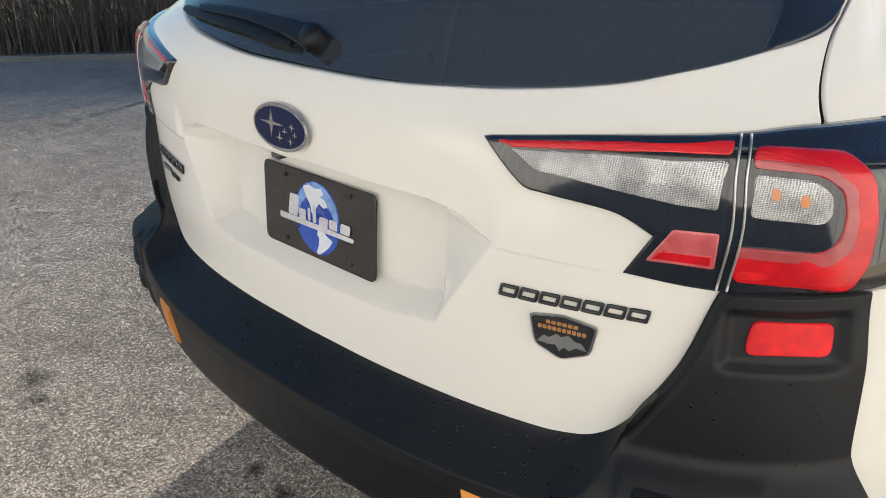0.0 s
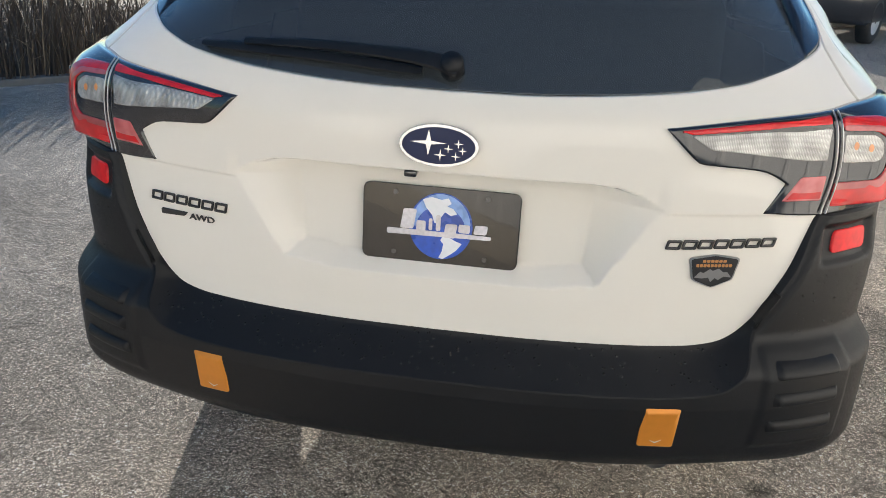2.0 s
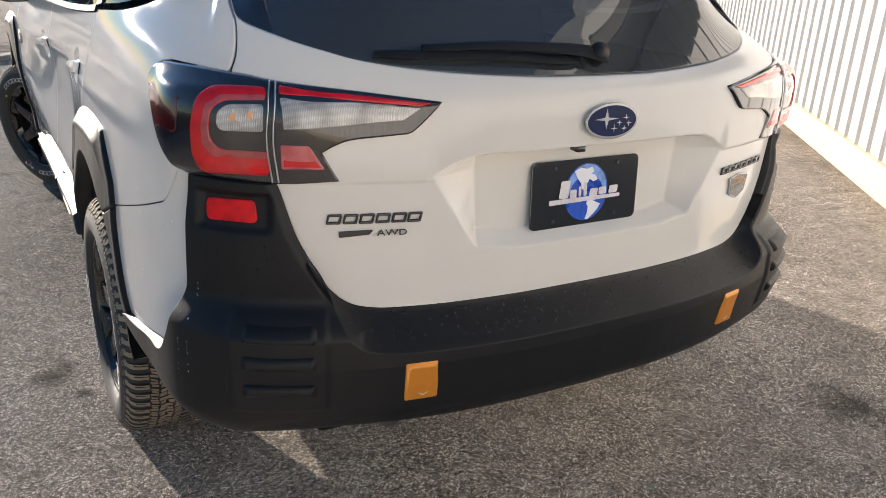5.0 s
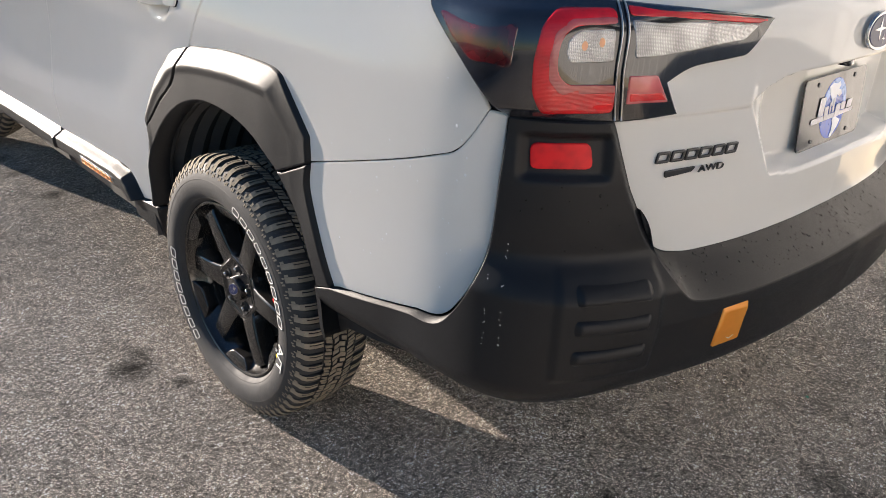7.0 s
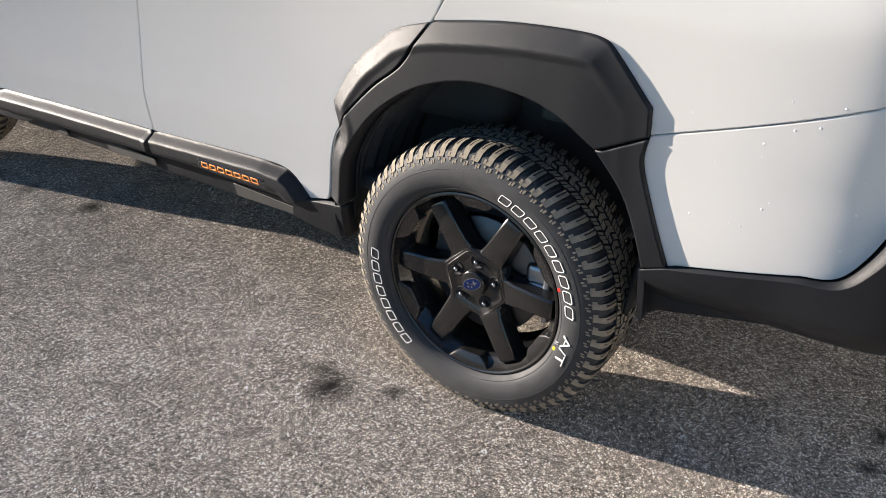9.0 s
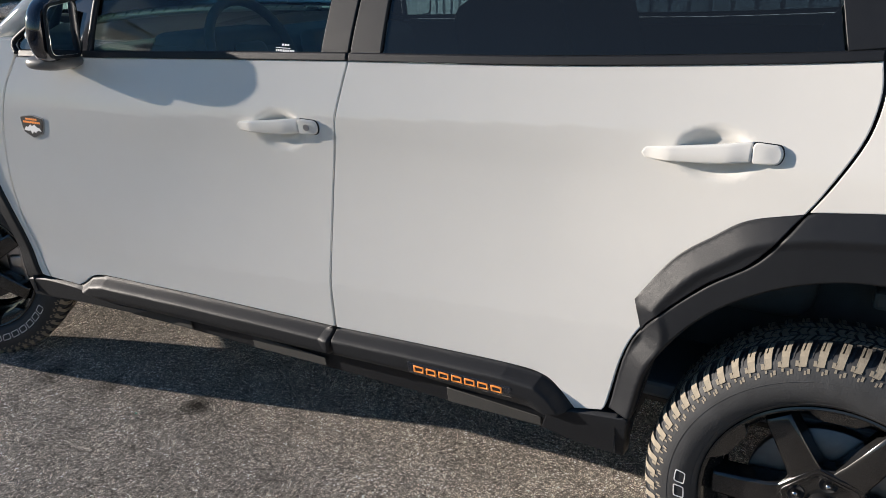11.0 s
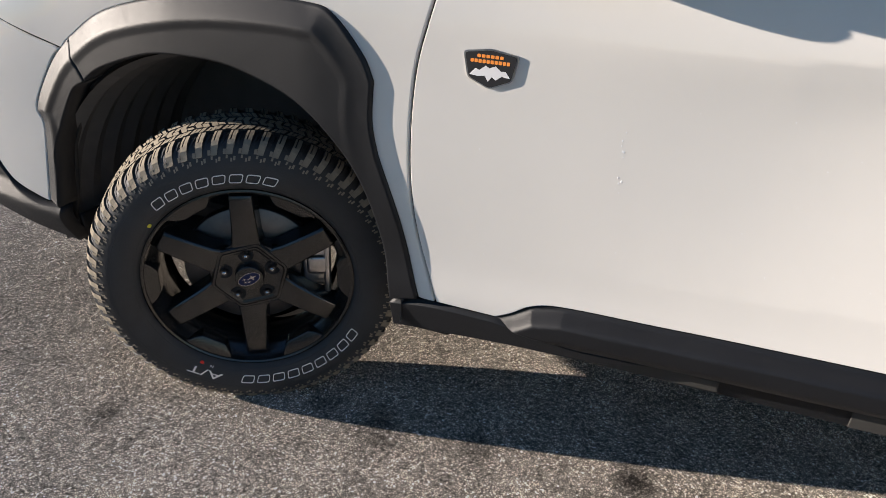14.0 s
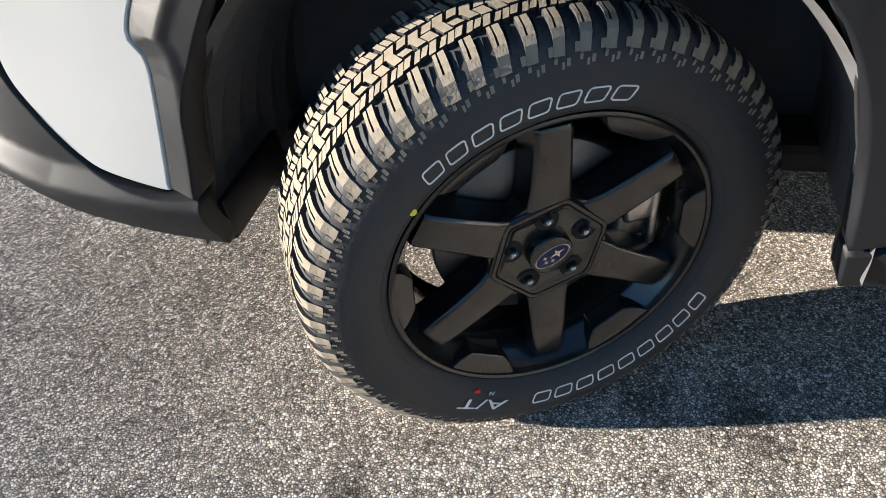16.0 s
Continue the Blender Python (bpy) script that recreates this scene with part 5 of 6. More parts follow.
for x, y in ((-0.089, 0.060), (0.089, 0.060), (-0.089, -0.060), (0.089, -0.060)):
    flat("plate_screw", ellipse(0.0048, 0.0048, x, y, 16), 0.002, NUT, plate, _l(0), "small plate screw")
c = part("rear_camera", box((0.024, 0.03, 0.014), (-0.055, -1.066, 1.046), 0.004, 2), GLOSSBLACK, car, "small black rear camera", flat=False)

# rear wiper
def strip(line, lift, width, thick):
    """A flat bar along a line on the rear glass; width and thickness given along it."""
    v, q = [], []
    n = len(line)
    t = np.gradient(line, axis=0)
    t /= np.linalg.norm(t, axis=1)[:, None]
    for (u, z), (tu, tz), up, w, h in zip(line, t, lift, width, thick):
        for k, o in ((-0.5, 0.0), (-0.5, 0.7 * h), (-0.32, h), (0.32, h), (0.5, 0.7 * h), (0.5, 0.0)):
            a, b = u - tz * k * w, z + tu * k * w
            v.append(skin(a, b, float(glass_off(np.array(a), np.array(b))) + up + o))
    for i in range(n - 1):
        q += [(i * 6 + j, i * 6 + (j + 1) % 6, (i + 1) * 6 + (j + 1) % 6, (i + 1) * 6 + j) for j in range(6)]
    return v, q + [tuple(range(6)), tuple((n - 1) * 6 + j for j in reversed(range(6)))]


arm = spline([(-0.020, 1.236), (0.04, 1.247), (0.12, 1.253), (0.25, 1.257), (0.42, 1.252)], 8)
k = np.linspace(0, 1, len(arm))
v, q = strip(arm, np.interp(k, (0, 0.2, 1), (0.014, 0.020, 0.014)), np.interp(k, (0, 0.15, 0.5, 1), (0.030, 0.026, 0.018, 0.011)), np.interp(k, (0, 0.2, 1), (0.020, 0.014, 0.008)))
wiper = add("rear_wiper", v, q, PLASTIC, car, "black rear wiper on the window")
wiper.data.set_sharp_from_angle(angle=radians(30))
bl = spline([(0.05, 1.226), (0.28, 1.238), (0.52, 1.241)], 8)
k = np.linspace(0, 1, len(bl))
v, q = strip(bl, np.full(len(bl), 0.010), np.interp(k, (0, 0.08, 0.9, 1), (0.010, 0.016, 0.015, 0.008)), np.full(len(bl), 0.009))
blade = add("wiper_blade", v, q, PLASTIC, wiper, "black blade carrier")
blade.data.set_sharp_from_angle(angle=radians(30))
v, q = strip(bl - [0, 0.0045], np.full(len(bl), 0.0005), np.full(len(bl), 0.005), np.full(len(bl), 0.010))
add("wiper_rubber", v, q, RUBBER, wiper, "black wiper rubber")
v, q = lathe([(0.0, -0.022), (0.018, -0.020), (0.022, -0.012), (0.022, 0.02)], 24)
ob = add("wiper_pivot", v, q, PLASTIC, wiper, "black pivot cap")
ob.matrix_basis = skin_matrix(-0.008, 1.238, 0.012) @ Matrix.Rotation(radians(90), 4, "Y")

# ---- door handles, mirrors and sill lettering ----
def handle(s, uf, ur, zf, zr, key):
    top = [(uf, zf + 0.011), ((uf + ur) / 2, (zf + zr) / 2 + 0.0175), (ur + 0.055, zr + 0.0185)]
    low = [(ur + 0.055, zr - 0.0175), ((uf + ur) / 2, (zf + zr) / 2 - 0.0155), (uf, zf - 0.011)]
    poly = outline(top, [top[-1], low[0]], low, [low[-1], (uf + 0.006, zf)], [(uf + 0.006, zf), top[0]], step=0.008)
    lift = lambda u, z: 0.002 + 0.017 * smooth(uf + 0.004, uf - 0.055, np.abs(u)) * (1 - 0.35 * smooth(ur + 0.10, ur + 0.05, np.abs(u))) - 60 * (z - np.interp(np.abs(u), (ur, uf), (zr, zf))) ** 2 * 0.25
    h = panel("door_handle", poly if s > 0 else mirrored(poly), PAINT, car, lift, grid=0.008, depth=0.020, edge=0.004, label="white door handle")
    end = rounded([(ur + 0.0535, zr + 0.0185), (ur + 0.0535, zr - 0.0185), (ur + 0.006, zr - 0.0165), (ur, zr), (ur + 0.006, zr + 0.0165)], 0.008, 4)
    panel("handle_end", end if s > 0 else mirrored(end), PAINT, h, lambda u, z: 0.0125 - 0.005 * smooth(ur + 0.04, ur, np.abs(u)), grid=0.01, depth=0.020, edge=0.004)
    base = rounded([(ur + 0.056, zr + 0.0195), (ur + 0.056, zr - 0.0195), (ur + 0.004, zr - 0.018), (ur - 0.002, zr), (ur + 0.004, zr + 0.018)], 0.008, 4)
    panel("handle_seat", base if s > 0 else mirrored(base), PLASTIC, h, 0.0015, grid=0.02, depth=0.004, edge=0.001, label="dark handle gasket")
    if key:
        k = ellipse(0.008, 0.008, 0, 0, 20)
        flat("key_cover", k, 0.002, STEEL, h, skin_matrix(s * (ur + 0.028), zr, 0.0112), "round lock cover")


for s in (1, -1):
    handle(s, 3.200, 2.956, 0.987, 1.004, True)
    handle(s, 2.178, 1.926, 1.034, 1.057, False)
    q = rounded([(2.700, 0.430), (2.425, 0.4315), (2.425, 0.464), (2.700, 0.4615)], 0.004, 3) * [s, 1]
    panel("badge_plate", q, GLOSSBLACK, r_clad[0 if s > 0 else 1], lambda u, z: clad(SILL_R)(u, z) + 0.0015, grid=0.02, depth=0.004, edge=0.001, label="black badge plate")
    bars("letter_block", r_clad[0 if s > 0 else 1], s * 2.682, s * 2.447, 0.437, 0.456, 7, ORANGETEXT, lambda u, z: clad(SILL_R)(u, z) + 0.003, tilt=0.006 * 0.5, label="orange lettering")
    seg = outline([(2.37, 0.372), (2.62, 0.384)], [(2.62, 0.384), (2.62, 0.340)], [(2.62, 0.340), (2.37, 0.345)], [(2.37, 0.345), (2.37, 0.372)])
    for du in (0.0, 0.62, 1.10):
        k = seg + [du, 0]
        panel("sill_flange", k if s > 0 else mirrored(k), FLANGE, car, -0.012, grid=0.05, depth=0.004, label="dusty dark sill flange")


def blob(size, at, power=2.6, n=28, m=18):
    """A rounded solid between an ellipsoid and a box."""
    v, q = [], []
    sp = lambda t, e: math.copysign(abs(t) ** e, t)
    e = 2 / power
    for j in range(m + 1):
        b = -math.pi / 2 + math.pi * j / m
        for i in range(n):
            a = 2 * math.pi * i / n
            v.append((at[0] + size[0] * sp(math.cos(b), e) * sp(math.cos(a), e), at[1] + size[1] * sp(math.cos(b), e) * sp(math.sin(a), e), at[2] + size[2] * sp(math.sin(b), e)))
    q = [(j * n + i, j * n + (i + 1) % n, (j + 1) * n + (i + 1) % n, (j + 1) * n + i) for j in range(m) for i in range(n)]
    return v, q


def wing_mirror(s):
    v, q = blob((0.088, 0.037, 0.086), (0, 0, 0), 3.2, 36, 24)
    # flat towards the rear, rounded in front, lower and shallower at the tip, the lower inner corner cut away
    out = []
    for x, y, z in v:
        tip = max(0.0, -x / 0.088)
        y = y if y < 0 else y * (1.12 - 0.30 * (z / 0.086) ** 2) * (1 - 0.22 * tip)
        z = z * (1 - 0.16 * tip ** 2) - (0.012 * tip if z > 0 else 0.0)
        out.append((x, y + 0.20 * (x + 0.088) - 0.018, z))
    m = new("wing_mirror")
    m.parent, m["label"] = car, "gloss black door mirror with a clear indicator strip"
    m.matrix_basis = Matrix.Translation((-0.960 * s, 2.000, 1.203)) @ Matrix.Diagonal((s, 1, 1, 1)) @ Matrix.Rotation(radians(11), 4, "Z")
    add("housing", out, q, GLOSSBLACK, m, "gloss black mirror housing")
    slant = Matrix.Rotation(math.atan(0.20), 4, "Z")
    flat("glass_bezel", rounded([(-0.080, -0.070), (0.082, -0.080), (0.082, 0.078), (-0.076, 0.066)], 0.028, 6), 0.006, PLASTIC, m, Matrix.Translation((0.0, -0.0365, 0.0)) @ slant @ Matrix.Rotation(radians(90), 4, "X"), "black bezel")
    flat("mirror_glass", rounded([(-0.073, -0.062), (0.074, -0.071), (0.074, 0.069), (-0.069, 0.058)], 0.026, 6), 0.003, MIRROR, m, Matrix.Translation((0.0, -0.0410, 0.0)) @ slant @ Matrix.Rotation(radians(90), 4, "X"), "mirror glass")
    vv, qq = blob((0.046, 0.012, 0.0100), (0, 0, 0), 3.4, 24, 10)
    vv = [(x - 0.036, y + 0.016 + 0.20 * (x + 0.052) - 0.020 * max(0.0, -(x - 0.010) / 0.056) ** 3, z - 0.014) for x, y, z in vv]
    add("indicator", vv, qq, CLEARLENS, m, "clear indicator strip")
    vv, qq = blob((0.050, 0.030, 0.030), (0.010, 0.012, -0.058), 2.8, 24, 12)
    add("lower_housing", vv, qq, GLOSSBLACK, m, "gloss black lower shell")
    vv, qq = blob((0.070, 0.062, 0.021), (0.030, 0.026, -0.090), 2.8, 28, 12)
    add("mirror_foot", vv, qq, FOOTGREY, m, "grey mirror foot")


wing_mirror(1)
wing_mirror(-1)

# ---- cabin ----
part("dashboard", joined(box((1.42, 0.42, 0.22), (0, 2.02, 1.02), 0.07, 4), box((0.44, 0.20, 0.08), (-0.38, 1.93, 1.125), 0.035, 3), box((0.24, 0.06, 0.26), (0, 1.80, 1.02), 0.02, 2)), TRIM, car, "charcoal dashboard", flat=False)
wheel_ring = [(0.185 * math.cos(a), 0, 0.185 * math.sin(a)) for a in np.linspace(0, 2 * math.pi, 41)]
v, q = sweep(wheel_ring, 0.016, 10, False)
st = add("steering_wheel", v, q, TRIM, car, "charcoal steering wheel")
st.matrix_basis = pose(-0.38, 1.80, 1.085, -24, 0, 0)
part("steering_hub", joined(box((0.14, 0.05, 0.11), (0, 0.01, 0), 0.03, 3), box((0.34, 0.02, 0.035), (0, 0.01, -0.005), 0.008, 2), box((0.04, 0.02, 0.16), (0, 0.01, -0.09), 0.008, 2)), TRIM, st, flat=False)
for x in (-0.38, 0.38):
    seat = new("front_seat")
    seat.parent, seat["label"] = car, "charcoal front seat"
    part("seat_base", box((0.50, 0.52, 0.16), (x, 1.18, 0.70), 0.06, 3), SEATCLOTH, seat, flat=False)
    part("seat_back", box((0.48, 0.15, 0.58), (0, 0, 0), 0.06, 3, pose(x, 0.86, 1.02, -16)), SEATCLOTH, seat, flat=False)
    part("head_rest", box((0.26, 0.10, 0.16), (0, 0, 0), 0.04, 3, pose(x, 0.76, 1.40, -10)), SEATCLOTH, seat, flat=False)
part("rear_bench", joined(box((1.30, 0.48, 0.18), (0, 0.32, 0.72), 0.06, 3), box((1.30, 0.14, 0.58), (0, 0, 0), 0.05, 3, pose(0, 0.02, 1.02, -18))), SEATCLOTH, car, "charcoal rear bench", flat=False)
part("cargo_floor", box((1.30, 0.85, 0.04), (0, -0.45, 0.72), 0.01), TRIM, car, "charcoal load floor")
part("cabin_floor", box((1.60, 2.6, 0.04), (0, 1.0, 0.48), 0.01), TRIM, car, "charcoal cabin floor")
for s in (1, -1):
    q = outline([(2.0, 1.17), (3.9, 1.11)], [(3.9, 1.11), (3.9, 0.60)], [(3.9, 0.60), (2.3, 0.60), (2.0, 0.90)], [(2.0, 0.90), (2.0, 1.17)], step=0.05)
    panel("door_lining", q if s > 0 else mirrored(q), TRIM, car, -0.065, grid=0.08, depth=0.008, label="charcoal door lining")
for z, w, h, n in ((1.184, 0.024, 0.0045, 3), (1.178, 0.060, 0.0016, 1), (1.1705, 0.056, 0.0048, 11)):
    for i in range(n):
        a = 3.075 + w / 2 - i * w / n
        panel("window_print", np.array([(a, z), (a - w / n * 0.75, z), (a - w / n * 0.75, z + h), (a, z + h)]), BADGEGREY, car, -0.0105, grid=0.05, depth=0.0006, edge=0.0002)


# ---- rain left on the car ----
def drops(name, label, spots, mat, seed):
    """Small flattened beads lying on the skin."""
    r = random.Random(seed)
    v, q = [], []
    for u0, u1, z0, z1, off, count, r0, r1 in spots:
        for _ in range(count):
            u, z = r.uniform(u0, u1), r.uniform(z0, z1)
            h = 2e-3
            oo = (lambda a, b: float(off(np.array(a), np.array(b)))) if callable(off) else (lambda a, b: off)
            p = Vector(skin(u, z, oo(u, z)))
            du = Vector(skin(u - h, z, oo(u - h, z)) - skin(u + h, z, oo(u + h, z))).normalized()
            dv = Vector(skin(u, z + h, oo(u, z + h)) - skin(u, z - h, oo(u, z - h))).normalized()
            nn = du.cross(dv).normalized()
            rad = r.uniform(r0, r1)
            k = len(v)
            for t, f in ((0.0, 1.0), (0.22, 0.8), (0.32, 0.4)):
                for i in range(7):
                    b = 2 * math.pi * i / 7
                    v.append(p + rad * f * (math.cos(b) * du + 1.2 * math.sin(b) * dv) + nn * (rad * t))
            v.append(p + nn * rad * 0.36)
            for j in (0, 7):
                q += [(k + j + i, k + j + (i + 1) % 7, k + j + 7 + (i + 1) % 7, k + j + 7 + i) for i in range(7)]
            q += [(k + 14 + i, k + 14 + (i + 1) % 7, k + 21) for i in range(7)]
    return tagged(add(name, v, q, mat), label, "water drops", kind="stuff")


_ledge = [(-0.58, 0.58, 0.680, 0.728, bumper_off, 230, 0.0011, 0.0028), (-0.86, -0.69, 0.76, 0.90, bumper_off, 26, 0.0009, 0.0022), (0.69, 0.86, 0.76, 0.90, bumper_off, 16, 0.0009, 0.0022)]
drops("rain_drop", "small dark rain drops on the black rear bumper", _ledge, DARKBEAD, 11)
_side = [(0.95, 1.30, 0.66, 0.98, -0.002, 26, 0.0010, 0.0026), (1.0, 1.75, 1.0, 1.2, -0.002, 10, 0.0007, 0.0015), (2.3, 2.9, 0.55, 1.0, -0.002, 8, 0.0006, 0.0013),
         (2.38, 2.90, 0.508, 0.514, -0.002, 16, 0.0006, 0.0016), (3.0, 4.0, 0.55, 0.95, -0.002, 14, 0.0006, 0.0014),
         (0.872, 0.876, 0.60, 0.80, bumper_off, 12, 0.0007, 0.0013), (0.896, 0.899, 0.60, 0.76, bumper_off, 10, 0.0006, 0.0012), (3.715, 3.725, 0.72, 0.86, -0.002, 12, 0.0008, 0.0018)]
drops("rain_drop", "small bright rain drops on the white doors and quarter panel", _side, WETBEAD, 12)

# ---- wheels ----
R_TYRE = 0.357
SECTION = [(0.238, -0.088), (0.246, -0.101), (0.262, -0.1105), (0.285, -0.1135), (0.306, -0.1110), (0.322, -0.105), (0.337, -0.0965), (0.3460, -0.084)]
SIDE_R, SIDE_X = [p[0] for p in SECTION], [p[1] for p in SECTION]
LUGS = 66


def carcass():
    prof = SECTION + [(0.3485, -0.05), (0.3490, 0.0)]
    return lathe(prof + [(r, -x) for r, x in prof[-2::-1]], 120)


def lug(v, q, tops, a0, a1, profile, lean, deep=0.012):
    """A tread block between two angles along an (x, radius) profile, leaning as it goes outwards."""
    k, n = len(v), len(profile)
    for i, (x, r) in enumerate(profile):
        da = lean * (i / (n - 1))
        e = 0.0007 / r
        for rr, aa in ((r, a0 + e), (r, a1 - e), (r - deep, a0), (r - deep, a1)):
            v.append((x * (1.0 if rr == r else 0.94), rr * math.sin(aa + da), rr * math.cos(aa + da)))
    for i in range(n - 1):
        b, c = k + 4 * i, k + 4 * i + 4
        tops.append(len(q))
        q += [(b, b + 1, c + 1, c), (b + 2, b, c, c + 2), (b + 1, b + 3, c + 3, c + 1)]
    e = k + 4 * (n - 1)
    q += [(k, k + 2, k + 3, k + 1), (e, e + 1, e + 3, e + 2)]


def shoulder(s, v, q, tops, a):
    """One pitch of the shoulder: a long lug split by narrow cuts, running down the sidewall."""
    w, R = 2 * math.pi / LUGS, R_TYRE
    run = lambda x0, end: [(s * x0, R - 0.0005), (s * 0.070, R - 0.0015), (s * 0.084, R - 0.0055), (s * 0.0935, R - 0.0125), (s * 0.0985, R - 0.0215)] + [(s * 0.1045, end)] * (end < R - 0.025)
    low = lambda pts, d: [(x, r - d) for x, r in pts]
    lug(v, q, tops, a, a + 0.285 * w, run(0.0475, 0.327), 0.030)
    lug(v, q, tops, a + 0.305 * w, a + 0.48 * w, run(0.0475, 0.34)[:3], 0.014)
    lug(v, q, tops, a + 0.305 * w, a + 0.62 * w, run(0.0800, 0.327)[2:], 0.016)
    lug(v, q, [], a + 0.70 * w, a + 0.90 * w, low(run(0.052, 0.34)[:4], 0.0045), 0.026, 0.008)
    lug(v, q, tops, a + 0.70 * w, a + 0.93 * w, [(s * 0.0985, 0.3375), (s * 0.1035, 0.328)], 0.004, 0.010)
    lug(v, q, tops, a + 0.60 * w, a + 0.78 * w, [(s * 0.1050, 0.3260), (s * 0.1070, 0.3195)], 0.004, 0.009)
    lug(v, q, tops, a + 0.10 * w, a + 0.30 * w, [(s * 0.1055, 0.3235), (s * 0.1085, 0.3150)], 0.004, 0.008)
    lug(v, q, tops, a + 0.34 * w, a + 0.50 * w, [(s * 0.1065, 0.3200), (s * 0.1090, 0.3125)], 0.003, 0.008)


def rows():
    """The inner rows of the tread and the shoulder on the hidden side."""
    v, q, tops = [], [], []
    w, R = 2 * math.pi / LUGS, R_TYRE
    for i in range(LUGS):
        a = i * w
        shoulder(1, v, q, tops, a + 0.4 * w)
        for s in (-1, 1):
            j = i + (s > 0)
            # stepped blocks beside the shoulder, cut across by narrow slits
            lug(v, q, tops, a + 0.00 * w, a + 0.30 * w, [(s * 0.0225, R), (s * (0.0445 - 0.004 * (j % 2)), R)], 0.022, 0.010)
            lug(v, q, tops, a + 0.325 * w, a + 0.60 * w, [(s * 0.0240, R), (s * (0.0405 + 0.004 * (j % 2)), R)], 0.022, 0.010)
            lug(v, q, tops, a + 0.625 * w, a + 0.88 * w, [(s * (0.0225 + 0.003 * (j % 2)), R), (s * 0.0430, R)], 0.022, 0.010)
            # middle ribs: broad blocks that interlock across the centre line
            k = 0.5 * w * (s > 0)
            lug(v, q, tops, a + 0.03 * w + k, a + 0.47 * w + k, [(s * 0.0012 - 0.003 * (j % 2), R), (s * (0.0195 - 0.0035 * (j % 2)), R)], -0.016, 0.010)
            lug(v, q, tops, a + 0.495 * w + k, a + 0.90 * w + k, [(s * 0.0012 + 0.003 * (j % 2), R), (s * (0.0165 + 0.0035 * (j % 2)), R)], -0.016, 0.010)
    return v, q, tops


def arc_glyph(a0, a1, r0, r1, lean=0.0, rim=0.0020):
    """A hollow block with rounded corners bent round the sidewall."""
    ang, rad = abs(a1 - a0), r1 - r0
    rm = (r0 + r1) / 2
    base = rounded([(0, 0), (ang * rm, 0), (ang * rm, rad), (0, rad)], 0.006, 4)
    t = np.roll(base, -1, 0) - np.roll(base, 1, 0)
    t /= np.linalg.norm(t, axis=1)[:, None]
    inner = base - np.stack([t[:, 1], -t[:, 0]], 1) * rim
    n = len(base)
    v = []
    for p in np.vstack([base, inner]):
        r = r0 + p[1]
        a = -(a0 + (p[0] + lean * p[1]) / rm)
        v.append((float(np.interp(r, SIDE_R, SIDE_X)) - 0.0012, r * math.sin(a), r * math.cos(a)))
    q = [(i, (i + 1) % n, n + (i + 1) % n, n + i) for i in range(n)]
    k = len(v)
    v += [(c[0] + 0.004, c[1], c[2]) for c in v]
    q += [(i, k + i, k + (i + 1) % n, (i + 1) % n) for i in range(n)] + [(n + i, n + (i + 1) % n, k + n + (i + 1) % n, k + n + i) for i in range(n)]
    return v, q


def sidewall_text(w, text, size, ang, r, mat, name, wide=1.0):
    """Small upright letters on the sidewall, their feet towards the hub."""
    me = text_mesh(text, size)
    me.materials.append(mat)
    ob = new(name, me)
    ob.parent = w
    a = -radians(ang)
    ob.matrix_basis = Matrix.Translation((float(np.interp(r + 0.5 * size, SIDE_R, SIDE_X)) - 0.0012, r * math.sin(a), r * math.cos(a))) @ Matrix.Rotation(-a, 4, "X") @ Matrix(((0, 0, -1, 0), (-1, 0, 0, 0), (0, 1, 0, 0), (0, 0, 0, 1))) @ Matrix.Translation((0, -0.35 * size, 0)) @ Matrix.Diagonal((wide, 1, 1, 1))


def mesh_of(name, v, q, tops):
    me = bpy.data.meshes.new(name)
    me.from_pydata(v, [], q)
    me.materials.append(RUBBER)
    me.materials.append(TREAD)
    for i in tops:
        me.polygons[i].material_index = 1
    me.update()
    return me


_v, _q, _t2 = [], [], []
shoulder(-1, _v, _q, _t2, 0.0)
LUG_MESH = mesh_of("tread_lug", _v, _q, _t2)
ROW_MESH = mesh_of("tread_block", *rows())


def prism(v, q, pts, xs0, xs1):
    """A block from an outline in (y, z): outer face depths xs0, inner depth xs1."""
    k, n = len(v), len(pts)
    v += [(x, y, z) for (y, z), x in zip(pts, xs0)] + [(xs1, y, z) for y, z in pts]
    q += [tuple(range(k, k + n))] + [(k + i, k + n + i, k + n + (i + 1) % n, k + (i + 1) % n) for i in range(n)]


def eased(v, q, name, mat, parent, bevel, label=""):
    bm = bmesh.new()
    vs = [bm.verts.new(p) for p in v]
    for f in q:
        bm.faces.new([vs[i] for i in f])
    bmesh.ops.recalc_face_normals(bm, faces=bm.faces)
    bmesh.ops.bevel(bm, geom=[e for e in bm.edges if len(e.link_faces) == 2 and e.calc_face_angle(0) > 0.25], offset=bevel, segments=3, affect="EDGES", profile=0.5)
    ob = part(name, bm, mat, parent, label, flat=False)
    ob.data.set_sharp_from_angle(angle=radians(50))
    return ob


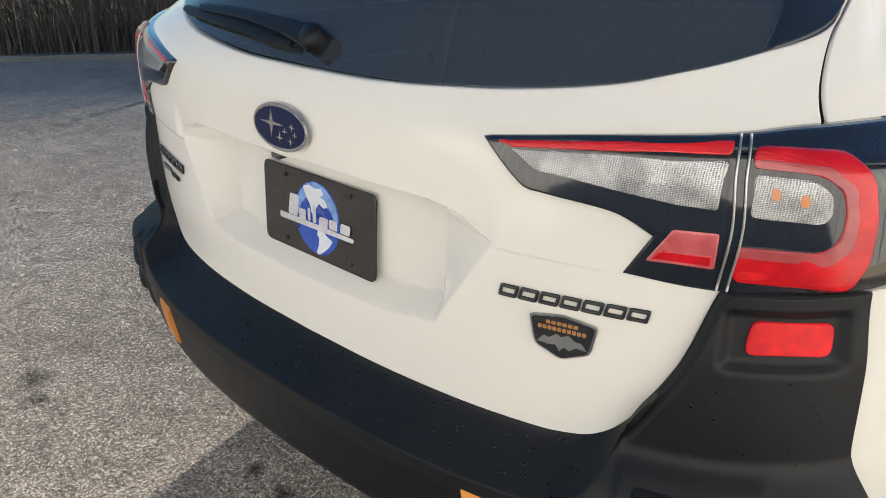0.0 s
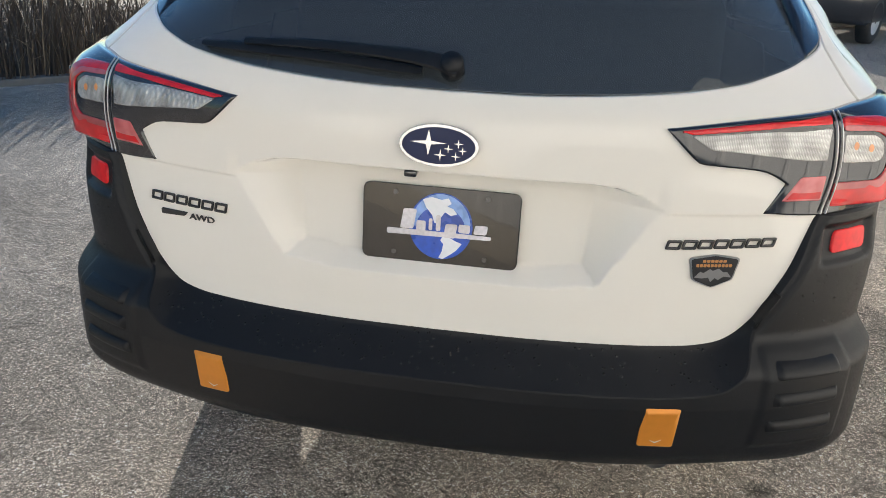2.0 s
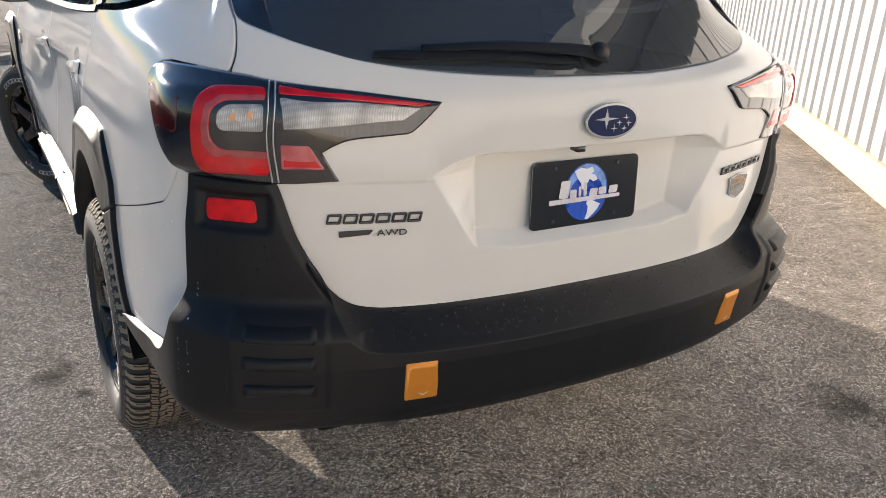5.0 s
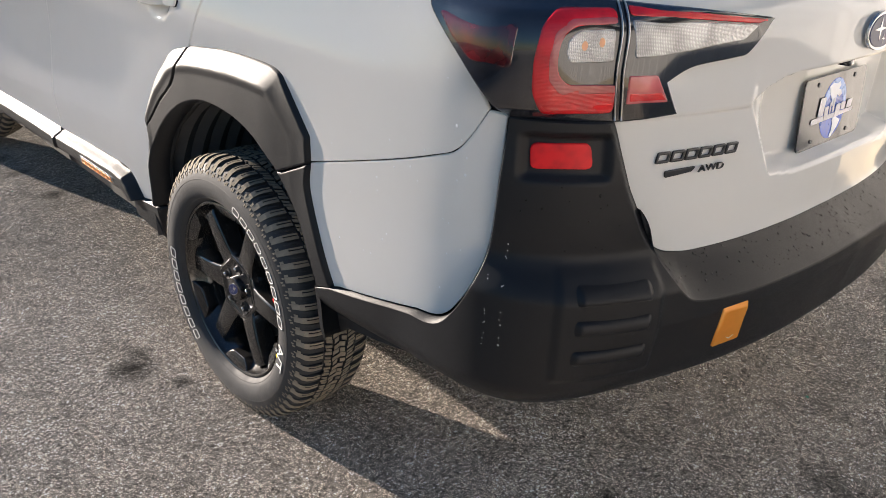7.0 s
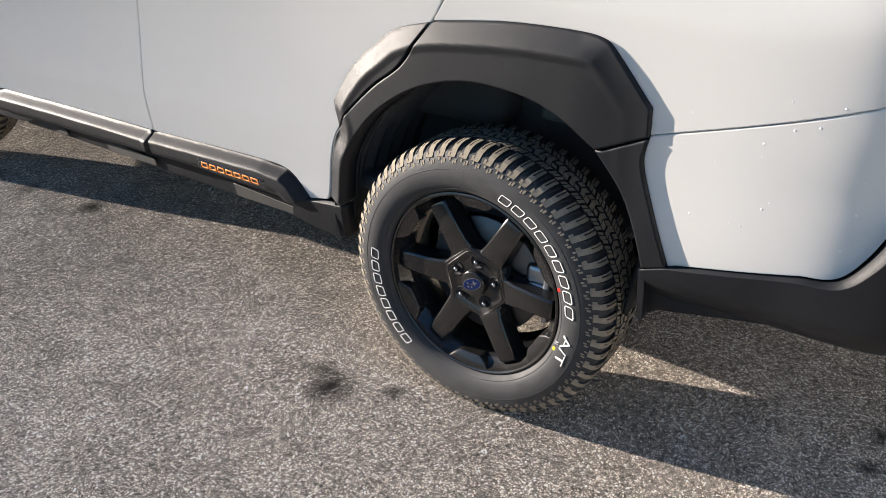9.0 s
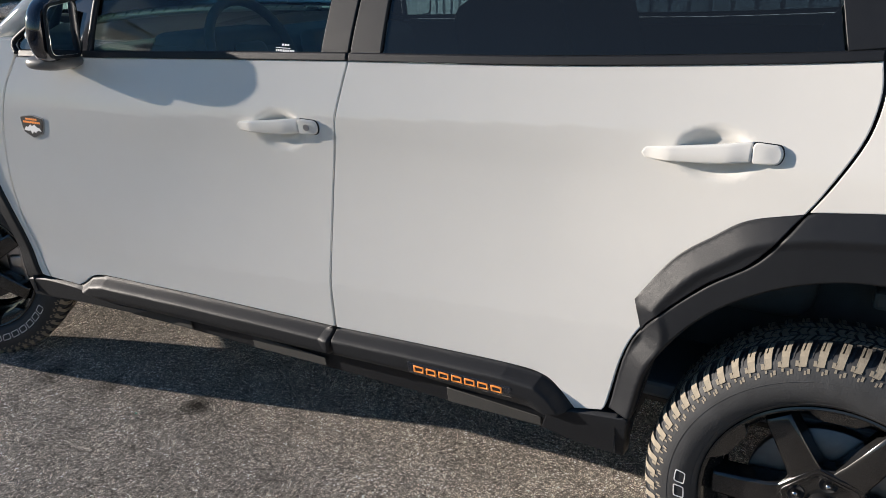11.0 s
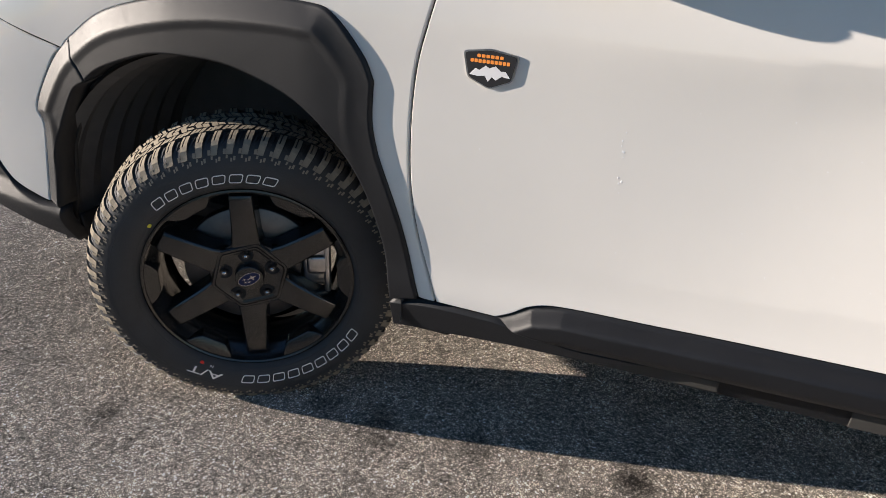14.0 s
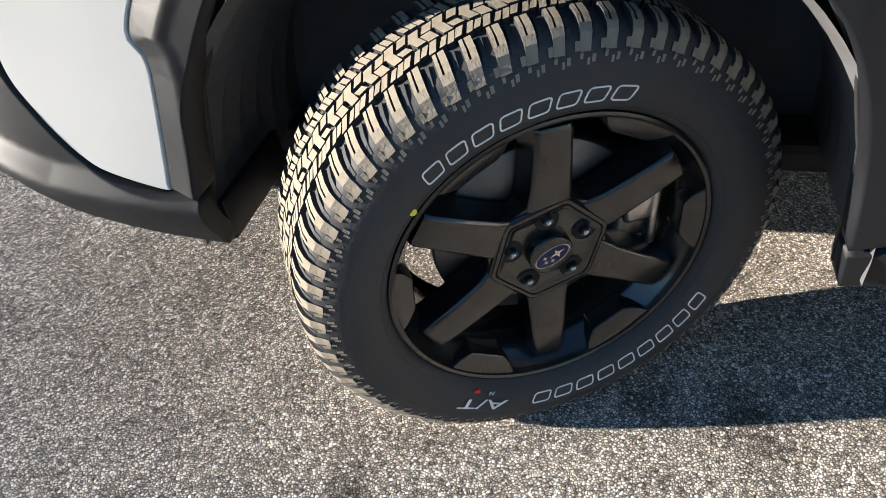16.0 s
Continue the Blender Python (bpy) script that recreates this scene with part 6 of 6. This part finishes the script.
def wheel(at, tyre_turn, rim_turn, nut_turn, dots):
    w = new("wheel")
    w.parent = car
    w["label"] = "satin black six-spoke wheel with an all-terrain tyre"
    w.matrix_basis = at
    v, q = carcass()
    add("tyre", v, q, RUBBER, w, "black all-terrain tyre with outlined white lettering")
    ob = new("tread_block", ROW_MESH)
    ob.parent, ob["label"], ob["kind"] = w, "dusty tread blocks with narrow cuts and painted sunlit tops", "stuff"
    for i in range(LUGS):
        ob = new("tread_lug", LUG_MESH)
        ob.parent, ob.matrix_basis = w, Matrix.Rotation(2 * math.pi * i / LUGS, 4, "X")
    # outlined letter blocks: two words
    for start, count, step in ((-42, 8, 7.42), (118, 9, 7.75)):
        for i in range(count):
            a0 = radians(tyre_turn + start + i * step)
            v, q = arc_glyph(a0, a0 + radians(step * 0.80), 0.2635, 0.2855, 0.25)
            add("letter_block", v, q, WHITETEXT, w, flat=True)
    sidewall_text(w, "A/T", 0.031, tyre_turn + 205.5, 0.2745, WHITETEXT, "lettering", 1.75)
    sidewall_text(w, "N", 0.012, tyre_turn + 203.5, 0.2535, BADGEGREY, "small_letter")
    # faint moulded rings and bands on the sidewall
    for r, d in ((0.2515, 0.0009), (0.2995, 0.0008)):
        x = float(np.interp(r, SIDE_R, SIDE_X))
        v, q = lathe([(r - 0.0012, x + 0.0004), (r, x - d), (r + 0.0012, x + 0.0004)], 120)
        add("sidewall_ring", v, q, RUBBER, w)
    for a, r, mat in dots:
        a = -radians(a)
        bm = bmesh.new()
        bmesh.ops.create_cone(bm, cap_ends=True, segments=20, radius1=0.005, radius2=0.005, depth=0.003, matrix=Matrix.Translation((float(np.interp(r, SIDE_R, SIDE_X)), r * math.sin(a), r * math.cos(a))) @ Matrix.Rotation(radians(90), 4, "Y"))
        part("balance_dot", bm, mat, w, "paint dot on the sidewall")
    # rim: lip, sloping seat of the notches and deep barrel
    prof = [(0.2365, -0.084), (0.2395, -0.090), (0.2385, -0.0945), (0.2345, -0.0960), (0.2305, -0.0935), (0.2285, -0.0860), (0.2265, -0.0800), (0.2120, -0.0600), (0.2050, -0.050), (0.2030, 0.0), (0.214, 0.07), (0.236, 0.095), (0.238, 0.086), (0.2, 0.06)]
    v, q = lathe(prof, 120)
    rim = add("rim", v, q, SATIN, w, "satin black alloy rim")
    rim.data.set_sharp_from_angle(angle=radians(40))
    polar = lambda r, d: (r * math.sin(-radians(d)), r * math.cos(-radians(d)))
    for k in range(6):
        mid = rim_turn + 60 * k
        # spoke: flat face, eased edges, deep flanks
        a = -radians(mid)
        vv, qq = [], []
        secs = ((0.050, 0.036, -0.064), (0.086, 0.0335, -0.0705), (0.105, 0.0300, -0.0745), (0.150, 0.0275, -0.0785), (0.206, 0.0255, -0.0815), (0.2135, 0.0250, -0.0775))
        for r, h, x in secs:
            for c, xx in ((-h - 0.004, -0.030), (-h, x + 0.0045), (-h + 0.0035, x + 0.0008), (-h + 0.007, x), (h - 0.007, x), (h - 0.0035, x + 0.0008), (h, x + 0.0045), (h + 0.004, -0.030)):
                vv.append((xx, r * math.sin(a) + c * math.cos(a), r * math.cos(a) - c * math.sin(a)))
        m = 8
        for i in range(len(secs) - 1):
            qq += [(i * m + j, i * m + j + 1, (i + 1) * m + j + 1, (i + 1) * m + j) for j in range(m - 1)]
        e = (len(secs) - 1) * m
        qq += [tuple(e + j for j in range(m)), tuple(range(m))[::-1]]
        ob = add("spoke", vv, qq, SATIN, w)
        ob.data.set_sharp_from_angle(angle=radians(38))
        # tooth of the rim between two spokes
        c = mid + 30
        pts = [polar(0.2325, c + d) for d in np.linspace(-14.5, 14.5, 9)] + [polar(0.2150, c + 12.0), polar(0.2020, c + 8.2)] + [polar(0.2005, c + d) for d in (4, 0, -4)] + [polar(0.2020, c - 8.2), polar(0.2150, c - 12.0)]
        xs = [-0.0915] * 9 + [-0.0850, -0.0800] + [-0.0795] * 3 + [-0.0800, -0.0850]
        vv, qq = [], []
        prism(vv, qq, pts, xs, -0.045)
        eased(vv, qq, "rim_tooth", SATIN, w, 0.0022)
        # web between the spokes' roots
        pts = [polar(0.060, c - 24), polar(0.060, c + 24), polar(0.094, c + 13), polar(0.0875, c), polar(0.094, c - 13)]
        vv, qq = [], []
        prism(vv, qq, pts, [-0.062, -0.062, -0.068, -0.066, -0.068], -0.03)
        eased(vv, qq, "spoke_web", SATIN, w, 0.003)
    v, q = lathe([(0.0, -0.0655), (0.070, -0.0665), (0.080, -0.0712), (0.0875, -0.0722), (0.0950, -0.0695), (0.099, -0.050)], 6)
    t = -radians(rim_turn + 16)
    v = [(x, y * math.cos(t) + z * math.sin(t), z * math.cos(t) - y * math.sin(t)) for x, y, z in v]
    bm = bmesh.new()
    vs = [bm.verts.new(p) for p in v]
    for f in q:
        bm.faces.new([vs[i] for i in f])
    bmesh.ops.remove_doubles(bm, verts=bm.verts, dist=1e-5)
    bmesh.ops.bevel(bm, geom=[e for e in bm.edges if len(e.link_faces) == 2 and e.calc_face_angle(0) > 0.12], offset=0.0045, segments=4, affect="EDGES", profile=0.5)
    hub = part("hub", bm, SATIN, w, "satin black six-sided hub", flat=False)
    v, q = lathe([(0.0, -0.0815), (0.0300, -0.0812), (0.0320, -0.0800), (0.0330, -0.0770), (0.0335, -0.06)], 40)
    cap = add("centre_cap", v, q, SATIN, w, "black centre cap with an oval emblem")
    ang = np.linspace(0, 2 * math.pi, 40, endpoint=False)
    t = radians(-28)
    for name, rx, rz, mat, x in (("emblem_ring", 0.0275, 0.0155, CHROME, -0.0823), ("emblem_field", 0.0258, 0.0140, BLUE, -0.0828)):
        ring_v = [(x, rx * math.cos(b) * math.cos(t) - rz * math.sin(b) * math.sin(t), rx * math.cos(b) * math.sin(t) + rz * math.sin(b) * math.cos(t)) for b in ang]
        k = len(ring_v)
        vv = ring_v + [(c[0] + 0.003, c[1], c[2]) for c in ring_v]
        add(name, vv, [tuple(range(k))] + [(i, k + i, k + (i + 1) % k, (i + 1) % k) for i in range(k)], mat, w, flat=True)
    for cx, cy, ww, hh in ((0.008, 0.001, 0.0135, 0.0092), (-0.010, 0.005, 0.0055, 0.0048), (-0.012, -0.003, 0.0055, 0.0048), (-0.003, -0.0065, 0.0055, 0.0048)):
        pts = star(-cx, cy, ww, hh, 0.2)
        vv = [(-0.0832, p[0] * math.cos(t) - p[1] * math.sin(t), p[0] * math.sin(t) + p[1] * math.cos(t)) for p in pts]
        add("emblem_mark", vv, [tuple(range(8))], CHROME, w, flat=True)
    for k in range(5):
        a = -radians(nut_turn + 72 * k)
        c = Matrix.Translation((0, 0.05715 * math.sin(a), 0.05715 * math.cos(a)))
        v, q = lathe([(0.0, -0.0675), (0.0165, -0.0672), (0.0175, -0.0690), (0.0180, -0.0660)], 28)
        ob = add("nut_recess", v, q, DARK, w, "dark round nut recess")
        ob.matrix_basis = c
        bm = bmesh.new()
        bmesh.ops.create_cone(bm, cap_ends=True, segments=6, radius1=0.0080, radius2=0.0100, depth=0.010, matrix=Matrix.Translation((-0.0710, 0, 0)) @ Matrix.Rotation(radians(90), 4, "Y"))
        bmesh.ops.bevel(bm, geom=bm.edges[:], offset=0.0012, segments=2, affect="EDGES")
        nut = part("lug_nut", bm, NUT, w, "dark steel wheel nut")
        nut.matrix_basis = c
        v, q = lathe([(0.0, -0.0785), (0.0042, -0.0775), (0.0052, -0.0755), (0.0054, -0.070)], 16)
        ob = add("stud_end", v, q, CHROME, w, "bright stud end")
        ob.matrix_basis = c
    v, q = lathe([(0.06, -0.02), (0.152, -0.02), (0.154, -0.018), (0.154, 0.002), (0.152, 0.004), (0.07, 0.004)], 64)
    add("brake_disc", v, q, DISC, w, "bare steel brake disc")
    return w


def caliper(at):
    bm = joined(box((0.07, 0.070, 0.13), (0.0, -0.150, 0.01), 0.014, 2), box((0.03, 0.05, 0.05), (-0.03, -0.155, 0.01), 0.008, 2), box((0.02, 0.016, 0.15), (-0.036, -0.178, 0.01), 0.005, 2))
    c = part("brake_caliper", bm, STEEL, car, "grey cast brake caliper", flat=False)
    c.matrix_basis = at


_n = Vector((-0.8728, -0.4762, -0.1079)).normalized()
_f = Vector((_n.y, -_n.x, 0)).normalized()
_f = _f if _f.y > 0 else -_f
_u = (-_n).cross(_f)
FRONT = Matrix(((-_n.x, _f.x, _u.x, -0.791), (-_n.y, _f.y, _u.y, 2.790), (-_n.z, _f.z, _u.z, 0.3555), (0, 0, 0, 1)))
REAR_AT = pose(-0.813, 0.001, 0.3485)
w_rl = wheel(REAR_AT, -101, 30, 4, [(71.7, 0.2545, REDDOT), (107.6, 0.2525, YELLOWDOT)])
w_fl = wheel(FRONT, 0, -1.5, -5, [(-51.4, 0.2525, YELLOWDOT), (209, 0.2545, REDDOT)])
caliper(REAR_AT)
caliper(FRONT)
copy_thing(w_rl, pose(0.813, 0.001, 0.3485, 0, 0, 180))
copy_thing(w_fl, Matrix.Translation((0.791, 2.790, 0.3555)) @ Matrix.Rotation(math.pi, 4, "Z") @ Matrix.Translation((0.791, -2.790, -0.3555)) @ FRONT)


# ---- the lot ----
def sheet(name, x0, x1, y0, y1, z, mat, kind="structure", label="", category="", n=2):
    xs, ys = np.linspace(x0, x1, n), np.linspace(y0, y1, n)
    v = [(x, y, z) for y in ys for x in xs]
    q = [(j * n + i, j * n + i + 1, (j + 1) * n + i + 1, (j + 1) * n + i) for j in range(n - 1) for i in range(n - 1)]
    return tagged(add(name, v, q, mat), label, category, kind=kind)


ground = sheet("ground", -900, 900, -900, 900, 0.0, ASPHALT, label="worn grey asphalt with pale stones, oil stains and dark patches", category="ground")

# the white building beside the car
WALL_AT, WALL_DIR = Vector((3.62, 0.154, 0)), Vector((0.625, 0.781, 0)).normalized()
WALL_M = Matrix.Translation(WALL_AT) @ Matrix.Rotation(math.atan2(WALL_DIR.y, WALL_DIR.x), 4, "Z")
building = thing("building", "white ribbed metal building on a tan concrete base", "building", WALL_M, kind="structure")
S0, S1, BASE, TOP, EAVE = -16.0, 11.2, 0.23, 2.97, 0.50


def ribbed():
    pts, s = [], S0
    while s < S1:
        pts += [(s, 0.0), (s + 0.188, 0.0), (s + 0.206, 0.026), (s + 0.232, 0.026), (s + 0.25, 0.0)]
        s += 0.25
    v = [(a, b, z) for a, b in pts for z in (BASE, TOP)]
    q = [(2 * i, 2 * i + 1, 2 * i + 3, 2 * i + 2) for i in range(len(pts) - 1)]
    return v, q


v, q = ribbed()
add("siding", v, q, WALLWHITE, building, "white ribbed metal siding", flat=True)
part("foundation", box((S1 - S0, 0.10, BASE), ((S0 + S1) / 2, 0.0, BASE / 2), 0.008), CONCRETE, building, "tan concrete base")
part("end_wall", box((0.1, 9.0, TOP - BASE), (S1 - 0.05, -4.52, (TOP + BASE) / 2), 0.005), WALLWHITE, building)
part("back_wall", box((0.1, 9.0, TOP - BASE), (S0 + 0.05, -4.52, (TOP + BASE) / 2), 0.005), WALLWHITE, building)
mid = (S0 + S1) / 2
part("roof", box((S1 - S0 + 0.6, 9.6, 0.10), (mid, -4.3, TOP + 0.12), 0.01), ROOFGREY, building, "grey metal roof")
part("soffit", box((S1 - S0 + 0.4, 0.60, 0.03), (0, 0, 0), 0.004, 1, pose(mid, 0.24, TOP - 0.13, -26)), SOFFIT, building, "soffit under the eave, its shade put into a dark grey")
part("fascia", box((S1 - S0 + 0.6, 0.03, 0.34), (mid, EAVE + 0.02, TOP - 0.11), 0.006), ROOFGREY, building, "grey fascia board")
part("gutter", joined(box((S1 - S0 + 0.6, 0.10, 0.012), (mid, EAVE + 0.09, TOP - 0.27), 0.003), box((S1 - S0 + 0.6, 0.012, 0.11), (mid, EAVE + 0.14, TOP - 0.22), 0.003)), WALLWHITE, building, "white gutter along the eave")
part("wall_top_strip", box((S1 - S0, 0.035, 0.07), (mid, 0.034, TOP - 0.04), 0.004), DARK, building, "dark strip at the top of the siding")

# kerb, bank and dry brush round the lot
VERGE = (((-6.0, 2.4), (0.690, 0.724), -16.0, 30.5), ((12.6, 24.2), (0.94, -0.34), -2.0, 40.0))


def bank(name, at, along, s0, s1, height):
    a, d = Vector((*at, 0)), Vector((*along, 0)).normalized()
    n = Vector((-d.y, d.x, 0))
    v, q, m = [], [], 7
    ss = np.arange(s0, s1 + 0.01, 0.6)
    for s in ss:
        for k, t in enumerate((0.0, 0.25, 0.8, 1.6, 3.0, 6.0, 12.0)):
            w = noise.noise(Vector((s * 0.7, t, 3.1)))
            z = (0.0, 0.05, 0.18, 0.30, 0.40, 0.5, 0.6)[k] * height(s) * (1 + 0.4 * w)
            p = a + d * s + n * (t + 0.12 * w)
            v.append((p.x, p.y, z - (0.03 if k == 0 else 0)))
    q = [(i * m + k, i * m + k + 1, (i + 1) * m + k + 1, (i + 1) * m + k) for i in range(len(ss) - 1) for k in range(m - 1)]
    return tagged(add(name, v, q, SOIL), "low earth bank under dry brush", "bank", kind="structure")


def brush(name, at, along, s0, s1, height, count, mat, label, seed, wide=(0.003, 0.010), deep=3.2):
    """Stalks, twigs and blades of dry growth as one mass."""
    a, d = Vector((*at, 0)), Vector((*along, 0)).normalized()
    n = Vector((-d.y, d.x, 0))
    r = random.Random(seed)
    v, q = [], []
    for _ in range(count):
        s, t = r.uniform(s0, s1), deep * r.random() ** 1.5
        clump = 0.6 + 0.7 * abs(noise.noise(Vector((s * 1.3, t * 1.3, seed))))
        h = height(s) * clump * r.uniform(0.35, 1.0)
        p = a + d * s + n * t
        ang, lean, w = r.uniform(0, 6.28), r.uniform(0.05, 0.5) * h, r.uniform(*wide)
        dx, dy = math.cos(ang), math.sin(ang)
        k = len(v)
        z0 = 0.10 * min(t, 1.5) * height(s)
        for f in (0, 0.5, 1.0):
            c = Vector((p.x + dx * lean * f * f, p.y + dy * lean * f * f, z0 + h * f))
            ww = w * (1 - 0.75 * f)
            v += [(c.x - dy * ww, c.y + dx * ww, c.z), (c.x + dy * ww, c.y - dx * ww, c.z)]
        q += [(k, k + 1, k + 3, k + 2), (k + 2, k + 3, k + 5, k + 4)]
        if r.random() < 0.6:
            for _ in range(2):
                f = r.uniform(0.4, 0.9)
                b = Vector((p.x + dx * lean * f * f, p.y + dy * lean * f * f, z0 + h * f))
                e = b + Vector((r.uniform(-0.12, 0.12), r.uniform(-0.12, 0.12), r.uniform(0.0, 0.12)))
                k = len(v)
                v += [tuple(b), (b.x, b.y, b.z + 0.006), (e.x, e.y, e.z + 0.002), tuple(e)]
                q += [(k, k + 1, k + 2, k + 3)]
    return tagged(add(name, v, q, mat, flat=True), label, "brush", kind="stuff")


def tall(s):
    return 1.15 - 0.75 * float(smooth(2.5, 4.5, s))


bank("verge_side", *VERGE[0], tall)
bank("verge_end", *VERGE[1], lambda s: 1.0)
brush("dry_brush", *VERGE[0][:2], -9.0, 6.0, tall, 9000, BRUSH, "dense dark dry brush along the kerb", 3, (0.004, 0.016))
brush("dry_grass", *VERGE[0][:2], -9.0, 6.0, tall, 1500, STRAW, "pale dry stalks in dark brush", 4)
brush("dry_grass", *VERGE[1][:2], -1.0, 16.0, lambda s: 0.7, 3000, STRAW, "pale dry grass on the far verge", 6, (0.01, 0.03))
brush("dry_brush", *VERGE[1][:2], -1.0, 16.0, lambda s: 0.9, 3000, BRUSH, "dark dry brush on the far verge", 7, (0.01, 0.03))


def kerb(name, at, along, s0, s1):
    a, d = Vector((*at, 0)), Vector((*along, 0)).normalized()
    m = Matrix.Translation(a) @ Matrix.Rotation(math.atan2(d.y, d.x), 4, "Z")
    bm = box((s1 - s0, 0.15, 0.08), ((s0 + s1) / 2, 0.06, 0.02), 0.012, 2)
    me = bpy.data.meshes.new(name)
    bm.to_mesh(me)
    bm.free()
    me.materials.append(KERB)
    ob = new(name, me)
    ob.matrix_basis = m
    return tagged(ob, "low worn concrete kerb at the edge of the lot", "kerb", kind="structure")


kerb("kerb", *VERGE[0])
kerb("kerb", *VERGE[1])


# parked vehicles at the far side of the lot
def parked(label, at, paint, length, width, height, clear, bright):
    """A parked vehicle: body, cabin, windows and four wheels."""
    c = thing("parked_car", label, "car", at, group="cars parked across the lot")
    w2 = width / 2
    body = [(-length / 2, clear + 0.12), (-length / 2, clear + 0.55), (-length / 2 + 0.15, clear + 0.72), (length / 2 - 1.3, clear + 0.74), (length / 2 - 0.2, clear + 0.62), (length / 2, clear + 0.4), (length / 2, clear + 0.1), (length / 2 - 0.4, clear), (-length / 2 + 0.4, clear)]
    cab = [(-length / 2 + 0.25, clear + 0.70), (-length / 2 + 0.45, height - 0.06), (-length / 2 + 0.7, height), (length / 2 - 2.2, height), (length / 2 - 1.9, height - 0.05), (length / 2 - 1.15, clear + 0.70)]

    def prism(pts, w, inset):
        n = len(pts)
        v = [(s * (w - inset * max(0, z - clear - 0.5)), y, z) for s in (-1, 1) for y, z in pts]
        q = [tuple(range(n)), tuple(range(2 * n - 1, n - 1, -1))] + [(i, n + i, n + (i + 1) % n, (i + 1) % n) for i in range(n)]
        bm = bmesh.new()
        vs = [bm.verts.new(p) for p in v]
        for f in q:
            bm.faces.new([vs[i] for i in f])
        bmesh.ops.recalc_face_normals(bm, faces=bm.faces)
        bmesh.ops.bevel(bm, geom=bm.edges[:], offset=0.04, segments=2, affect="EDGES")
        return bm

    part("body", prism(body, w2, 0.05), paint, c, flat=False)
    part("cabin", prism(cab, w2 - 0.06, 0.22), paint, c, flat=False)
    for s in (-1, 1):
        for y0, y1 in ((-length / 2 + 0.6, -0.1), (0.0, length / 2 - 1.9)):
            bm = box((0.02, y1 - y0, height - clear - 0.95), (s * (w2 - 0.13), (y0 + y1) / 2, (height + clear + 0.75) / 2), 0.008, 1)
            part("side_window", bm, GLOSSBLACK, c, "dark side window")
        part("tail_lamp", box((0.16, 0.06, 0.12), (s * (w2 - 0.13), -length / 2 + 0.045, clear + 0.50), 0.02, 2), REDBRIGHT, c, "red tail lamp")
    for s in (-1, 1):
        for y in (-length / 2 + 0.85, length / 2 - 0.85):
            w = new("wheel")
            w.parent = c
            w.matrix_basis = pose(s * (w2 - 0.11), y, 0.36, 0, 0, 0 if s < 0 else 180)
            vv, qq = lathe([(0.22, -0.10), (0.30, -0.115), (0.35, -0.09), (0.36, 0.0), (0.35, 0.09), (0.22, 0.10)], 40)
            add("tyre", vv, qq, RUBBER, w)
            vv, qq = lathe([(0.0, -0.07), (0.05, -0.08), (0.14, -0.06), (0.20, -0.085), (0.225, -0.10), (0.22, 0.0)], 40)
            add("rim", vv, qq, bright, w)
    return c


parked("dark green pickup parked across the lot", pose(8.75, 17.2, 0, 0, 0, -55), GREENPAINT, 4.6, 1.85, 1.85, 0.42, SATIN)
parked("dark grey estate car with silver wheels parked across the lot", pose(4.75, 13.05, 0, 0, 0, -32), GREYPAINT, 4.6, 1.8, 1.68, 0.30, BADGEGREY)


# small litter on the asphalt
def scrap(at, size, turn):
    """A crumpled bit of thin green plastic."""
    r = random.Random(int(1000 * at[0]))
    n = 9
    ring_v = [(size * r.uniform(0.6, 1.0) * math.cos(6.283 * i / n), size * 0.6 * r.uniform(0.6, 1.0) * math.sin(6.283 * i / n), r.uniform(0.001, 0.005)) for i in range(n)]
    v = ring_v + [(x * 0.9, y * 0.9, z + 0.0012) for x, y, z in ring_v]
    q = [tuple(reversed(range(n))), tuple(range(n, 2 * n))] + [(i, (i + 1) % n, n + (i + 1) % n, n + i) for i in range(n)]
    ob = add("litter_scrap", v, q, SCRAP, flat=True)
    ob.matrix_basis = pose(at[0], at[1], 0.0, 0, 0, turn)
    tagged(ob, "small torn scrap of green plastic on the asphalt", "litter", "scraps on the asphalt")


scrap((0.378, -1.036), 0.009, 20)
scrap((-0.881, 1.970), 0.006, 70)
